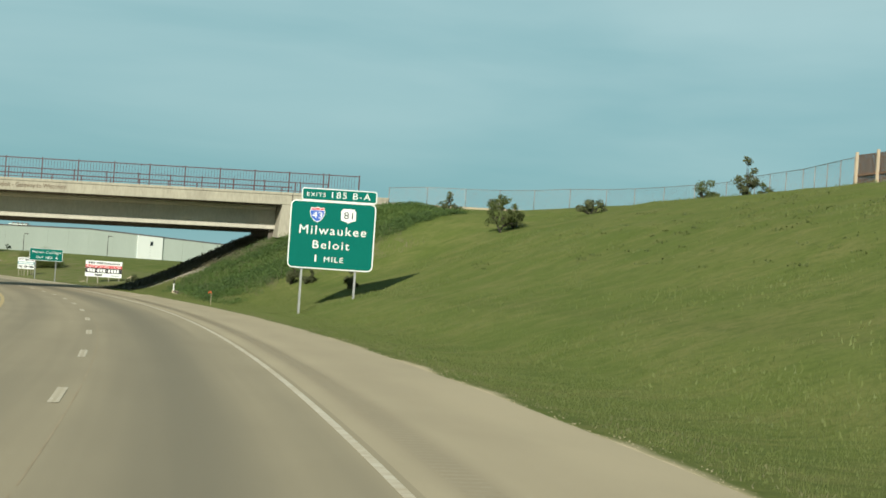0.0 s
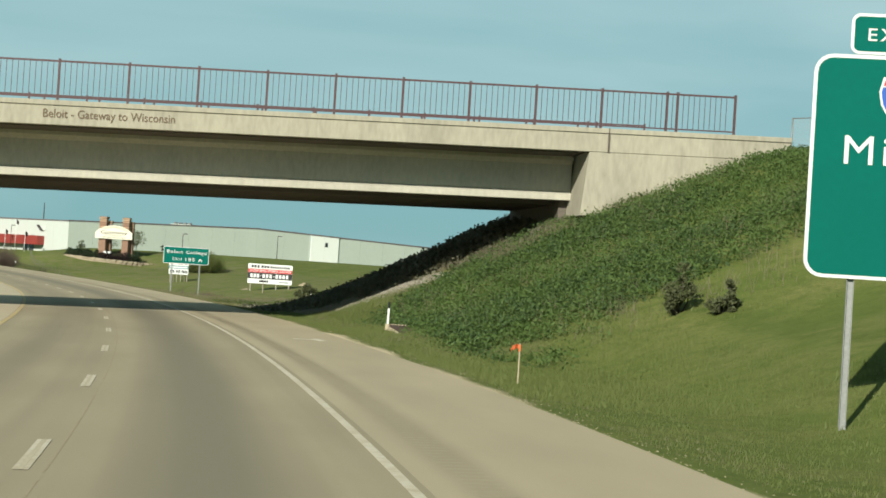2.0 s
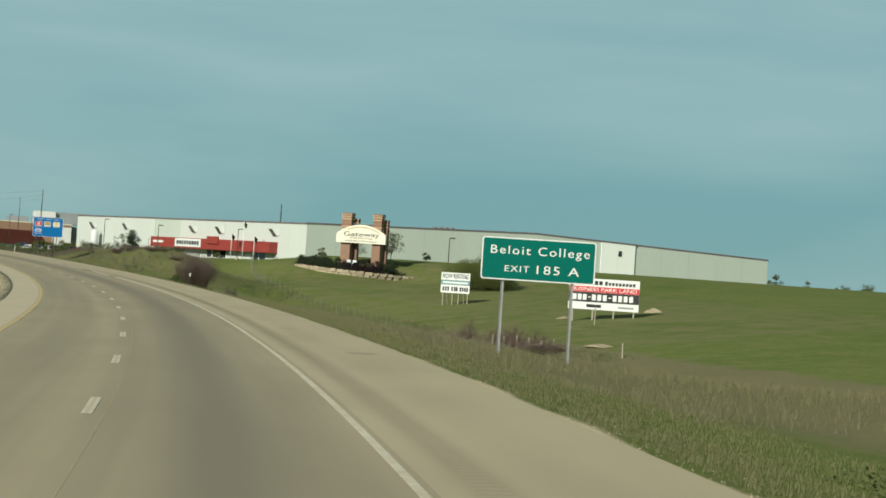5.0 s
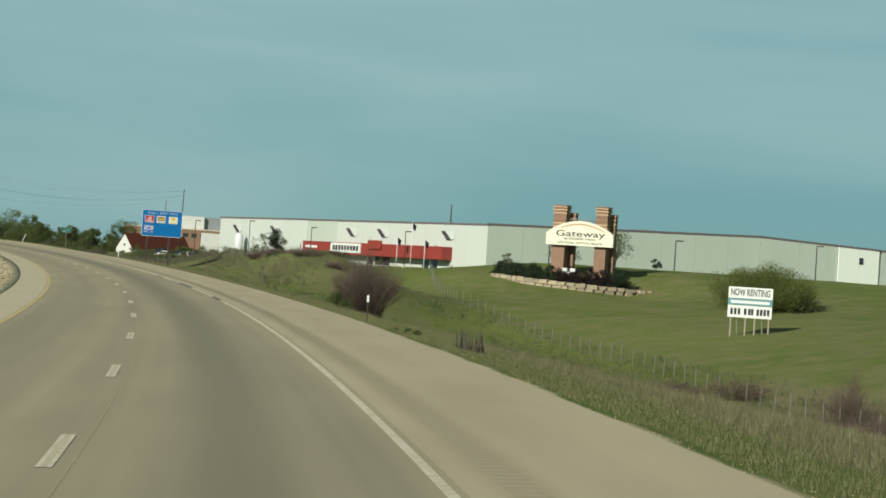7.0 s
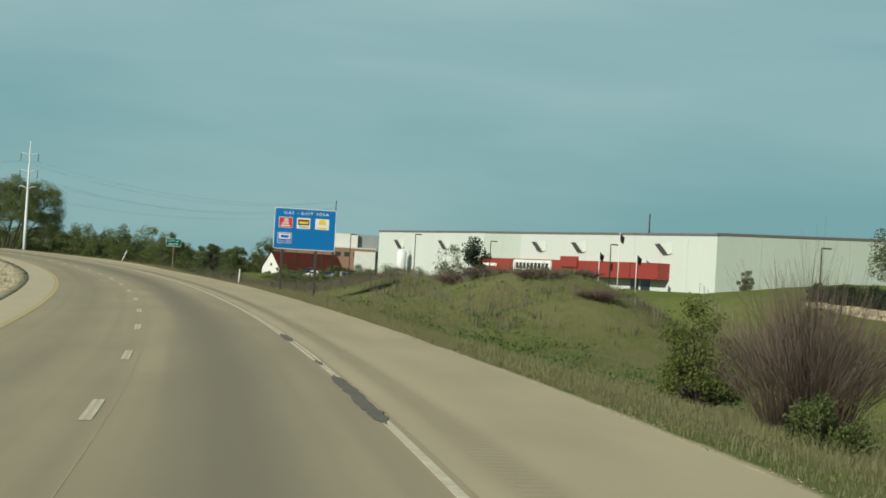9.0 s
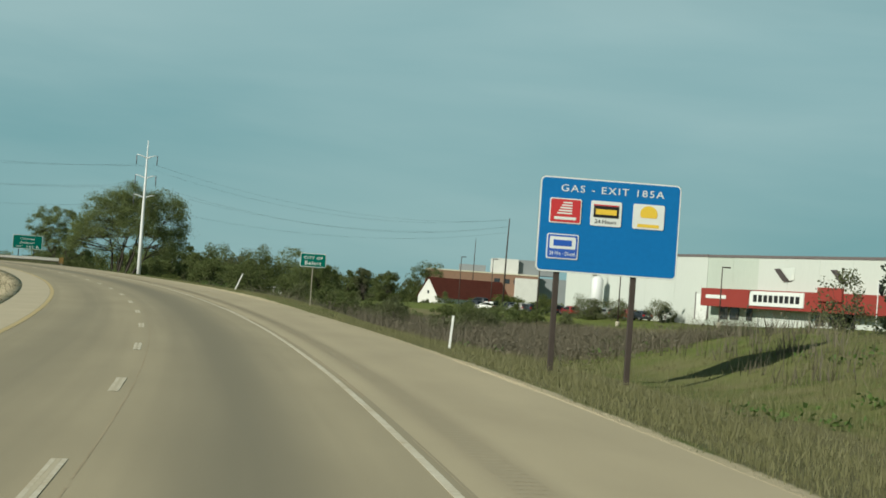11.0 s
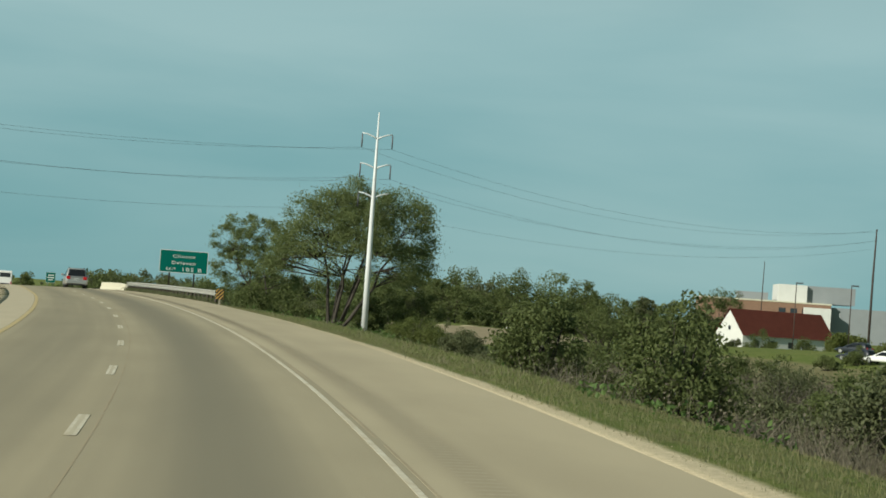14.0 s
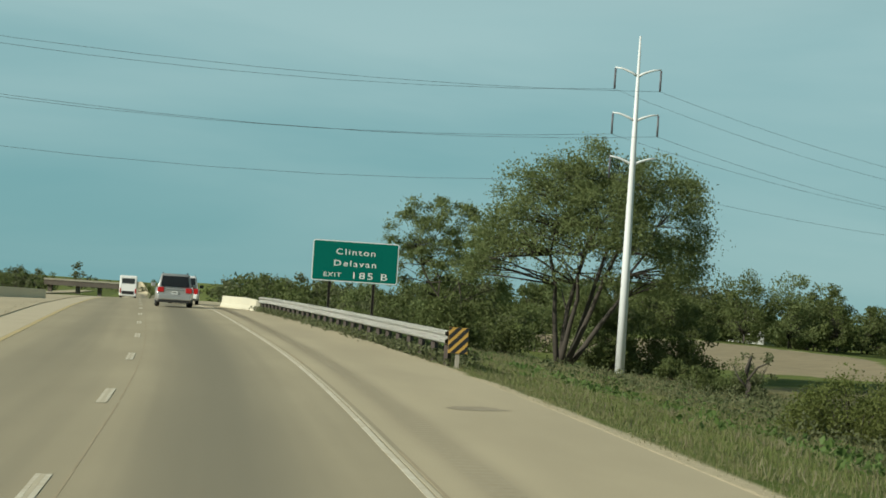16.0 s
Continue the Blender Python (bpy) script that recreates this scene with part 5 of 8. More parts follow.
    # Added scrub keeps to the shadow's edge and darkens the slope inside it.
    weeds("shade_scrub", 7000, 140, 176, 7.3, 26, 0.16, 0.18, M_SHADESCRUB, "scrub added to deepen the overpass shadow on the slope", seed=23, patchy=0.25, edge=((138, 140, 145, 150, 155, 160), (15.5, 14.7, 12.8, 10.8, 8.9, 7.4)))
    weeds("shade_weeds", 3500, 158, 196, 8, 30, 0.25, 0.10, M_LEAFDARK, "weeds on the embankment behind the overpass", seed=17, patchy=0.9)
    tufts("pale_field_grass", 5000, 205, 335, 9.0, 33, 0.36, 0.012, M_HAY, "pale dry stalks in the field grass", per=6, lean=0.9, seed=47, patchy=0.9)
    tufts("fence_row_grass", 3600, 296, 446, 29.5, 38, 0.4, 0.03, M_LEAFGREY, "dull taller grass along the wire fence", per=5, lean=0.7, seed=46)
    tufts("dead_stalks", 12, 288.3, 289.8, 7.0, 7.6, 0.62, 0.035, M_BARK, "dark dead weed stalks standing on the verge", per=4, lean=0.3, seed=45, spread=0.08)
    weeds("meadow_scrub", 2600, 562, 662, 17, 46, 0.7, 0.14, M_LEAFGREY, "tangled grey-green scrub in the wet meadow", seed=26, patchy=0.8, patch=0.09, per=12)
    tufts("meadow_grass", 9000, 560, 690, 16, 50, 0.4, 0.03, M_DRYOLIVE, "half-dry rough grass of the wet meadow", per=4, lean=0.9, spread=0.3, seed=48)
    weeds("bank_weeds", 1300, 500, 690, 8, 24, 0.32, 0.14, M_HERB, "weeds in the long grass of the creek bank", seed=19, patchy=1.0)
    weeds("mound_weeds", 1000, 375, 450, 11, 34, 0.35, 0.15, M_HERB, "weeds on the roadside mound", seed=20, patchy=1.02)


def bushes():
    b = lambda s, l, *a, **k: bush("bush", place(s, l), *a, **k)
    # on the cut slope and at its crest
    tree("sapling", on_land(22.0, 114.0), 2.6, 2.6, "small dense tree standing on the grass slope", M_LEAFDARK, 21, 40, 70, 0.13, 0.06, 0.2, 0.22, 2, clump=0.11)
    for x, y, h, w, m, sd in ((23.2, 115.6, 1.6, 1.4, M_LEAFDARK, 22), (34.3, 103.3, 2.5, 1.9, M_LEAFGREY, 23), (36.4, 117.4, 1.7, 2.2, M_LEAFDARK, 24), (39.4, 130.0, 1.3, 1.5, M_LEAFGREY, 25), (28.4, 116.1, 1.2, 2.4, M_LEAFGREY, 26), (22.0, 134.9, 1.6, 2.0, M_LEAFGREY, 27), (37.6, 110.5, 1.0, 2.2, M_LEAFDARK, 28), (26.5, 140.0, 1.0, 1.6, M_LEAFGREY, 29)):
        bush("bush", on_land(x, y), h, w, "scrubby bush at the crest of the slope", m, sd, 14, 60, 0.16, group="crest bushes")
    for s, l, h, w, sd in ((116.6, 13.4, 1.5, 1.3, 31), (115.0, 14.2, 1.35, 0.9, 32), (104.0, 14.6, 1.2, 1.1, 33)):
        bush("bush", place(s, l), h, w, "small round bush on the slope behind the sign", M_LEAFGREY, sd, 16, 90, 0.11, group="slope bushes")
    bush("bush", place(201, 16.2), 1.5, 1.7, "round brownish bush beyond the overpass", M_LEAFGREY, 34, 14, 80, 0.16)
    for s, l, h, w, sd in ((200.5, 20.4, 1.4, 2.2, 35), (206, 24, 1.2, 2.0, 36), (196, 18.5, 0.9, 1.6, 37)):
        twig_bush("bare_bush", place(s, l), h, w, "thin bare scrub on the grass", 90, sd)
    # between overpass and gas sign
    twig_bush("red_twig_bush", place(351.3, 14.2), 4.2, 5.1, "large bare red-brown bush beside the road", 720, 41, thick=0.0062)
    bush("bush", place(365.7, 16.0), 4.3, 3.2, "leafy green bush beside a bare bush", M_LEAFBRIGHT, 42, 44, 190, 0.11)
    bush("bush", place(340.5, 10.75), 1.3, 1.8, "low green bush in front of a bare bush", M_LEAFDARK, 43, 26, 220, 0.07)
    bush("bush", on_land(-21.3, 405.0), 4.7, 10.4, "broad spring-green thicket on the lawn", M_LEAFBRIGHT, 44, 120, 300, 0.12, dome=0.38)
    for s, l, h, w, sd in ((338, 33, 1.5, 4.4, 45), (324, 33, 2.0, 4.0, 46), (300, 24, 0.9, 4.0, 47), (334, 28, 1.1, 3.6, 48), (262, 20, 0.8, 3.4, 49), (314.4, 34, 1.5, 4.6, 50), (321, 36, 1.4, 5.0, 59), (308, 33, 1.1, 4.6, 69), (318, 31, 1.1, 5.0, 70)):
        twig_bush("bare_bush", place(s, l), h, w, "bare brown scrub in the ditch", 170, sd, thick=0.007)
    for s, l, h, w, sd in ((325.5, 33.8, 3.0, 2.4, 79), (321.5, 35.0, 2.6, 2.8, 80), (318.5, 35.5, 2.4, 2.6, 89), (314.0, 36.0, 2.2, 2.6, 90)):
        twig_bush("bare_bush", place(s, l), h, w, "thin upright bare shrub along the ditch", 60, sd, thick=0.007)
    for s, l, h, w, sd in ((296.0, 6.5, 0.2, 1.2, 51),):
        bush("bush", place(s, l), h, w, "low leafy weed clump on the verge", M_HERB, sd, 14, 160, 0.05, group="verge clumps")
    for s, l, h, w, sd in ((406, 24.0, 0.55, 3.2, 55), (411, 22.0, 0.6, 4.0, 56), (417, 20.5, 0.7, 4.0, 57), (414, 25.5, 0.45, 3.0, 58), (423, 20.0, 0.7, 3.6, 59)):
        twig_bush("bare_bush", place(s, l), h, w, "bare brown thicket on the mound", 160, sd)
    for x, y, h, w, sd in ((-132.5, 640.5, 1.7, 2.6, 181), (-126.8, 646.0, 1.5, 2.2, 182), (-124.0, 647.6, 1.4, 2.0, 183), (-150.5, 664.0, 2.2, 3.4, 184), (-154.0, 656.0, 1.5, 2.4, 185), (-118.5, 638.0, 1.9, 2.8, 186), (-162.0, 663.0, 2.0, 3.6, 187), (-160.0, 669.0, 2.4, 4.0, 188)):
        bush("bush", on_land(x, y), h, w, "clipped round shrub at the car park's edge", M_LEAFDARK, sd, 22, 100, 0.2, group="car park shrubs")
    for x, y, h, w, m, sd in ((-204.5, 795.0, 6.0, 7.0, M_LEAFDARK, 191), (-210.5, 798.0, 4.5, 4.0, M_LEAFGREY, 192), (-197.0, 799.0, 4.6, 6.0, M_LEAFDARK, 193)):
        bush("bush", on_land(x, y), h, w, "tall leafy shrub in front of the white barn", m, sd, 30, 110, 0.3, group="barn shrubs")
    # marsh edge shrubs
    for s, l, h, w, m, sd in ((573, 34, 3.0, 6.0, M_LEAFGREY, 61), (637, 93.5, 4.4, 6.4, M_LEAFGREY, 57), (634, 98.5, 3.4, 5.0, M_LEAFGREY, 58), (632, 111, 2.2, 4.0, M_LEAFDARK, 59), (634, 82, 2.4, 4.5, M_LEAFDARK, 60), (588, 36, 1.6, 4.5, M_LEAFDARK, 62), (628.7, 35.5, 2.8, 3.4, M_LEAFGREY, 63), (615, 38, 2.4, 4.0, M_LEAFDARK, 64), (633, 41, 2.0, 4.0, M_LEAFDARK, 65), (560, 45, 3.2, 5.0, M_LEAFGREY, 66), (604, 60, 3.2, 5.5, M_LEAFGREY, 67), (652, 33, 2.4, 4.0, M_LEAFDARK, 68)):
        bush("bush", place(s, l), h, w, "tall leafy shrub at the marsh's edge", m, sd, 40, 150, 0.13, group="marsh shrubs")
    for s, l, h, w, m, sd in ((539.4, 11.9, 3.3, 3.2, M_LEAFDARK, 161), (528.4, 13.0, 4.0, 3.9, M_LEAFDARK, 162), (524.0, 16.8, 3.2, 3.8, M_LEAFGREY, 163), (520.3, 18.3, 3.9, 4.6, M_LEAFDARK, 164), (557, 27, 1.6, 4.0, M_LEAFGREY, 166), (564, 24, 1.6, 4.0, M_LEAFGREY, 167), (592, 25, 1.5, 3.4, M_LEAFGREY, 170), (526, 30, 2.4, 4.4, M_LEAFGREY, 171), (512, 40, 2.2, 4.0, M_LEAFGREY, 172), (529.5, 26.1, 3.4, 3.4, M_LEAFGREY, 174), (548.5, 26.6, 4.0, 4.0, M_LEAFDARK, 177), (562, 35.8, 2.8, 5.6, M_LEAFGREY, 178), (562.5, 44.6, 3.0, 5.6, M_LEAFDARK, 179), (573.6, 23.6, 2.5, 3.0, M_LEAFDARK, 175), (546, 23, 1.5, 4.0, M_LEAFGREY, 176)):
        bush("bush", place(s, l), h, w, "leafy shrub with bare stems at the marsh's edge", m, sd, 50, 170, 0.135, group="marsh shrubs", dome=0.5)
    bush("bush", place(684.5, 38.5), 2.2, 4.2, "round dark bush beside the steel pole", M_LEAFDARK, 72, 26, 130, 0.2)
    bush("bush", place(606.3, 21.8), 2.7, 5.0, "big dense green bush below the road bank", M_LEAFBRIGHT, 74, 66, 260, 0.1, dome=0.55)
    bush("bush", place(597, 26.5), 1.7, 3.0, "dark leafy bush below the road bank", M_LEAFDARK, 73, 40, 220, 0.085)
    twig_bush("dead_bush", place(591.8, 29.3), 1.3, 1.6, "pale dead branching bush in the reeds", 8, 74, mat=M_HAY, thick=0.02)
    for s, l, h, w, sd in ((615, 27, 1.9, 3.2, 78), (601, 23, 1.5, 3.0, 79), (622, 29.5, 2.2, 3.2, 80), (611, 32, 1.7, 3.4, 81)):
        bush("bush", place(s, l), h, w, "low grey-green bush below the road bank", M_LEAFGREY, sd, 36, 170, 0.12, group="bank bushes", dome=0.5)
    bush("bush", place(644, 28.1), 1.9, 2.3, "round green bush beside the steel pole", M_LEAFDARK, 77, 26, 130, 0.13)
    tree("creekside_tree", place(665, 55.5), 7.8, 8.2, "broad leafy tree beyond the creek meadow", M_LEAFDARK, 78, 60, 150, 0.22, 0.16, 0.14, 0.08, 2, clump=0.15)
    bush("bush", place(651, 33), 1.6, 3.4, "grey-green willow shrub by the creek", M_LEAFGREY, 75, 20, 90, 0.18)
    tree("sapling", place(660, 37), 3.4, 3.0, "thin half-bare young tree by the creek", M_LEAFGREY, 76, 14, 26, 0.2, 0.07, 0.3, 0.35)


def trees():
    spreading_tree("willow", on_land(-220.5, 656.5), 19.6, 22.0, "tall spreading willow with several dark stems", M_LEAF, 81, 320, 200, 0.27, 0.27, 6, (2.6, 1.5), 0.13, 0.45, 0.55)
    spreading_tree("willow", on_land(-236.5, 668.0), 15.2, 12.0, "slender leaning willow beside a larger one", M_LEAF, 82, 125, 150, 0.27, 0.16, 3, (-2.4, -1.4), 0.18, 0.46, 0.1)
    for s, l, h, w, sd in ((703, 24, 5.0, 8.0, 83), (712, 30, 5.5, 8.0, 84), (722, 22, 4.6, 8.0, 85), (707, 42, 6.0, 8.0, 86), (703, 38.5, 6.2, 5.0, 87), (734, 32, 5.0, 9.0, 88), (706, 46.5, 8.0, 6.0, 95)):
        bush("bush", place(s, l), h, w, "dense undergrowth below the willows", M_LEAFDARK, sd, 46, 150, 0.26, group="willow undergrowth")
    # woods behind the marsh
    leafage = ((M_LEAFDARK, 91), (M_LEAF, 92), (M_LEAFDARK, 93), (M_LEAFGREY, 94))
    kinds = [tree("woodland_tree", (0, 0, -300), 12.0, 12.0, "broad woodland tree in new leaf", m, sd, 64, 76, 0.62, 0.3, 0.14, 0.09, 2, clump=0.155, sides=3) for m, sd in leafage]
    small = [tree("woodland_tree", (0, 0, -300), 12.0, 12.0, "broad woodland tree in new leaf", m, sd, 30, 70, 0.8, 0.3, 0.12, 0.06, 2, clump=0.19, sides=3) for m, sd in leafage]
    far = [tree("woodland_tree", (0, 0, -300), 12.0, 12.0, "broad woodland tree in new leaf", m, sd, 18, 40, 1.0, 0.3, 0.14, 0.08, 1, clump=0.2, sides=3) for m, sd in ((M_LEAFGREY, 95), (M_LEAFDARK, 96), (M_LEAFGREY, 97), (M_LEAFDARK, 98))]
    rng = np.random.default_rng(5)
    spots = []
    for k in range(21):      # the row seen over the marsh
        u = k / 20
        spots.append((-248 - 92 * u + rng.normal() * 5, 922 - 45 * u + rng.normal() * 9, float(np.interp(u, (0, 0.25, 0.5, 0.75, 1), (0.75, 0.95, 1.25, 1.0, 1.0))) * rng.uniform(0.75, 1.1)))
    for k in range(22):
        u = k / 21
        spots.append((-258 - 64 * u + rng.normal() * 6, 880 - 90 * u + rng.normal() * 8, rng.uniform(0.4, 0.95)))
    for k in range(24):      # woods past the tilled field and behind the guardrail
        u = 0.5 * k / 23
        spots.append((-330 - 230 * u + rng.normal() * 12, 960 - 60 * u + rng.normal() * 20, rng.uniform(0.6, 0.95)))
    for k in range(14):      # thickets between the marsh and the field
        s, l = rng.uniform(575, 640), rng.uniform(50, 75)
        x, y = plan(s, l)
        spots.append((float(x), float(y), rng.uniform(0.2, 0.34)))
    for k in range(64):      # tree line along the straight
        s = 740 + k * 7.5
        x, y = plan(s, 25 + rng.uniform(0, 22))
        spots.append((float(x), float(y), rng.uniform(0.42, 0.56) + 0.36 * min(1.0, max(0.0, (s - 800) / 200))))
    for k in range(40):      # far left of the straight
        x, y = plan(1260 + 11 * k, -26 - 0.16 * 11 * k * 0.55 - rng.uniform(0, 60))
        spots.append((float(x), float(y), rng.uniform(0.6, 0.95)))
    for k in range(18):      # closing the view down the road
        x, y = plan(1720 + rng.uniform(0, 60), -70 + 8 * k)
        spots.append((float(x), float(y), rng.uniform(0.45, 0.7)))
    for k in range(12):      # far line right of the warehouse
        spots.append((60 + k * 9.0 + rng.normal() * 3, 930 + rng.normal() * 15, rng.uniform(0.28, 0.5)))
    for k in range(30):      # horizon
        a = radians(-20 + 75 * k / 29)
        d = rng.uniform(1150, 1500)
        spots.append((-100 - d * math.sin(a), 420 + d * math.cos(a), rng.uniform(0.9, 1.3)))
    for k, (x, y, sc) in enumerate(spots):
        c = copy_thing((kinds if k < 43 else small if k < 90 else far)[k % 4], Matrix.Translation(on_land(x, y, -0.3)) @ Matrix.Rotation(rng.uniform(0, 6.28), 4, "Z") @ Matrix.Diagonal((sc * rng.uniform(0.9, 1.2), sc, sc * rng.uniform(0.85, 1.1), 1)))
        tagged(c, group="woodland")
    for t in kinds + small + far:
        for o in (*t.children_recursive, t):
            bpy.data.objects.remove(o)
    # planted trees by the warehouse and the barn
    for x, y, h, w, m, sd in ((-120.5, 633.5, 4.2, 4.2, M_LEAFGREY, 102), (-132.0, 640.0, 3.4, 3.2, M_LEAFGREY, 103), (-128.0, 636.0, 3.2, 4.0, M_LEAFGREY, 104), (-143.0, 652.0, 3.6, 3.4, M_LEAFDARK, 105), (-62.0, 560.0, 3.6, 2.2, M_LEAFGREY, 106), (-92.0, 603.0, 2.6, 2.0, M_LEAFGREY, 107)):
        tree("young_tree", on_land(x, y), h, w, "young planted tree in front of the warehouse", m, sd, 30, 70, 0.2, 0.09, 0.2, 0.15, 1, clump=0.22)
    for x, y, h, sd in ((-144.6, 655.5, 2.6, 201), (-131.6, 641.0, 2.2, 202), (-119.5, 632.2, 2.4, 203), (-153.5, 662.0, 2.4, 204)):
        tree("young_evergreen", on_land(x, y), h, 1.7, "small dark conifer at the car park's edge", M_EVERGREEN, sd, 20, 70, 0.18, 0.06, 0.1, 0.04, 1, clump=0.22)
    tree("young_evergreen", on_land(-74.1, 439.3), 5.3, 2.0, "narrow dark evergreen behind a grassy mound", M_EVERGREEN, 101, 44, 110, 0.2, 0.09, 0.1, 0.03, 1, clump=0.3)
    tree("young_tree", on_land(-76.5, 443.1), 5.0, 3.0, "thin half-leafed tree behind a grassy mound", M_LEAFGREY, 108, 34, 60, 0.14, 0.07, 0.2, 0.2, 1, clump=0.2)
    for x, y, h, w, m, sd in ((-262, 850, 11, 10, M_LEAFDARK, 111), (-190, 800, 5.5, 8.0, M_LEAFBRIGHT, 113), (-281.3, 827.3, 13.0, 12.5, M_LEAFDARK, 117), (-269, 832, 14.6, 13, M_LEAFDARK, 118), (-262, 836, 14.6, 12, M_LEAF, 119), (-254, 839, 13.0, 9, M_LEAFDARK, 120), (-243, 844, 11.0, 6, M_LEAFGREY, 121), (-178, 790, 4.8, 8, M_LEAFBRIGHT, 115), (-246, 872, 10, 9, M_LEAFDARK, 116), (-235.5, 876, 14.5, 11.4, M_LEAFDARK, 122)):
        tree("yard_tree", on_land(x, y), h, w, "leafy tree beside the barn", m, sd, 50, 120, 0.45, 0.2, 0.12, 0.1, 1, clump=0.17)


roadside_grass()
bushes()
trees()


# ---- things along the road ----
M_WHITEPOLE = material("white_painted_steel", (0.62, 0.64, 0.64), 0.45, 0.06, 0.5, 10)
M_INSULATOR = material("grey_insulator", (0.10, 0.10, 0.11), 0.4, 0.1, 2, 20)
M_WIRE = material("aluminium_conductor", (0.10, 0.105, 0.11), 0.6, 0.0)
M_WHITEPLASTIC = material("white_plastic", (0.78, 0.78, 0.76), 0.5, 0.08, 3, 20)
M_CREAM = material("cream_stucco", (0.70, 0.67, 0.54), 0.8, 0.06, 0.8, 14, 0.004)
M_CREAMCONC = material("cream_painted_concrete", (0.52, 0.49, 0.38), 0.8, 0.1, 0.7, 10, 0.006)
M_TAN = material("tan_brick_course", (0.48, 0.34, 0.22), 0.9, 0.15, 1.5, 20, 0.01)
M_BOARD = material("brown_fence_board", (0.20, 0.115, 0.07), 0.85, 0.2, 1.5, 16, 0.004, stretch=(1, 1, 0.15), each=0.3)
M_PALEWOOD = material("pale_wood_post", (0.42, 0.34, 0.24), 0.85, 0.15, 2, 20)
M_BEAM = material("dull_zinc", (0.58, 0.57, 0.53), 0.6, 0.12, 1.5, 20, 0, 0.15)
M_HAZARD = material("orange_sheeting", (0.42, 0.25, 0.055), 0.45, 0.08, 2, 20)
M_BARNRED = material("red_brown_shingle", (0.17, 0.045, 0.03), 0.9, 0.15, 0.8, 10, 0.02)
M_BARNWHITE = material("white_clapboard", (0.58, 0.58, 0.55), 0.8, 0.08, 0.6, 12)
M_GREYPANEL = material("grey_roof_screen", (0.23, 0.25, 0.26), 0.6, 0.1, 0.3, 6)


M_RUST = material("rusty_steel", (0.075, 0.05, 0.04), 0.9, 0.25, 2, 25, 0.003)
M_FENCEPOST = material("pale_fence_post", (0.17, 0.17, 0.155), 0.8, 0.15, 2, 20)
M_ORANGE = material("orange_ribbon", (0.70, 0.16, 0.05), 0.6, 0.05, 2, 20)
M_MULCH = material("dark_bark_mulch", (0.06, 0.042, 0.03), 0.95, 0.3, 3, 30, 0.02, space="World")


def guardrail():
    s0, s1 = 592.5, 645.0
    off = lambda s: 5.85 - 1.35 * (s - s0) / (s1 - s0)
    top = thing("guardrail", on_road(s0, off(s0)), 0, "galvanised W-beam guardrail on steel posts", "guardrail")
    inv = top.matrix_world.inverted()
    # W-beam profile: offset towards the road, height
    prof = [(-0.02, 0.42), (-0.09, 0.46), (-0.09, 0.52), (-0.02, 0.57), (-0.02, 0.60), (-0.09, 0.65), (-0.09, 0.71), (-0.02, 0.75)]
    ss = np.arange(s0, s1 + 0.1, 2.5)
    bm = bmesh.new()
    rows = [[bm.verts.new(inv @ Vector(on_road(s, off(s) + p, h))) for p, h in prof] for s in ss]
    for a, b in zip(rows, rows[1:]):
        for k in range(len(prof) - 1):
            bm.faces.new((a[k], b[k], b[k + 1], a[k + 1]))
    bmesh.ops.solidify(bm, geom=list(bm.faces), thickness=0.008)
    part("beam", bm, M_BEAM, top, "weathered galvanised beam")
    for s in np.arange(s0 + 0.6, s1, 1.905):
        p = inv @ Vector(on_road(s, off(s) + 0.10, 0))
        part("post", boxed((p.x - 0.06, p.y - 0.08, p.z - 0.3), (p.x + 0.06, p.y + 0.08, p.z + 0.73), 0.008), M_STEEL_DARK, top)
    rng = np.random.default_rng(77)
    ss = rng.uniform(s0 - 0.2, s1, 900)
    x, y = plan(ss, np.array([off(s) for s in ss]) - 0.35 + rng.random(900) * 1.2)
    pts = np.repeat(np.stack([x, y, np.array([on_road(s, off(s))[2] for s in ss]) - 0.05], 1), 12, 0)
    pts += rng.normal(size=pts.shape) * np.array([0.14, 0.14, 0])
    pts[:, 2] += rng.random(len(pts)) * 0.3
    v, f = leaf_quads(pts, rng.uniform(0.06, 0.14, len(pts)), rng, 0.8)
    tagged(arrays("guardrail_weeds", v, f, M_LEAFGREY), "grey-green weeds growing under the guardrail", "weeds", kind="stuff")
    mark = thing("hazard_marker", on_road(s0 - 0.35, off(s0) + 0.18), math.degrees(heading(s0)) - 6, "orange and black striped marker at the guardrail's end", "road marker")
    hw, z0, z1 = 0.235, 0.22, 0.84
    part("board", boxed((-hw, -0.03, z0), (hw, 0.0, z1), 0.01), M_HAZARD, mark)
    for k in range(5):
        # a band that climbs to the right at 45 degrees, clipped to the board
        c = z0 - 2 * hw + 0.08 + k * 0.23
        n = 12
        low = [(-hw + 0.004 + (2 * hw - 0.008) * i / n, c + 2 * hw * i / n) for i in range(n + 1)]
        inside = [(x, z) for x, z in low if z < z1 - 0.004 and z + 0.125 > z0 + 0.004]
        if len(inside) < 2:
            continue
        band = [(x, max(z, z0 + 0.004)) for x, z in inside] + [(x, min(z + 0.125, z1 - 0.004)) for x, z in reversed(inside)]
        part("stripe", extruded(band, 0.0), M_BLACK, mark).location = (0, -0.035, 0)
    part("post", boxed((-0.05, 0.005, -0.25), (0.05, 0.07, 0.8)), M_WOODPOST, mark)


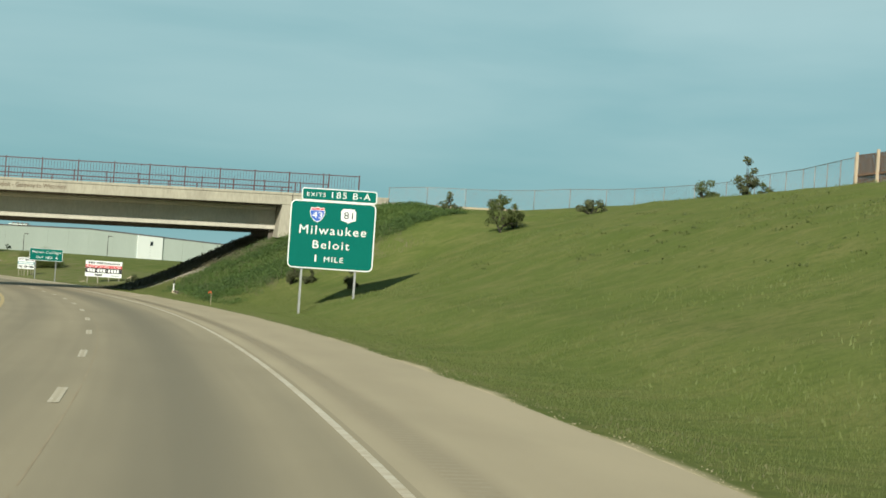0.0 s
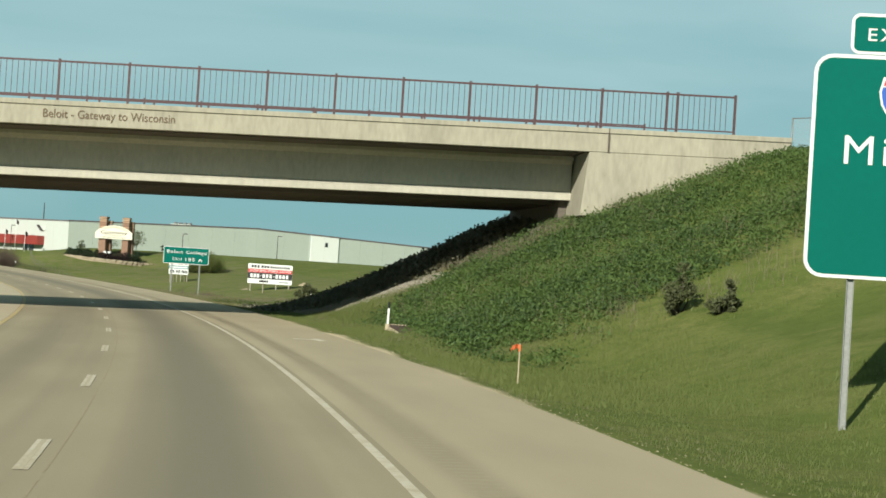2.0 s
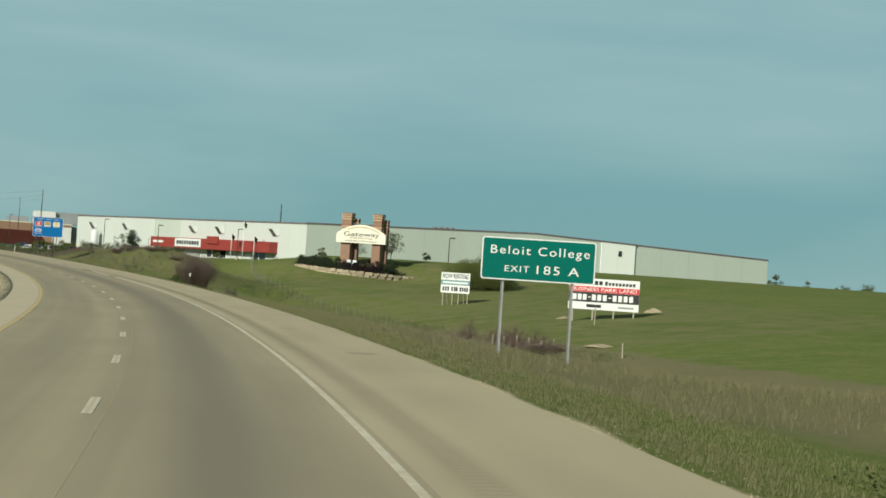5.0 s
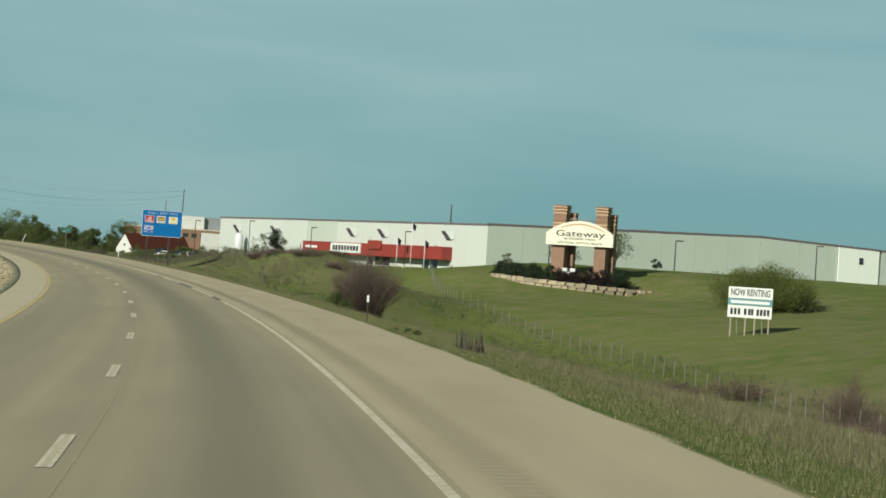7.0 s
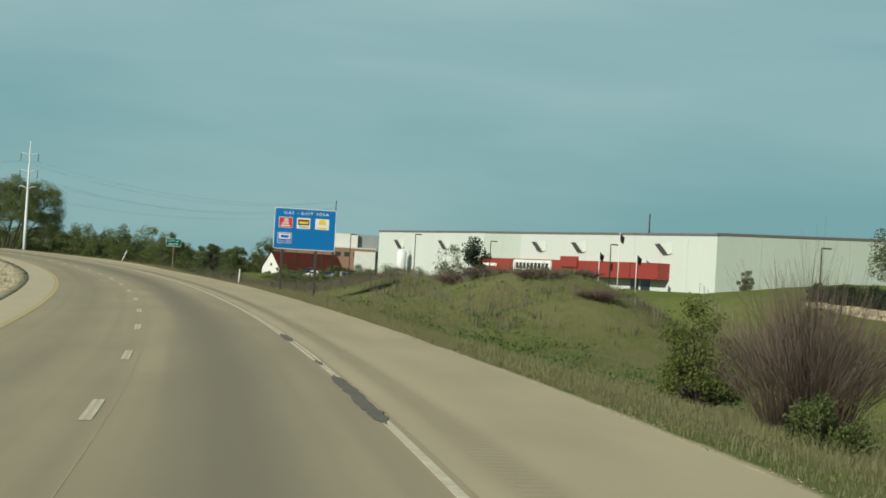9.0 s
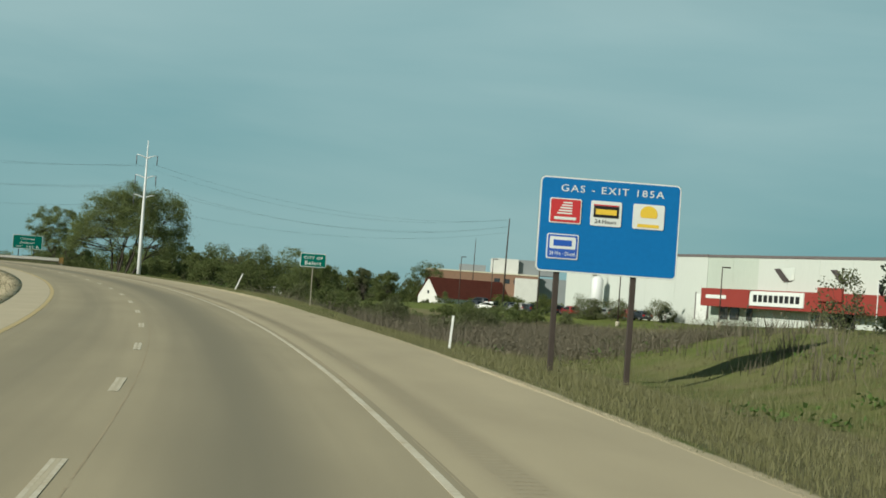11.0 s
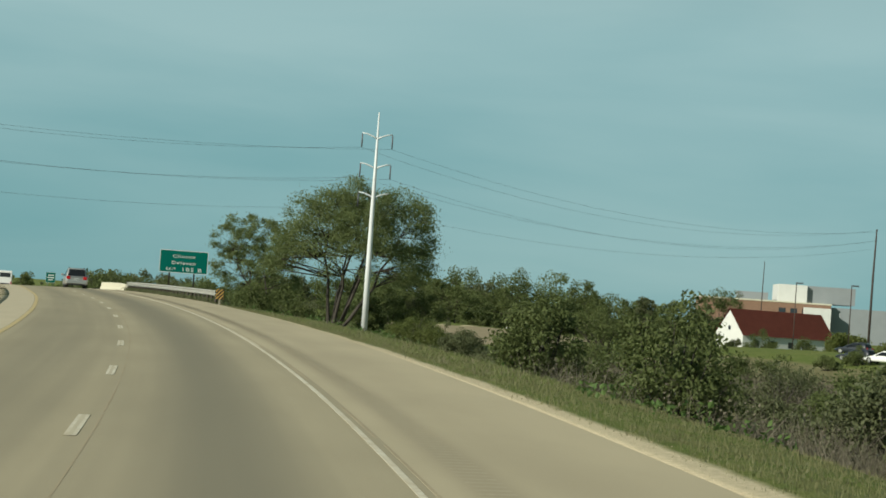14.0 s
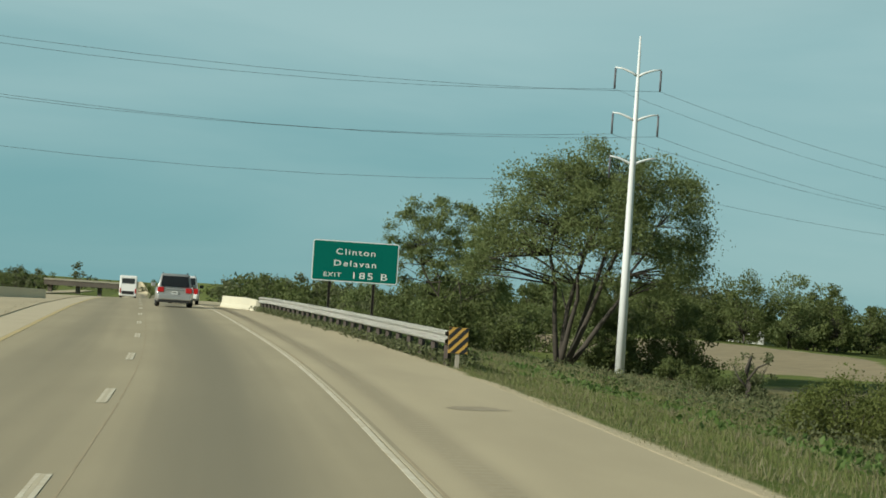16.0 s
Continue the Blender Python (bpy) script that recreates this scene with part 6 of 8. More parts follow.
def parapets():
    """Concrete parapets of the bridge that carries the road over the creek."""
    def run(name, pts, label):
        top = thing(name, on_road(*pts[0]), 0, label, "barrier")
        inv = top.matrix_world.inverted()
        bm = bmesh.new()
        prof = [(-0.20, -0.1), (-0.20, 0.08), (-0.12, 0.25), (-0.08, 0.66), (0.10, 0.66), (0.14, -0.1)]
        rows = [[bm.verts.new(inv @ Vector(on_road(s, l + p, h * k))) for p, h in prof] for s, l, k in [(a, b, c) for (a, b), c in zip(pts, [0.86] + [1.0] * (len(pts) - 1))]]
        for a, b in zip(rows, rows[1:]):
            for k in range(len(prof)):
                j = (k + 1) % len(prof)
                bm.faces.new((a[k], a[j], b[j], b[k]))
        bm.faces.new(rows[0])
        bm.faces.new(list(reversed(rows[-1])))
        bmesh.ops.recalc_face_normals(bm, faces=bm.faces)
        part("wall", bm, M_CREAMCONC, top)
    run("bridge_parapet", [(645.4, 4.42), (650, 4.0), (656, 3.6), (661, 3.35)], "cream concrete bridge parapet where the guardrail ends")
    run("median_barrier", [(661, -7.3), (659, -10.5), (657, -15.0), (655, -22.0)], "grey concrete barrier across the median")


def steel_pole():
    base = on_land(-207.88, 640.04)
    z1 = 24.3 - base[2]
    top = thing("transmission_pole", base, math.degrees(math.atan2(0.49, 0.87)), "tall white steel transmission pole with curved arms", "power pole")
    part("shaft", tube(bmesh.new(), [(0, 0, -0.4), (0, 0, 9), (0, 0, 17), (0, 0, z1)], [0.36, 0.29, 0.2, 0.07], 14), M_WHITEPOLE, top)
    hang = []
    for level, root in enumerate((21.35 - base[2], 18.05 - base[2], 14.85 - base[2])):
        for sgn in (-1, 1):
            arm = part("arm", tube(bmesh.new(), [(0, 0, root), (sgn * 0.5, 0, root + 0.28), (sgn * 1.1, 0, root + 0.5), (sgn * 1.68, 0, root + 0.58)], [0.10, 0.085, 0.07, 0.05], 8), M_WHITEPOLE, top)
            if root > 15.5 - base[2] + 0.2 or sgn < 0:
                x = sgn * 1.66
                part("insulator", tube(bmesh.new(), [(x, 0, root + 0.5), (x, 0, root - 1.0)], 0.075, 8), M_INSULATOR, top)
                hang.append((top.matrix_world @ Vector((x, 0, root - 1.02)), level, sgn))
    # conductors: across the highway and away over the fields; height of the far end and sag by arm
    west = {(0, 1): (38.8, 9.76), (0, -1): (48.35, 13.17), (1, -1): (47.18, 13.63), (1, 1): (46.0, 13.3), (2, -1): (42.89, 12.79)}
    east = {(0, 1): (18.9, 3.2), (0, -1): (18.9, 3.8), (1, 1): (17.6, 3.8), (1, -1): (17.4, 3.5), (2, -1): (16.2, 3.0)}
    axis = (top.matrix_world.to_3x3() @ Vector((1.66, 0, 0)))
    for p, level, sgn in hang:
        for ends, at, spread in ((west, (-292.11, 461.86), 1.0), (east, (-171.9, 731.7), 0.3)):
            zq, sag = ends[(level, sgn)]
            q = Vector((*at, zq)) + axis * sgn * spread
            pts = [p.lerp(q, k / 24) - Vector((0, 0, 4 * sag * (k / 24) * (1 - k / 24))) for k in range(25)]
            w = part("power_line", tube(bmesh.new(), pts, 0.011, 4), M_WIRE)
            tagged(w, "thin power line strung from the steel pole", "power line", "power lines")
    for x, y, zt, lab in ((-171.9, 731.7, 19.2, "tall dark wooden utility pole by the car park"), (-262, 1010, 24.0, "thin distant mast over the woods")):
        b = on_land(x, y)
        m = thing("utility_pole", b, 0, lab, "utility pole")
        part("shaft", tube(bmesh.new(), [(0, 0, -0.3), (0.1, 0, (zt - b[2]) * 0.6), (0.25, 0, zt - b[2])], [0.2, 0.16, 0.1], 8), M_STEEL_DARK, m)


def street_light(x, y, zt, turn=0.0):
    b = on_land(x, y)
    h = zt - b[2]
    top = thing("light_pole", b, turn, "dark steel car park light pole with one flat lamp", "light pole", "car park lights")
    part("base", tube(bmesh.new(), [(0, 0, -0.2), (0, 0, 0.7)], 0.3, 12), M_CONCRETE, top)
    part("shaft", tube(bmesh.new(), [(0, 0, 0.705), (0, 0, h)], [0.1, 0.075], 8), M_STEEL_DARK, top)
    part("lamp", boxed((0.08, -0.2, h - 0.16), (1.1, 0.2, h + 0.02), 0.02), M_STEEL_DARK, top)


def flagpole(x, y, zt, mat, label):
    b = on_land(x, y)
    h = zt - b[2]
    top = thing("flagpole", b, 0, label, "flagpole", "flagpoles")
    part("pole", tube(bmesh.new(), [(0, 0, -0.2), (0, 0, h)], [0.09, 0.05], 8), M_WHITEPOLE, top)
    bm = bmesh.new()
    n = 7
    rows = [[bm.verts.new((0.06 + 0.7 * i / n * (1 - 0.25 * j), 0.12 * math.sin(i * 1.3 + j), h - 0.15 - 1.1 * j - 0.6 * i / n)) for j in (0, 1)] for i in range(n + 1)]
    for a, c in zip(rows, rows[1:]):
        bm.faces.new((a[0], c[0], c[1], a[1]))
    bmesh.ops.solidify(bm, geom=list(bm.faces), thickness=0.012)
    part("flag", bm, mat, top)


def delineator(at, label, height=1.0, lean=0.0, band=True, turn=0.0):
    top = thing("delineator_post", at, turn, label, "delineator", "delineators")
    wide = 0.04 if lean > 0.2 else 0.034
    bm = boxed((-wide, -0.012, -0.2), (wide, 0.012, height), 0.006)
    for v in bm.verts:
        v.co.x += lean * v.co.z
    slim = "steel" in label
    if slim:
        bm.free()
        bm = boxed((-0.02, -0.012, -0.2), (0.02, 0.012, height - 0.01 if band else height - 0.33), 0.004)
        head = boxed((-0.036, -0.03 if band else -0.016, height - 0.325), (0.036, -0.0125 if band else 0.016, height - 0.10 if band else height), 0.006)
        for v in list(bm.verts) + list(head.verts):
            v.co.x += lean * v.co.z
        part("reflector", head, M_WHITEPLASTIC, top, "white reflector head")
    part("post", bm, M_STEEL_DARK if slim else M_WHITEPLASTIC, top)
    if band and not slim:
        bm = boxed((-0.038, -0.018, height - 0.2), (0.038, 0.018, height + 0.02), 0.004)
        for v in bm.verts:
            v.co.x += lean * v.co.z
        part("cap", bm, M_BLACK, top, "black cap")


def gateway():
    base = (-40.15, 440.1, 2.9)
    top = thing("monument_sign", base, -15.0, "brick monument sign with an arched cream board", "monument sign")
    z = 9.62 - base[2]
    for cx, w in ((-2.55, 1.45), (2.25, 1.3)):
        col = part("column", boxed((cx - w / 2, -0.6, -3.2), (cx + w / 2, 0.7, z - 0.62), 0.02), M_BRICK, top, "tan-brown brick column")
        for k, (zz, hh, ex) in enumerate(((z - 0.6, 0.16, 0.08), (z - 0.42, 0.12, 0.02), (z - 0.28, 0.12, 0.1), (z - 0.14, 0.14, 0.04), (z - 2.05, 0.12, 0.05), (z - 1.72, 0.12, 0.05), (z - 0.95, 0.12, 0.05), (z - 1.25, 0.10, 0.03), (z - 2.4, 0.12, 0.05))):
            part("brick_course", boxed((cx - w / 2 - ex, -0.6 - ex, zz), (cx + w / 2 + ex, 0.7 + ex, zz + hh), 0.01), M_TAN if k % 2 == 0 else M_BRICK, col)
    n = 20
    arc = [(-3.85 + 7.7 * i / n, 3.62 + 1.42 * math.sin(math.pi * i / n) ** 0.8) for i in range(n + 1)]
    board = part("board", extruded([(-3.85, 2.35), (3.85, 2.35)] + list(reversed(arc)), 0.5), M_CREAM, top, "arched cream board")
    board.location = (0, -1.12, 0)
    arc2 = [(x * 0.93, 2.35 + (zz - 2.35) * 0.90) for x, zz in arc]
    arc3 = [(x * 0.93, 2.35 + (zz - 2.35) * 0.84) for x, zz in arc]
    part("arch_band", extruded(arc2[4:-2] + list(reversed(arc3[4:-2])), 0.03), M_TAN, board).location = (0, -0.032, 0)
    lettering("Gateway", 0.1, 3.35, 0.62, 5.6, M_BLACK, board, -0.02, depth=0.02)
    lettering("BUSINESS PARK", 0.1, 2.98, 0.2, 3.6, M_BLACK, board, -0.02, depth=0.01)
    lettering("CERTIFIED SHOVEL READY", 0.1, 2.55, 0.2, 5.2, M_BLACK, board, -0.02, depth=0.01)
    # lattice rail between the columns
    for zz in (z - 1.5, z - 1.9):
        part("tie_rail", tube(bmesh.new(), [(-2.9, 0, zz), (2.6, 0, zz - 0.05)], 0.06, 6), M_GALV, top)
    for k in range(9):
        x0 = -1.75 + 0.38 * k
        part("tie_bar", tube(bmesh.new(), [(x0, 0, z - 1.9), (x0 + 0.19, 0, z - 1.5), (x0 + 0.38, 0, z - 1.92)], 0.035, 5), M_GALV, top)
    # slim brick pier behind each column
    for cx in (-1.55, 3.05):
        pier = part("rear_pier", boxed((cx - 0.32, 0.75, -3.2), (cx + 0.32, 1.5, z - 0.75), 0.02), M_BRICK, top, "slim brick pier behind the column")
        for k in range(3):
            part("brick_course", boxed((cx - 0.38, 0.69, z - 0.95 - 0.45 * k), (cx + 0.38, 1.56, z - 0.85 - 0.45 * k), 0.01), M_TAN, pier)
    # floodlight in front
    lamp = thing("floodlight", on_land(-41.0, 434.6), -15, "pair of white floodlights on a short post", "floodlight")
    part("post", boxed((-0.05, -0.05, -0.2), (0.05, 0.05, 1.5)), M_WHITEPOLE, lamp)
    part("crossbar", boxed((-0.5, -0.04, 1.5), (0.5, 0.04, 1.58)), M_WHITEPOLE, lamp)
    for x in (-0.45, 0.45):
        part("lamp", boxed((x - 0.3, -0.2, 1.6), (x + 0.3, 0.2, 1.95), 0.05), M_WHITEPOLE, lamp)
    # curved retaining wall of stacked limestone blocks, stepping down to one side
    wall = thing("stone_wall", (-40.6, 440.2, 0), -15, "curved dry wall of pale limestone blocks below the monument", "stone wall")
    rng = random.Random(4)
    blocks = []
    for k in range(5):
        bm = boxed((-0.5, -0.35, -0.2), (0.5, 0.35, 0.2), 0.05)
        for v in bm.verts:
            v.co += Vector((rng.uniform(-0.07, 0.07), rng.uniform(-0.05, 0.05), rng.uniform(-0.05, 0.05)))
        me = bpy.data.meshes.new("stone")
        bm.to_mesh(me)
        bm.free()
        me.materials.append(M_STONE)
        blocks.append(me)
    front = lambda x: -7.2 + 0.066 * (x + 1.2) ** 2
    crest = lambda x: 1.78 - 0.052 * (x + 9.3)
    for row in range(3):
        a = -8.0 + 0.3 * row
        while a < 8.4 - 0.4 * row:
            w = rng.uniform(0.55, 1.15)
            x = a + w / 2
            ob = new("stone", rng.choice(blocks))
            ob.parent = wall
            ob.location = (x, front(x) + 0.1 * (3 - row) * -1, crest(x) - 0.2 - 0.37 * row)
            ob.rotation_euler = (rng.uniform(-0.05, 0.05), rng.uniform(-0.06, 0.06), 0.13 * (x + 1.2) * 0.8 + rng.uniform(-0.1, 0.1))
            ob.scale = (w, 1, rng.uniform(0.85, 1.1))
            a += w + 0.02
    m = wall.matrix_world
    bm = bmesh.new()
    rows = [[bm.verts.new((x, front(x) + 0.1 + (3.0 - front(x)) * v, crest(x) - 0.1 + 0.7 * v * (1 - abs(x) / 11))) for v in (0, 0.15, 0.4, 0.7, 1.0)] for x in np.linspace(-7.8, 8.2, 15)]
    for a, b in zip(rows, rows[1:]):
        for i in range(4):
            bm.faces.new((a[i], b[i], b[i + 1], a[i + 1]))
    bed = part("planting_bed", bm, M_MULCH)
    bed.matrix_world = m
    tagged(bed, "raised bed of dark bark mulch behind the stone wall", "planting bed", kind="structure")
    for k in range(15):
        x = -7.6 + k * 0.98
        p = m @ Vector((x, front(x) + 1.5, 0))
        leaf = M_PURPLE if 7 < k < 13 else M_EVERGREEN
        zt = max(crest(x) - 0.15, on_land(p.x, p.y)[2] - 0.3)
        bush("shrub", (p.x, p.y, zt), 1.75 + 0.03 * (x + 9), 2.6, "clipped dark shrub behind the stone wall", leaf, 130 + k, 34, 130, 0.12, "shrub", "monument shrubs")
    tree("young_tree", on_land(-37.0, 452.0), 4.6, 3.6, "half-leafed young tree behind the monument", M_LEAFGREY, 151, 30, 60, 0.2, 0.08, 0.25, 0.15, 1, clump=0.22)
    tree("young_tree", on_land(-43.5, 458.0), 5.0, 4.0, "half-leafed young tree behind the monument", M_LEAFGREY, 152, 30, 70, 0.2, 0.08, 0.25, 0.15, 1, clump=0.22)
    tree("young_evergreen", on_land(-33.0, 470.0), 1.8, 1.3, "small cone-shaped evergreen on the lawn", M_EVERGREEN, 153, 12, 60, 0.16, 0.05, 0.1, 0.05, 1, clump=0.22)


def field_signs():
    bb = thing("land_sale_billboard", on_land(-6.9, 347.4), -6.0, "white, red and black land sale billboard on posts", "billboard")
    g = bb.matrix_world.translation.z
    z0, z1 = -0.8 - g, 2.15 - g
    part("panel", boxed((-3.35, 0, z0), (3.35, 0.08, z1), 0.01), M_SIGNWHITE, bb)
    h = z1 - z0
    part("red_band", boxed((-3.34, -0.012, z0 + 0.56 * h), (3.34, -0.004, z0 + 0.74 * h)), M_RED, bb)
    part("black_band", boxed((-3.34, -0.012, z0 + 0.24 * h), (3.34, -0.004, z0 + 0.556 * h)), M_BLACK, bb)
    lettering("BUSINESS PARK LAND", 0, z0 + 0.60 * h, 0.32, 6.2, M_SIGNWHITE, bb, -0.018)
    for k, x in enumerate((-2.85, -2.42, -1.95, -1.35, -0.92, -0.5, 0.05, 0.38, 0.71, 1.04, 1.37, 1.7, 2.03, 2.36, 2.69)):
        part("bar", boxed((x, -0.012, z0 + 0.80 * h), (x + (0.32 if k < 6 else 0.24), -0.004, z0 + (0.93 if k < 7 else 0.90) * h)), M_BLACK, bb)
    for x in (-2.95, -2.47, -1.99, -1.12, -0.6, -0.08, 0.86, 1.38, 1.9, 2.42):
        part("bar", boxed((x, -0.022, z0 + 0.30 * h), (x + 0.36, -0.014, z0 + 0.49 * h)), M_SIGNWHITE, bb)
    for x in (-1.5, 0.46):
        part("bar", boxed((x, -0.022, z0 + 0.385 * h), (x + 0.26, -0.014, z0 + 0.415 * h)), M_SIGNWHITE, bb)
    part("bar", boxed((-1.6, -0.012, z0 + 0.07 * h), (-0.2, -0.004, z0 + 0.17 * h)), M_BLACK, bb)
    part("bar", boxed((1.4, -0.012, z0 + 0.08 * h), (2.9, -0.004, z0 + 0.14 * h)), M_GREYPANEL, bb)
    for x in (-2.9, -1.0, 1.0, 2.9):
        part("post", boxed((x - 0.07, 0.085, -0.6), (x + 0.07, 0.22, z1 - 0.2)), M_WOODPOST, bb)
    nr = thing("renting_sign", on_land(-22.9, 379.8), -8.0, "white apartment renting sign on a timber frame", "advertising sign")
    g = nr.matrix_world.translation.z
    z0, z1 = -0.45 - g, 1.85 - g
    top_p = part("panel", boxed((-1.66, 0, z0 + 1.45), (1.66, 0.05, z1), 0.01), M_SIGNWHITE, nr)
    part("panel", boxed((-1.66, 0, z0), (1.66, 0.05, z0 + 0.92), 0.01), M_SIGNWHITE, nr)
    mid = part("panel", boxed((-1.66, 0, z0 + 0.96), (1.66, 0.05, z0 + 1.41), 0.01), M_LEAFPRINT, nr)
    lettering("NOW RENTING", 0, z0 + 1.66, 0.50, 2.95, M_BLACK, top_p, -0.008, bold=0.02)
    part("bar", boxed((-1.45, -0.012, z0 + 1.08), (1.45, -0.004, z0 + 1.28)), M_SIGNWHITE, mid)
    for x in (-1.45, -1.17, -0.89, -0.42, -0.12, 0.1, 0.52, 0.78, 1.04, 1.3):
        part("bar", boxed((x, -0.012, z0 + 0.22), (x + 0.19, -0.004, z0 + 0.70)), M_BLACK, nr)
    for x in (-1.4, -0.3, 0.4, 1.45):
        part("post", boxed((x - 0.05, 0.055, -0.5), (x + 0.05, 0.15, z1 - 0.3)), M_WOODPOST, nr)
    for x in (-1.0, 0.9):
        brace = part("brace", boxed((-0.05, -0.05, 0), (0.05, 0.05, 2.3)), M_WOODPOST, nr)
        brace.matrix_local = Matrix.Translation((x, 1.3, -0.3)) @ Matrix.Rotation(radians(32), 4, "X")


def field_fence():
    knots = ((296, 29.0), (345, 33.5), (358, 34.9), (389, 36.2), (411, 37.0), (430, 41), (446, 46))
    top = thing("wire_fence", place(296, 29.0), 0, "low wire fence on pale steel posts across the field", "fence")
    inv = top.matrix_world.inverted()
    ks, kl = [k for k, _ in knots], [l for _, l in knots]
    bm = boxed((-0.018, -0.018, -0.3), (0.018, 0.018, 1.2))
    me = bpy.data.meshes.new("post")
    bm.to_mesh(me)
    bm.free()
    me.materials.append(M_FENCEPOST)
    rng = random.Random(3)
    tips = []
    for s in np.arange(296, 446, 2.5):
        p = inv @ Vector(place(s, float(np.interp(s, ks, kl))))
        ob = new("post", me)
        ob.parent = top
        ob.location = p
        ob.rotation_euler = (rng.uniform(-0.05, 0.05), rng.uniform(-0.05, 0.05), 0)
        tips.append(p)
    for h in (0.12, 0.28, 0.44, 0.6, 0.78, 0.96, 1.14):
        part("wire", tube(bmesh.new(), [p + Vector((0, 0, h)) for p in tips], 0.004, 3), M_STEEL_DARK, top)


def old_posts():
    """Weathered posts of a broken fence, with one fallen rail, in the ditch."""
    for k, (s, l, h, lean) in enumerate(((320.5, 34.3, 1.3, 4), (318.0, 34.5, 1.25, -3), (315.7, 34.8, 1.4, 2), (312.2, 34.7, 1.35, -5), (310.9, 35.2, 1.1, 3), (309.6, 35.7, 1.2, 8), (298.2, 37.1, 1.1, -2), (332.0, 48.0, 1.6, 1))):
        top = thing("fence_post", place(s, l), 0, "weathered grey timber post of a broken fence", "fence post", "old fence posts")
        top.matrix_world = top.matrix_world @ pose(0, 0, 0, lean, lean * 0.6, 0)
        part("stake", boxed((-0.045, -0.045, -0.3), (0.045, 0.045, h), 0.01), M_WOODPOST, top)
        if k == 4:
            rail = part("rail", boxed((-1.3, -0.04, -0.05), (0.1, 0.04, 0.05), 0.01), M_WOODPOST, top, "fallen timber rail")
            rail.location = (0, -0.11, h - 0.25)
            rail.rotation_euler = (0, radians(-14), radians(12))


def spoil_heaps():
    """Low heaps of pale dug earth on the lawn."""
    rng = np.random.default_rng(61)
    for s, l, r, h in ((311.5, 40.6, 1.6, 0.16), (341.8, 48.9, 1.2, 0.2), (341.0, 58.0, 1.3, 0.5)):
        top = thing("dirt_heap", place(s, l), rng.uniform(0, 360), "low heap of pale dug earth on the grass", "dirt heap", "dirt heaps")
        bm = bmesh.new()
        centre = bm.verts.new((0, 0, h))
        rings = []
        for i, (u, z) in enumerate(((0.3, 0.85), (0.65, 0.45), (1.0, -0.4))):
            rings.append([bm.verts.new((r * u * math.cos(a) * rng.uniform(0.8, 1.2), r * u * math.sin(a) * rng.uniform(0.5, 0.8), h * z * rng.uniform(0.7, 1.2) - 0.05)) for a in np.linspace(0, 2 * math.pi, 17)[:-1]])
        for k in range(16):
            bm.faces.new((centre, rings[0][k], rings[0][(k + 1) % 16]))
            for a, b in zip(rings, rings[1:]):
                bm.faces.new((a[k], b[k], b[(k + 1) % 16], a[(k + 1) % 16]))
        part("earth", bm, M_EARTH, top)


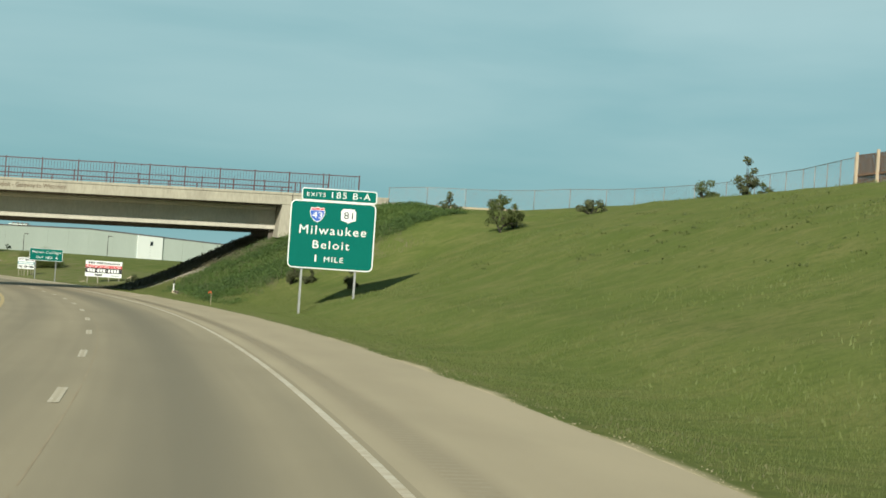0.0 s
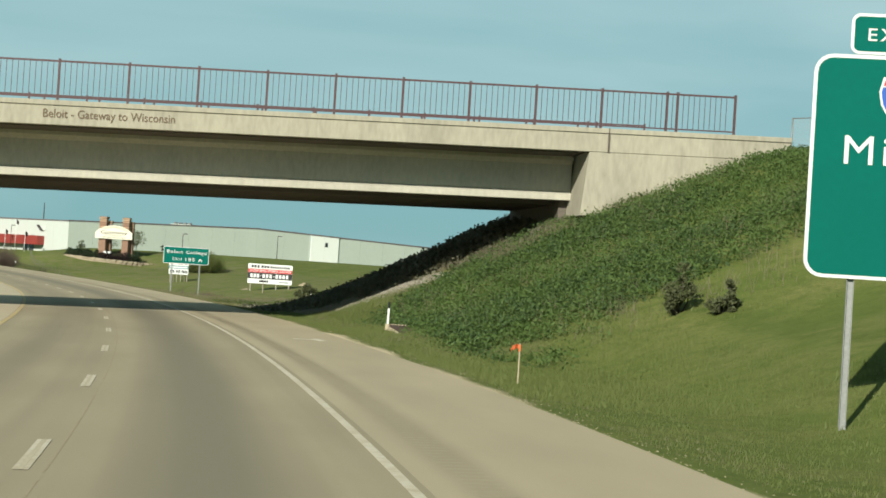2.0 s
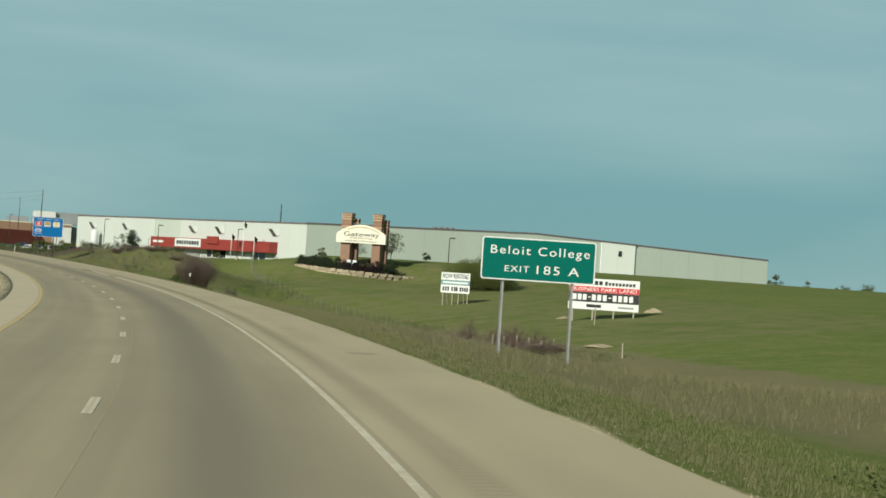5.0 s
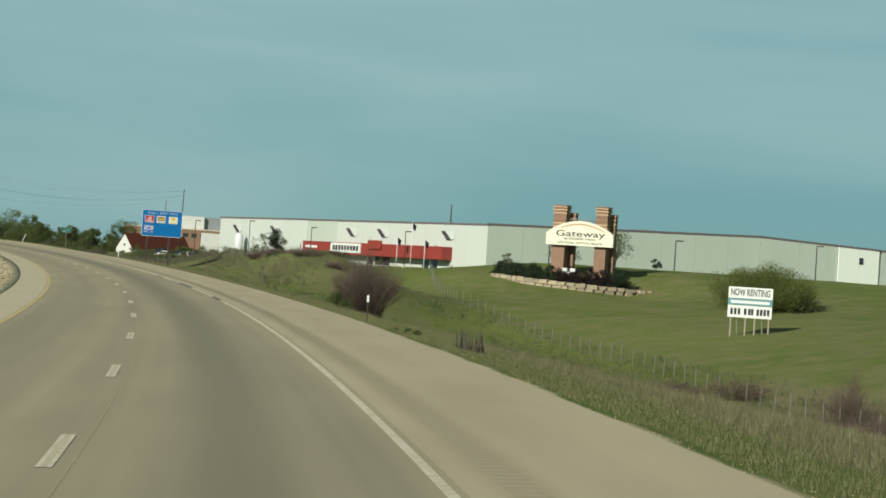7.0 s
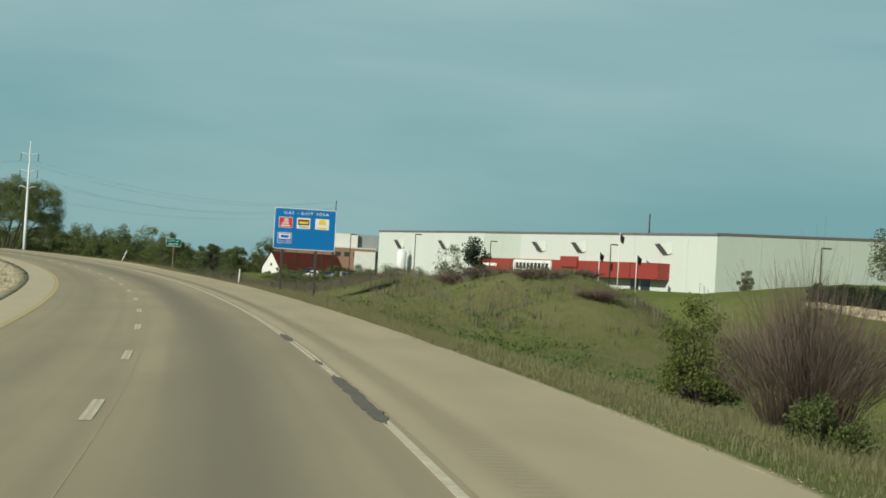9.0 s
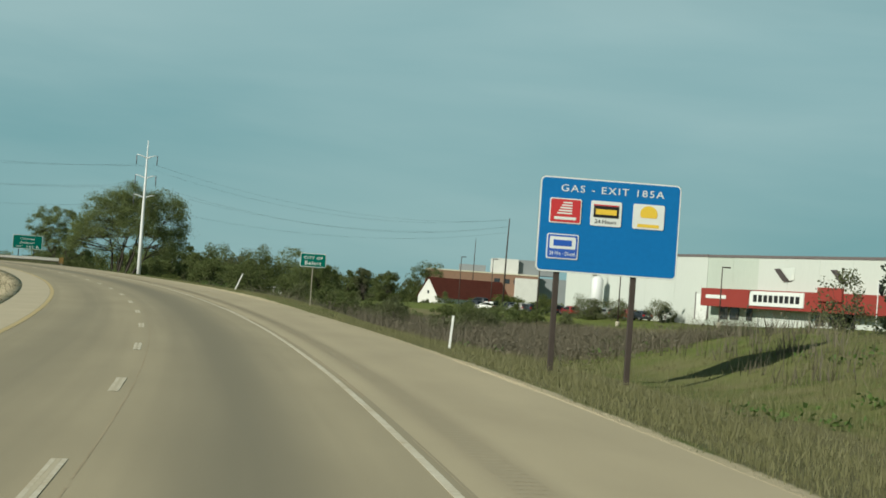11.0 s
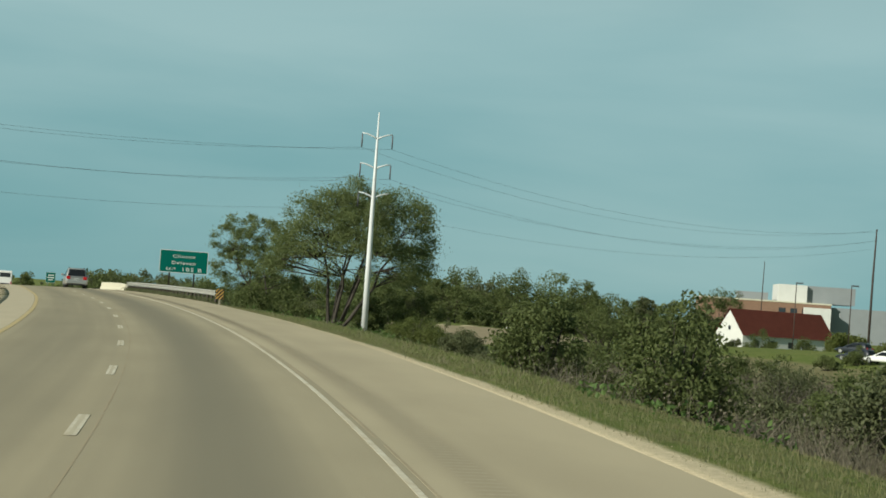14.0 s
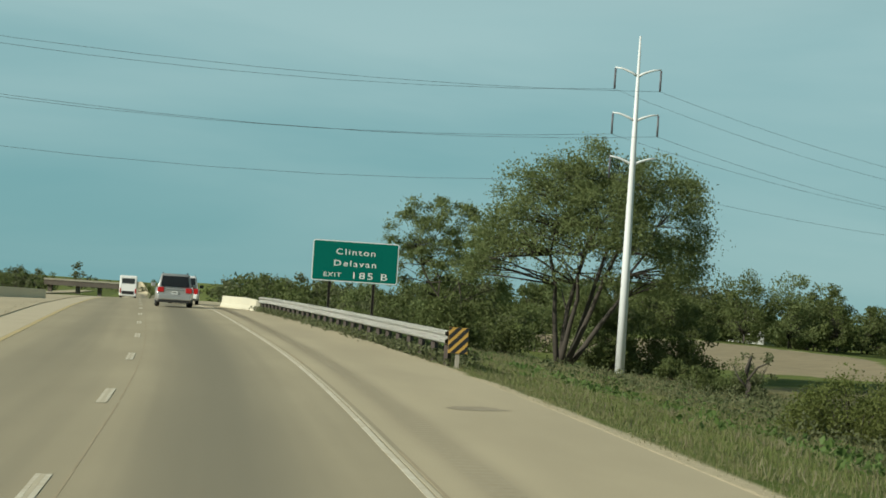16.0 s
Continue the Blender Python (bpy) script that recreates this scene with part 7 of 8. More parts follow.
def crest_fences():
    """Wire fence and board fence along the top of the cut."""
    path = [(18.4, 141.3), (24.0, 139.0), (33.0, 131.0), (38.5, 120.0), (38.0, 104.0), (36.2, 91.5)]
    top = thing("chain_link_fence", on_land(*path[0]), 0, "grey chain-link fence along the top of the slope", "fence")
    inv = top.matrix_world.inverted()
    pts = []
    for a, b in zip(path, path[1:]):
        d = math.dist(a, b)
        n = max(1, round(d / 3))
        for k in range(n):
            pts.append(inv @ Vector(on_land(a[0] + (b[0] - a[0]) * k / n, a[1] + (b[1] - a[1]) * k / n)))
    pts.append(inv @ Vector(on_land(*path[-1])))
    h = 1.55
    for p in pts:
        part("post", tube(bmesh.new(), [p - Vector((0, 0, 0.3)), p + Vector((0, 0, h))], 0.035, 6), M_GALV, top)
    part("top_rail", tube(bmesh.new(), [p + Vector((0, 0, h - 0.03)) for p in pts], 0.022, 5), M_GALV, top)
    bm = bmesh.new()
    for a, b in zip(pts, pts[1:]):
        d = (b - a).xy.length
        n = int(d / 0.16)
        for k in range(-int(h / 0.16), n + 1):
            for sgn in (1, -1):
                u0, u1 = k * 0.16 / d, (k * 0.16 + h) / d
                if sgn < 0:
                    u0, u1 = u1, u0
                z0, z1 = 0.03, h - 0.05
                lo, hi = sorted((u0, u1))
                c0, c1 = max(0.0, lo), min(1.0, hi)
                if c1 <= c0:
                    continue
                zz = lambda u: z0 + (z1 - z0) * ((u - u0) / (u1 - u0))
                p, q = a.lerp(b, c0) + Vector((0, 0, zz(c0))), a.lerp(b, c1) + Vector((0, 0, zz(c1)))
                w = Vector((0, 0, 0.006))
                bm.faces.new([bm.verts.new(v) for v in (p - w, q - w, q + w, p + w)])
    tagged(part("mesh", bm, M_GALV, top), kind="stuff")
    wood = thing("board_fence", on_land(36.2, 91.0), 0, "brown board fence with pale posts on the hill", "fence")
    inv = wood.matrix_world.inverted()
    run = [(36.2, 91.0), (38.5, 60.0)]
    n = 13
    for k in range(n + 1):
        x, y = (run[0][i] + (run[1][i] - run[0][i]) * k / n for i in (0, 1))
        p = inv @ Vector(on_land(x, y))
        part("post", boxed((p.x - 0.17, p.y - 0.06, p.z - 0.3), (p.x - 0.03, p.y + 0.06, p.z + 1.75)), M_PALEWOOD, wood)
        if k < n:
            x2, y2 = (run[0][i] + (run[1][i] - run[0][i]) * (k + 1) / n for i in (0, 1))
            q = inv @ Vector(on_land(x2, y2))
            m = 16
            for j in range(m):
                a, b = p.lerp(q, (j + 0.06) / m), p.lerp(q, (j + 0.94) / m)
                bm = bmesh.new()
                v = [bm.verts.new(c) for c in (a + Vector((0, 0, 0.05)), b + Vector((0, 0, 0.05)), b + Vector((0, 0, 1.62)), a + Vector((0, 0, 1.62)))]
                bm.faces.new(v)
                bmesh.ops.solidify(bm, geom=list(bm.faces), thickness=0.02)
                part("board", bm, M_BOARD, wood)
            part("rail", boxed((min(p.x, q.x) - 0.05, min(p.y, q.y), (p.z + q.z) / 2 + 0.5), (max(p.x, q.x) - 0.02, max(p.y, q.y), (p.z + q.z) / 2 + 0.6)), M_BOARD, wood)


def riprap():
    """Loose stone on the slope under the overpass."""
    rng = np.random.default_rng(31)
    ico = bmesh.new()
    bmesh.ops.create_icosphere(ico, subdivisions=1, radius=1.0)
    base = np.array([v.co for v in ico.verts])
    fc = np.array([[v.index for v in f.verts] for f in ico.faces])
    ico.free()
    n = 5000
    l = 7.8 + 4.6 * rng.random(n) ** 1.2
    s = 154.6 - 2.5 * (l - 8.8) - rng.random(n) ** 1.2 * 4.6 + rng.normal(size=n) * 0.4
    x, y = plan(s, l)
    z = ground_z(s, l)
    size = rng.uniform(0.02, 0.058, n)
    verts = base[None] * rng.uniform(0.7, 1.3, (n, len(base), 1)) * size[:, None, None] * rng.uniform(0.7, 1.3, (n, 1, 3))
    verts = verts + np.stack([x, y, z + size * 0.2], 1)[:, None]
    faces = (np.arange(n)[:, None, None] * len(base) + fc[None]).reshape(-1, 3)
    tagged(arrays("riprap", verts.reshape(-1, 3), faces, M_RIPRAP), "loose pale rubble on the slope under the overpass", "rubble", kind="stuff")


def edge_gravel():
    """Broken edge of the shoulder: crumbs of stone and soil."""
    rng = np.random.default_rng(33)
    n = 9000
    s = rng.uniform(-5, 640, n)
    l = 5.3 + np.abs(rng.normal(size=n)) * 0.38 * (0.6 + 0.8 * np.sin(s * 0.37) ** 2)
    x, y = plan(s, l)
    z = ground_z(s, np.maximum(l, 5.31))
    size = rng.uniform(0.004, 0.017, n)
    oct_v = np.array([(1, 0, 0), (-1, 0, 0), (0, 1, 0), (0, -1, 0), (0, 0, 0.6), (0, 0, -0.6)], float)
    oct_f = np.array([(0, 2, 4), (2, 1, 4), (1, 3, 4), (3, 0, 4), (2, 0, 5), (1, 2, 5), (3, 1, 5), (0, 3, 5)])
    v = oct_v[None] * size[:, None, None] * rng.uniform(0.6, 1.5, (n, 6, 1)) + np.stack([x, y, z + size * 0.2], 1)[:, None]
    f = (np.arange(n)[:, None, None] * 6 + oct_f[None]).reshape(-1, 3)
    tagged(arrays("edge_gravel", v.reshape(-1, 3), f, M_SANDSTONE), "sandy gravel crumbs along the shoulder's broken edge", "gravel", kind="stuff")


def drain():
    """Rusty inlet grate on a narrow pale apron that slopes down beside the road."""
    at = place(127.0, 7.72, -0.02)
    top = thing("drain_inlet", at, math.degrees(heading(127)), "rusty brown drain grate framed by a pale concrete apron", "drain")
    tilt = Matrix.Rotation(radians(3), 4, "X")
    part("apron", boxed((-0.36, -1.25, -0.12), (0.36, 1.3, 0.03), 0.015), M_GUTTER, top).matrix_local = tilt
    part("lip", boxed((-0.42, 1.305, -0.1), (0.36, 1.38, 0.10), 0.015), M_GUTTER, top, "pale concrete lip").matrix_local = tilt
    part("corner_block", boxed((0.26, -1.42, -0.1), (0.44, -1.255, 0.08), 0.02), M_GUTTER, top).matrix_local = tilt
    part("frame", boxed((-0.32, -1.22, 0.033), (0.32, 1.28, 0.07), 0.008), M_RUST, top, "rust-brown steel frame").matrix_local = tilt
    for k in range(6):
        part("bar", boxed((-0.30 + 0.11 * k, -1.2, 0.071), (-0.26 + 0.11 * k, 1.26, 0.10)), M_RUST, top).matrix_local = tilt


def stakes():
    for s, l, h in ((105.5, 6.8, 0.85),):
        top = thing("survey_stake", place(s, l), 0, "thin wooden survey stake with an orange ribbon", "stake", "survey stakes")
        part("stick", boxed((-0.013, -0.01, -0.2), (0.013, 0.01, h), 0.003), M_PALEWOOD, top)
        bm = bmesh.new()
        sag = [(0.0, 0.0, 0.0), (-0.05, 0.01, 0.012), (-0.10, -0.012, -0.004), (-0.15, 0.012, -0.035), (-0.18, 0.0, -0.075)]
        rows = [[bm.verts.new((x, y, h - 0.02 + z - d)) for d in (0.0, 0.045, 0.085)] for x, y, z in sag]
        for a, b in zip(rows, rows[1:]):
            for i in range(2):
                bm.faces.new((a[i], b[i], b[i + 1], a[i + 1]))
        bmesh.ops.solidify(bm, geom=list(bm.faces), thickness=0.003)
        part("ribbon", bm, M_ORANGE, top, "limp orange ribbon")
        part("ribbon", boxed((-0.018, -0.015, h - 0.16), (0.018, 0.015, h - 0.02), 0.004), M_ORANGE, top, "orange ribbon")


# ---- vehicles ----
def wheel(parent, x, y, r, w):
    t = part("wheel", tube(bmesh.new(), [(x - w / 2, y, r), (x + w / 2, y, r)], r, 20), M_TYRE, parent)
    part("rim", tube(bmesh.new(), [(x - w / 2 - 0.01, y, r), (x + w / 2 + 0.01, y, r)], r * 0.62, 14), M_GALV, t)


def hull(sections, mat, name, parent, label=""):
    """A body from cross-sections: (y, half width at sill, at belt, at roof, z sill, z belt, z roof)."""
    bm = bmesh.new()
    rows = []
    for y, ws, wb, wr, zs, zb, zr in sections:
        pts = [(-ws * 0.9, zs), (-ws, zs + 0.12), (-wb, zb - 0.05), (-wb * 0.985, zb), (-wr, zr - 0.06), (-wr * 0.85, zr)]
        rows.append([bm.verts.new((x, y, z)) for x, z in pts] + [bm.verts.new((-x, y, z)) for x, z in reversed(pts)])
    for a, b in zip(rows, rows[1:]):
        for k in range(len(a)):
            j = (k + 1) % len(a)
            f = bm.faces.new((a[k], a[j], b[j], b[k]))
            f.smooth = True
    bm.faces.new(rows[0])
    bm.faces.new(list(reversed(rows[-1])))
    bmesh.ops.recalc_face_normals(bm, faces=bm.faces)
    return part(name, bm, mat, parent, label)


def car(name, at, turn, label, paint, tall=1.75, wide=1.96, long=5.0, boxy=0.0, lights_high=False):
    """y points forward from the rear bumper at y = 0."""
    top = thing(name, at, turn, label, "car")
    w, h = wide / 2, tall
    belt = h * 0.57
    hull([(0.0, w * 0.86, w * 0.90, w * 0.86, 0.34, belt - 0.28, belt - 0.06), (0.12, w * 0.95, w * 0.98, w * 0.92, 0.30, belt - 0.1, belt), (0.5, w, w, w * 0.97, 0.26, belt, belt + 0.03),
          (long - 1.4, w, w, w * 0.95, 0.26, belt, belt + 0.02), (long - 0.4, w * 0.95, w * 0.93, w * 0.85, 0.28, belt - 0.22, belt - 0.16), (long, w * 0.8, w * 0.8, w * 0.7, 0.36, belt - 0.4, belt - 0.3)], paint, "body", top)
    hull([(0.16 - 0.05 * boxy, w * 0.86, w * 0.90, w * 0.88, belt - 0.1, belt, belt + 0.03), (0.42 - 0.16 * boxy, w * 0.84, w * 0.90, w * 0.76, belt - 0.1, belt + 0.04, h - 0.05), (0.8, w * 0.84, w * 0.91, w * 0.76, belt - 0.1, belt + 0.04, h),
          (long - 2.6, w * 0.84, w * 0.91, w * 0.74, belt - 0.1, belt + 0.04, h - 0.02), (long - 1.25, w * 0.82, w * 0.88, w * 0.80, belt - 0.2, belt - 0.02, belt + 0.02)], paint, "cabin", top)
    slope = 0.26 + 0.0 * boxy
    y0, y1 = 0.13 - 0.05 * boxy, 0.40 - 0.16 * boxy
    bm = bmesh.new()
    for s, ofs in ((1, 0), ):
        vs = [bm.verts.new(p) for p in ((-w * 0.76, y0 - 0.0, belt + 0.06), (w * 0.76, y0 - 0.0, belt + 0.06), (w * 0.68, y1 - 0.035, h - 0.13), (-w * 0.68, y1 - 0.035, h - 0.13))]
        bm.faces.new(vs)
    bmesh.ops.solidify(bm, geom=list(bm.faces), thickness=0.02)
    part("rear_window", bm, M_GLASS, top)
    for sx in (-1, 1):
        bm = bmesh.new()
        bm.faces.new([bm.verts.new(p) for p in ((sx * (w * 0.93), 0.75, belt + 0.06), (sx * (w * 0.93), long - 1.75, belt + 0.06), (sx * (w * 0.80), long - 2.5, h - 0.16), (sx * (w * 0.80), 0.9, h - 0.16))])
        bmesh.ops.solidify(bm, geom=list(bm.faces), thickness=0.015)
        part("side_window", bm, M_GLASS, top)
        lz = (belt - 0.24, belt + 0.02) if not lights_high else (belt - 0.36, belt + 0.0)
        part("tail_light", boxed((sx * w * 0.74 - 0.17, -0.045, lz[0]), (sx * w * 0.74 + 0.17, 0.16, lz[1]), 0.03), M_TAIL, top, "red tail light")
        m = part("mirror", boxed((sx * (w + 0.12) - 0.12, long - 1.95, belt + 0.02), (sx * (w + 0.12) + 0.12, long - 1.8, belt + 0.22), 0.04), M_BLACKPLASTIC if lights_high else paint, top)
        for y in (0.95, long - 0.95):
            wheel(top, sx * (w - 0.12), y, 0.345, 0.22)
    part("bumper", boxed((-w * 0.9, -0.11, 0.36), (w * 0.9, 0.16, 0.66), 0.06), paint, top)
    part("under_trim", boxed((-w * 0.85, -0.06, 0.24), (w * 0.85, 0.3, 0.36), 0.03), M_BLACKPLASTIC, top)
    plate = part("number_plate", boxed((-0.16, -0.06, belt - 0.32), (0.16, 0.02, belt - 0.17)), M_SIGNWHITE, top)
    part("bar", boxed((-0.12, -0.066, belt - 0.27), (0.12, -0.061, belt - 0.22)), M_BLACK, plate)
    part("garnish", boxed((-w * 0.5, -0.03, belt - 0.12), (w * 0.5, 0.03, belt - 0.05), 0.01), M_BLACKPLASTIC if lights_high else M_GALV, top)
    for sx in (-1, 1):
        part("roof_rail", tube(bmesh.new(), [(sx * w * 0.66, 0.8, h - 0.02), (sx * w * 0.66, 0.9, h + 0.05), (sx * w * 0.66, long - 2.8, h + 0.05), (sx * w * 0.66, long - 2.7, h - 0.02)], 0.018, 6), M_BLACKPLASTIC, top)
    return top


def paint(name, colour, metal=0.0):
    m = material(name, colour, 0.32, 0.03, 1, 8, 0, metal, spec=0.5)
    m.node_tree.nodes["Principled BSDF"].inputs["Coat Weight"].default_value = 0.6
    return m


M_TYRE = material("tyre_rubber", (0.02, 0.02, 0.02), 0.9, 0.1, 5, 30)
M_TAIL = material("red_lens", (0.40, 0.012, 0.012), 0.2, 0.05, 3, 20)
M_BLACKPLASTIC = material("black_plastic", (0.022, 0.022, 0.024), 0.5, 0.1, 3, 20)
M_SILVER = paint("silver_paint", (0.42, 0.42, 0.41), 0.6)
M_CARWHITE = paint("white_car_paint", (0.78, 0.78, 0.77))
M_CARRED = paint("dark_red_paint", (0.22, 0.02, 0.025))
M_CARDARK = paint("dark_blue_paint", (0.02, 0.025, 0.035))
M_SANDSTONE = material("sandy_gravel", (0.48, 0.40, 0.27), 0.95, 0.25, 3, 30, space="World")
M_EARTH = material("dug_earth", (0.30, 0.25, 0.165), 0.95, 0.3, 1.5, 14, 0.03, space="World")
M_RIPRAP = material("grey_rubble", (0.25, 0.228, 0.185), 0.95, 0.5, 6, 30, space="World")
M_LEAFPRINT = material("blue_green_print", (0.12, 0.26, 0.30), 0.5, 0.08, 2, 20)


def vehicles():
    hd = math.degrees(heading(700))
    car("minivan", on_road(645.8, 0.1, 0.006), hd, "silver minivan driving ahead in the outer lane", M_SILVER)
    car("sport_utility_vehicle", on_road(664.0, 1.0, 0.006), hd - 2, "white sport utility vehicle ahead of a minivan", M_CARWHITE, 1.78, 1.9, 4.7, 1.0, True)
    bus = thing("coach", on_road(828, -3.3, 0.006), hd, "white coach far ahead in the inner lane", "bus")
    part("body", boxed((-1.27, 0, 0.45), (1.27, 12, 3.5), 0.12), M_CARWHITE, bus)
    part("rear_window", boxed((-0.95, -0.03, 2.3), (0.95, 0.02, 3.1), 0.03), M_GLASS, bus)
    part("engine_grille", boxed((-0.9, -0.03, 0.7), (0.9, 0.02, 1.2), 0.01), M_BLACKPLASTIC, bus)
    for sx in (-1, 1):
        part("tail_light", boxed((sx * 1.12 - 0.09, -0.04, 0.9), (sx * 1.12 + 0.09, 0.02, 1.6)), M_TAIL, bus)
        for y in (2.6, 9.4):
            wheel(bus, sx * 1.08, y, 0.5, 0.3)
    for k, (x, y, p, t) in enumerate(((-137.5, 652.0, M_CARRED, 40), (-133.0, 648.0, M_CARDARK, 42), (-130.0, 644.8, M_SILVER, 38), (-126.0, 640.5, M_CARRED, 41), (-146.5, 661.0, M_CARDARK, 35), (-151.5, 666.5, M_CARDARK, 60), (-148.8, 663.8, M_SILVER, 58), (-140.6, 655.0, M_CARDARK, 40), (-155.0, 668.0, M_CARWHITE, 70), (-159.0, 672.5, M_CARDARK, 72), (-163.0, 690.0, M_CARDARK, 75), (-123.0, 637.0, M_CARDARK, 40))):
        car("parked_car", on_land(x, y), t, ("dark red" if p is M_CARRED else "silver" if p is M_SILVER else "white" if p is M_CARWHITE else "dark blue") + " car parked beside the warehouse", p, 1.5, 1.82, 4.6)


# ---- buildings beyond ----
def barn():
    top = thing("barn", on_land(-224.5, 844.0), 25.0, "white gabled barn with a long red-brown roof", "barn")
    g = top.matrix_world.translation.z
    L, W, hr = 24.0, 9.5, 7.45 - g
    he = hr - 5.2
    part("wall", extruded([(-W / 2, -1), (W / 2, -1), (W / 2, he), (0, hr - 0.2), (-W / 2, he)], 0.3), M_BARNWHITE, top, "white gable wall").matrix_local = Matrix.Rotation(radians(-62), 4, "Z")
    rot = Matrix.Rotation(radians(-62), 4, "Z")
    part("side_wall", boxed((W / 2 - 0.3, 0.3, -1), (W / 2, L, he)), M_BARNWHITE, top).matrix_local = rot
    part("side_wall", boxed((-W / 2, 0.3, -1), (-W / 2 + 0.3, L, he)), M_BARNWHITE, top).matrix_local = rot
    part("end_wall", extruded([(-W / 2, -1), (W / 2, -1), (W / 2, he), (0, hr - 0.2), (-W / 2, he)], 0.3), M_BARNWHITE, top).matrix_local = rot @ Matrix.Translation((0, L, 0))
    for sx in (-1, 1):
        bm = bmesh.new()
        bm.faces.new([bm.verts.new(p) for p in ((0, -0.4, hr), (0, L + 0.7, hr), (sx * (W / 2 + 0.5), L + 0.7, he - 0.35), (sx * (W / 2 + 0.5), -0.4, he - 0.35))])
        bmesh.ops.solidify(bm, geom=list(bm.faces), thickness=0.15)
        part("roof", bm, M_BARNRED, top, "red-brown shingle roof slope").matrix_local = rot
    part("window", boxed((-0.4, -0.05, 4.4), (0.4, -0.005, 5.3)), M_GLASS, top).matrix_local = rot
    for k in range(4):
        part("window", boxed((W / 2 + 0.005, 3 + 4.6 * k, 1.2), (W / 2 + 0.05, 4.4 + 4.6 * k, 2.5)), M_GLASS, top).matrix_local = rot


def school():
    top = thing("brick_building", (-289.0, 1089.0, 0), 21.0, "low brick building with white and grey rooftop screens", "building")
    part("wall", boxed((-15, 0, -2), (30, 25, 13.2)), M_BRICK, top, "red-brown brick wall")
    part("parapet", boxed((-15.2, -0.2, 13.21), (30.2, 25, 13.7)), M_CREAMCONC, top)
    for k in range(4):
        part("window", boxed((12 + 4 * k, -0.06, 9.5), (14.4 + 4 * k, -0.005, 11.4)), M_GLASS, top)
    part("penthouse", boxed((12, 4, 13.71), (22, 22, 19.7)), M_BARNWHITE, top, "white rooftop plant room")
    part("screen", boxed((22.1, 6, 13.72), (39, 26, 19.7)), M_GREYPANEL, top, "grey metal rooftop screen")
    part("wing", boxed((30.05, 3, -2), (75, 28, 12.6)), M_GREYPANEL, top, "long grey wing")
    part("low_wing", boxed((20.5, -4, -2), (29.5, -0.3, 12.0)), M_BARNWHITE, top, "white low wing in front")
    part("screen", boxed((-1.6, 6, 13.71), (8.7, 16, 16.4)), M_GREYPANEL, top, "grey metal rooftop screen")
    tr = thing("box_trailer", on_land(-214.0, 880.0), 20.0, "white rounded storage trailer", "trailer")
    part("body", tube(bmesh.new(), [(0, 0, 2.3), (12, 0, 2.3)], 1.35, 14), M_BARNWHITE, tr)
    for x in (1.5, 10.5):
        part("leg", boxed((x - 0.2, -0.9, -0.3), (x + 0.2, 0.9, 1.1)), M_STEEL_DARK, tr)
    tank = thing("white_tank", on_land(-134.6, 653.4), 0, "white upright tank beside the warehouse wall", "tank")
    g = tank.matrix_world.translation.z
    part("shell", tube(bmesh.new(), [(0, 0, -0.3), (0, 0, 6.6 - g), (0, 0, 7.2 - g)], [0.95, 0.95, 0.5], 20), M_WHITEPOLE, tank)
    part("vent", tube(bmesh.new(), [(0, 0, 7.15 - g), (0, 0, 8.3 - g)], 0.12, 8), M_WHITEPOLE, tank)


def far_overpass():
    top = thing("far_overpass", (-575.0, 1013.5, -0.9), math.degrees(heading(1190)), "distant highway overpass on dark piers", "bridge")
    part("deck", boxed((-15, 0, 1.0), (15.4, 12, 2.7)), M_SHADECONC, top)
    part("parapet", boxed((-15, -0.2, 2.71), (15.4, 0.2, 3.3)), M_CONCRETE, top)
    for px_ in (-13, -3.5, 4, 12):
        part("pier", boxed((px_ - 0.7, 2, -6), (px_ + 0.7, 10, 0.99)), M_SHADECONC, top)
    for k in range(9):
        part("rail_post", boxed((-15 + 3.6 * k, -0.1, 3.31), (-14.85 + 3.6 * k, 0.1, 3.9)), M_STEEL_DARK, top)


def snag():
    """A broken dead stump with two stubs on the meadow."""
    top = thing("dead_stump", place(644.6, 31.0), 20, "dark broken dead tree stump in the meadow", "tree stump")
    part("trunk", tube(bmesh.new(), [(0, 0, -0.3), (0.05, 0, 0.9), (-0.08, 0.05, 1.7), (0.12, 0, 2.5)], [0.22, 0.17, 0.14, 0.05], 8), M_BARK, top)
    part("branch", tube(bmesh.new(), [(0.0, 0, 1.2), (0.5, 0.1, 1.9), (1.1, 0.1, 2.2)], [0.09, 0.06, 0.02], 6), M_BARK, top)
    part("branch", tube(bmesh.new(), [(0.0, 0, 0.8), (-0.5, -0.1, 1.3), (-0.8, 0, 1.9)], [0.08, 0.05, 0.02], 6), M_BARK, top)


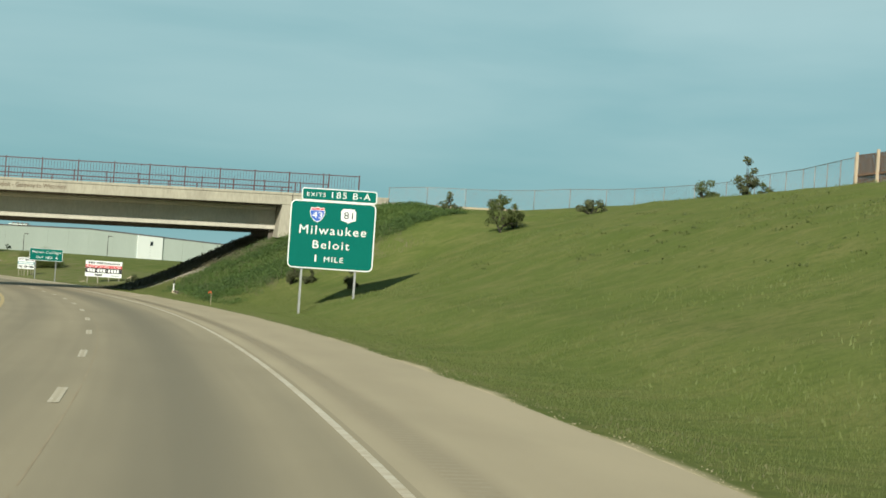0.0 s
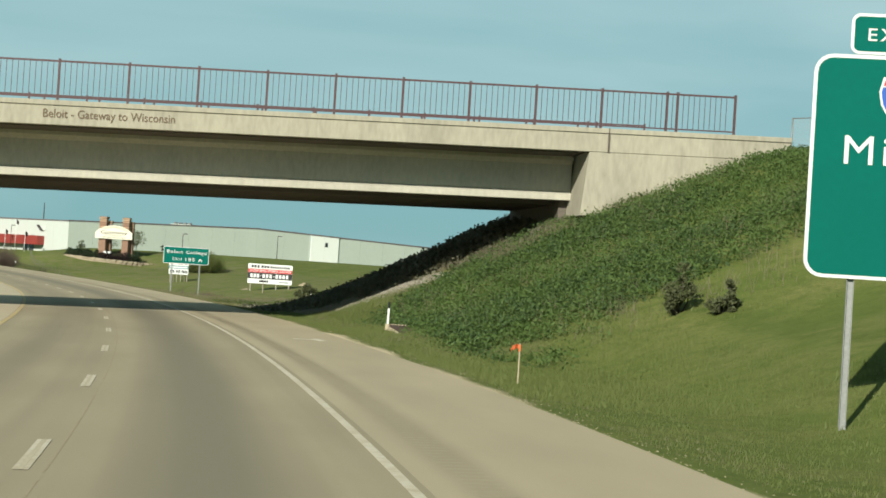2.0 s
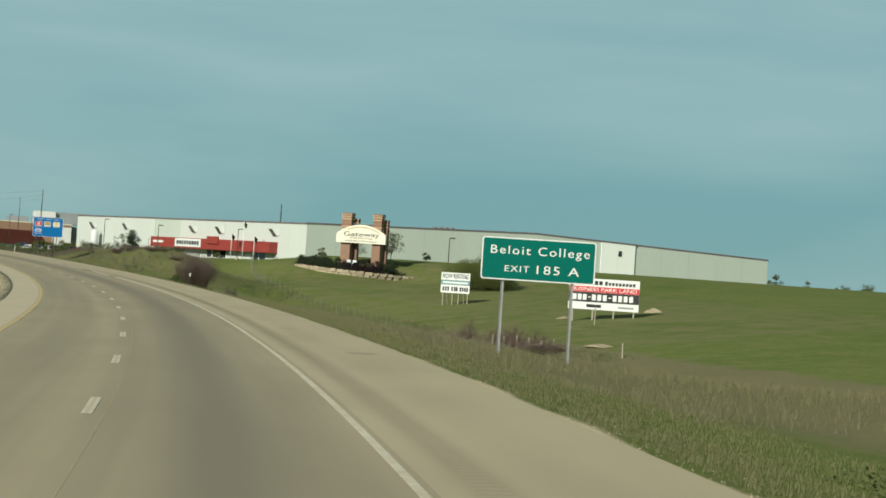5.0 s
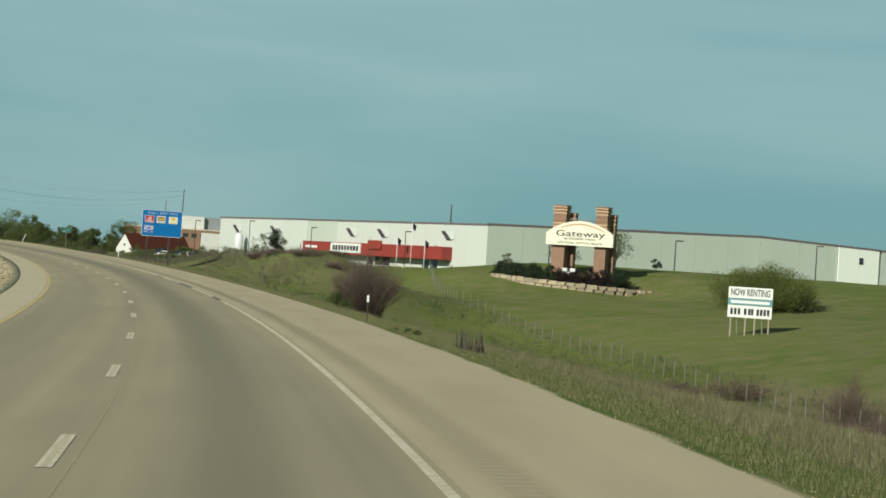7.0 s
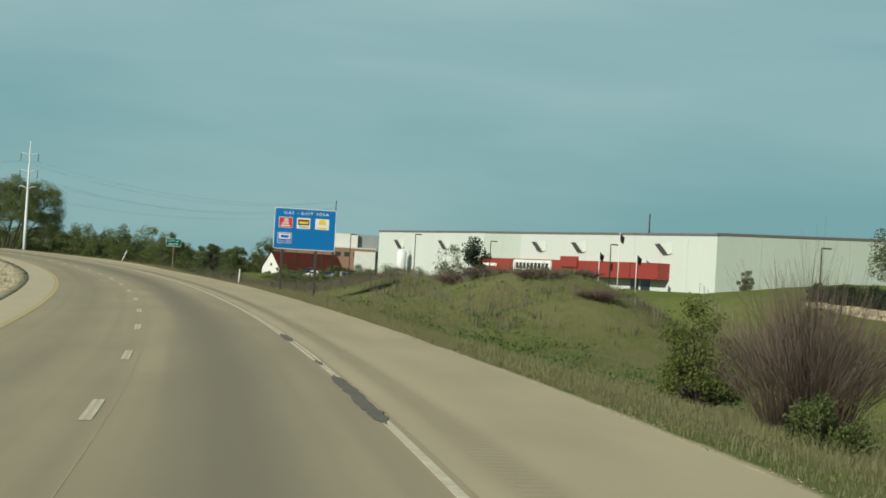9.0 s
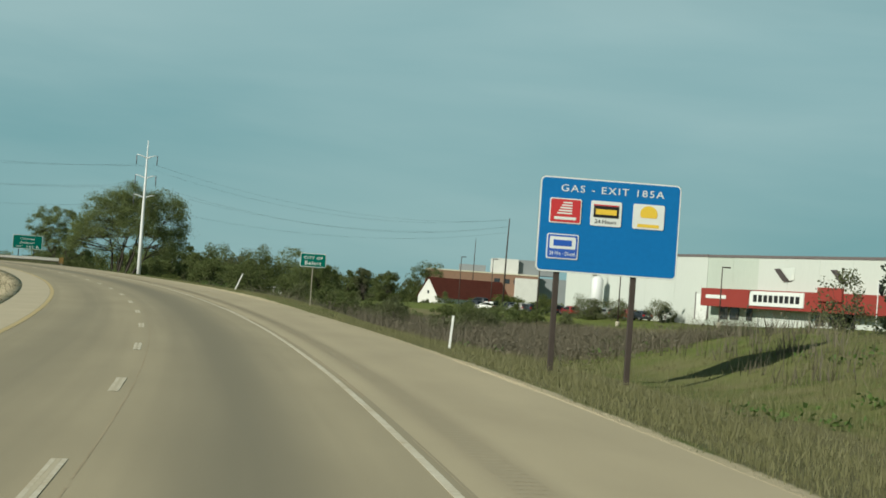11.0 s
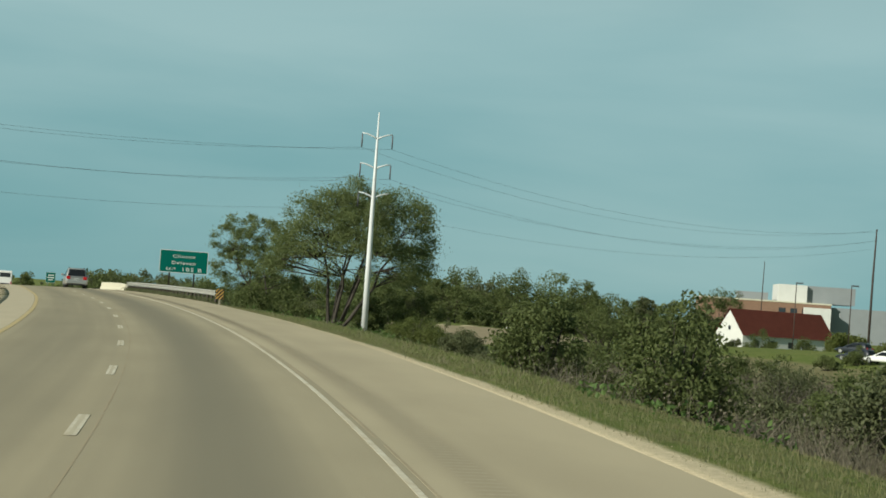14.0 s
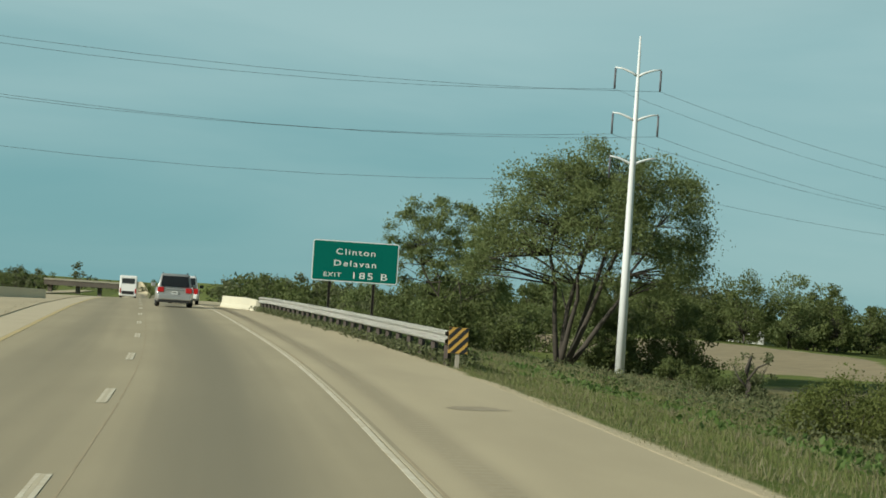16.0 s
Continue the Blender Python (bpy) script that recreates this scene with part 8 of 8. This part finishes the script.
def meadow_edge():
    """Low dark line across the creek meadow, and a small house among the far trees."""
    a, b, n = (-183.5, 616.0), (-174.5, 664.0), 12
    top = thing("meadow_edging", on_land(*a), 0, "low dark line across the creek meadow", "edging")
    inv = top.matrix_world.inverted()
    for k in range(n):
        u, v = k / n, (k + 1) / n - 0.004
        p = inv @ Vector(on_land(a[0] + (b[0] - a[0]) * u, a[1] + (b[1] - a[1]) * u, -0.15))
        q = inv @ Vector(on_land(a[0] + (b[0] - a[0]) * v, a[1] + (b[1] - a[1]) * v, -0.15))
        bm = bmesh.new()
        bm.faces.new([bm.verts.new(c) for c in (p, q, q + Vector((0, 0, 0.5)), p + Vector((0, 0, 0.5)))])
        bmesh.ops.solidify(bm, geom=list(bm.faces), thickness=0.15)
        # One upright dark piece of the line.
        part("timber", bm, M_STEEL_DARK, top)
    home = thing("farmhouse", on_land(-286.0, 880.0, 0.0), 30, "small white farmhouse with a grey roof among the trees", "house")
    gable = [(-3.5, -0.5), (3.5, -0.5), (3.5, 3.2), (0, 5.8), (-3.5, 3.2)]
    part("wall", extruded(gable, 9.0), M_BARNWHITE, home)
    for sx in (-1, 1):
        bm = bmesh.new()
        bm.faces.new([bm.verts.new(c) for c in ((0, -0.3, 6.0), (0, 9.3, 6.0), (sx * 3.9, 9.3, 3.05), (sx * 3.9, -0.3, 3.05))])
        bmesh.ops.solidify(bm, geom=list(bm.faces), thickness=0.12)
        part("roof", bm, M_GREYPANEL, home, "grey shingle roof slope")
    for x in (-1.8, 1.2):
        part("window", boxed((x, -0.05, 1.2), (x + 0.8, -0.005, 2.4)), M_GLASS, home)


def gore_sign():
    """Small green exit sign far down the road; its words cannot be made out."""
    at = on_road(884.0, 7.0)
    top = thing("far_exit_sign", at, math.degrees(heading(884)), "small green exit sign far down the road", "road sign")
    p = panel(top, -1.0, 2.2, 1.0, 4.4, M_GREEN, 0.1, 0.04)
    for z, w in ((3.7, 0.6), (3.2, 0.7), (2.7, 0.5)):
        part("bar", boxed((-w, -0.022, z), (w, -0.014, z + 0.22)), M_SIGNWHITE, p)
    for x in (-0.6, 0.6):
        sign_post(top, x, -2.0, 4.3, M_GALV)


def mast_on_roof():
    m = thing("radio_mast", (-91.0, 690.0, 0), 0, "thin lattice radio mast behind the warehouse", "mast")
    part("lattice", tube(bmesh.new(), [(0, 0, 0), (0, 0, 18.0)], [0.35, 0.12], 4), M_STEEL_DARK, m)


guardrail()
parapets()
steel_pole()
for x, y, zt, turn in ((-50.9, 520.2, 7.9, -10), (-31.5, 505.0, 8.1, -10), (-10.0, 537.0, 9.4, -10), (-134.4, 616.0, 8.8, 30), (-124.5, 623.2, 9.6, 30), (-108.5, 612.0, 8.8, 30), (-84.0, 583.5, 8.6, 30), (-175.7, 735.9, 10.9, 30), (-190, 760, 11.5, 30)):
    street_light(x, y, zt, turn)
flagpole(-82.5, 582.0, 10.4, M_RAILING, "tall flagpole with a dark red flag at the entrance")
flagpole(-86.6, 590.0, 7.6, M_BLACK, "shorter flagpole with a dark flag at the entrance")
flagpole(-79.0, 576.0, 7.2, M_BLACK, "shorter flagpole with a dark flag at the entrance")
for s, l, h, lean, band, lab in ((129.9, 7.62, 0.90, 0.02, True, "white delineator post with a black cap by the overpass"), (188.6, 14.0, 0.9, 0.0, True, "white delineator post with a black cap beyond the overpass"), (302.0, 6.1, 1.0, 0.0, True, "slim steel post with a white reflector on the verge"), (432.7, 7.6, 1.0, 0.06, False, "white delineator post beside the marsh"), (498.9, 7.6, 1.1, 0.4, False, "leaning white plastic delineator post beside the marsh"),):
    delineator(place(s, l), lab, h, lean, band, math.degrees(heading(s)))
gateway()
field_signs()
field_fence()
old_posts()
spoil_heaps()
crest_fences()
riprap()
drain()
stakes()
edge_gravel()
vehicles()
barn()
school()
far_overpass()
gore_sign()
meadow_edge()
snag()
mast_on_roof()
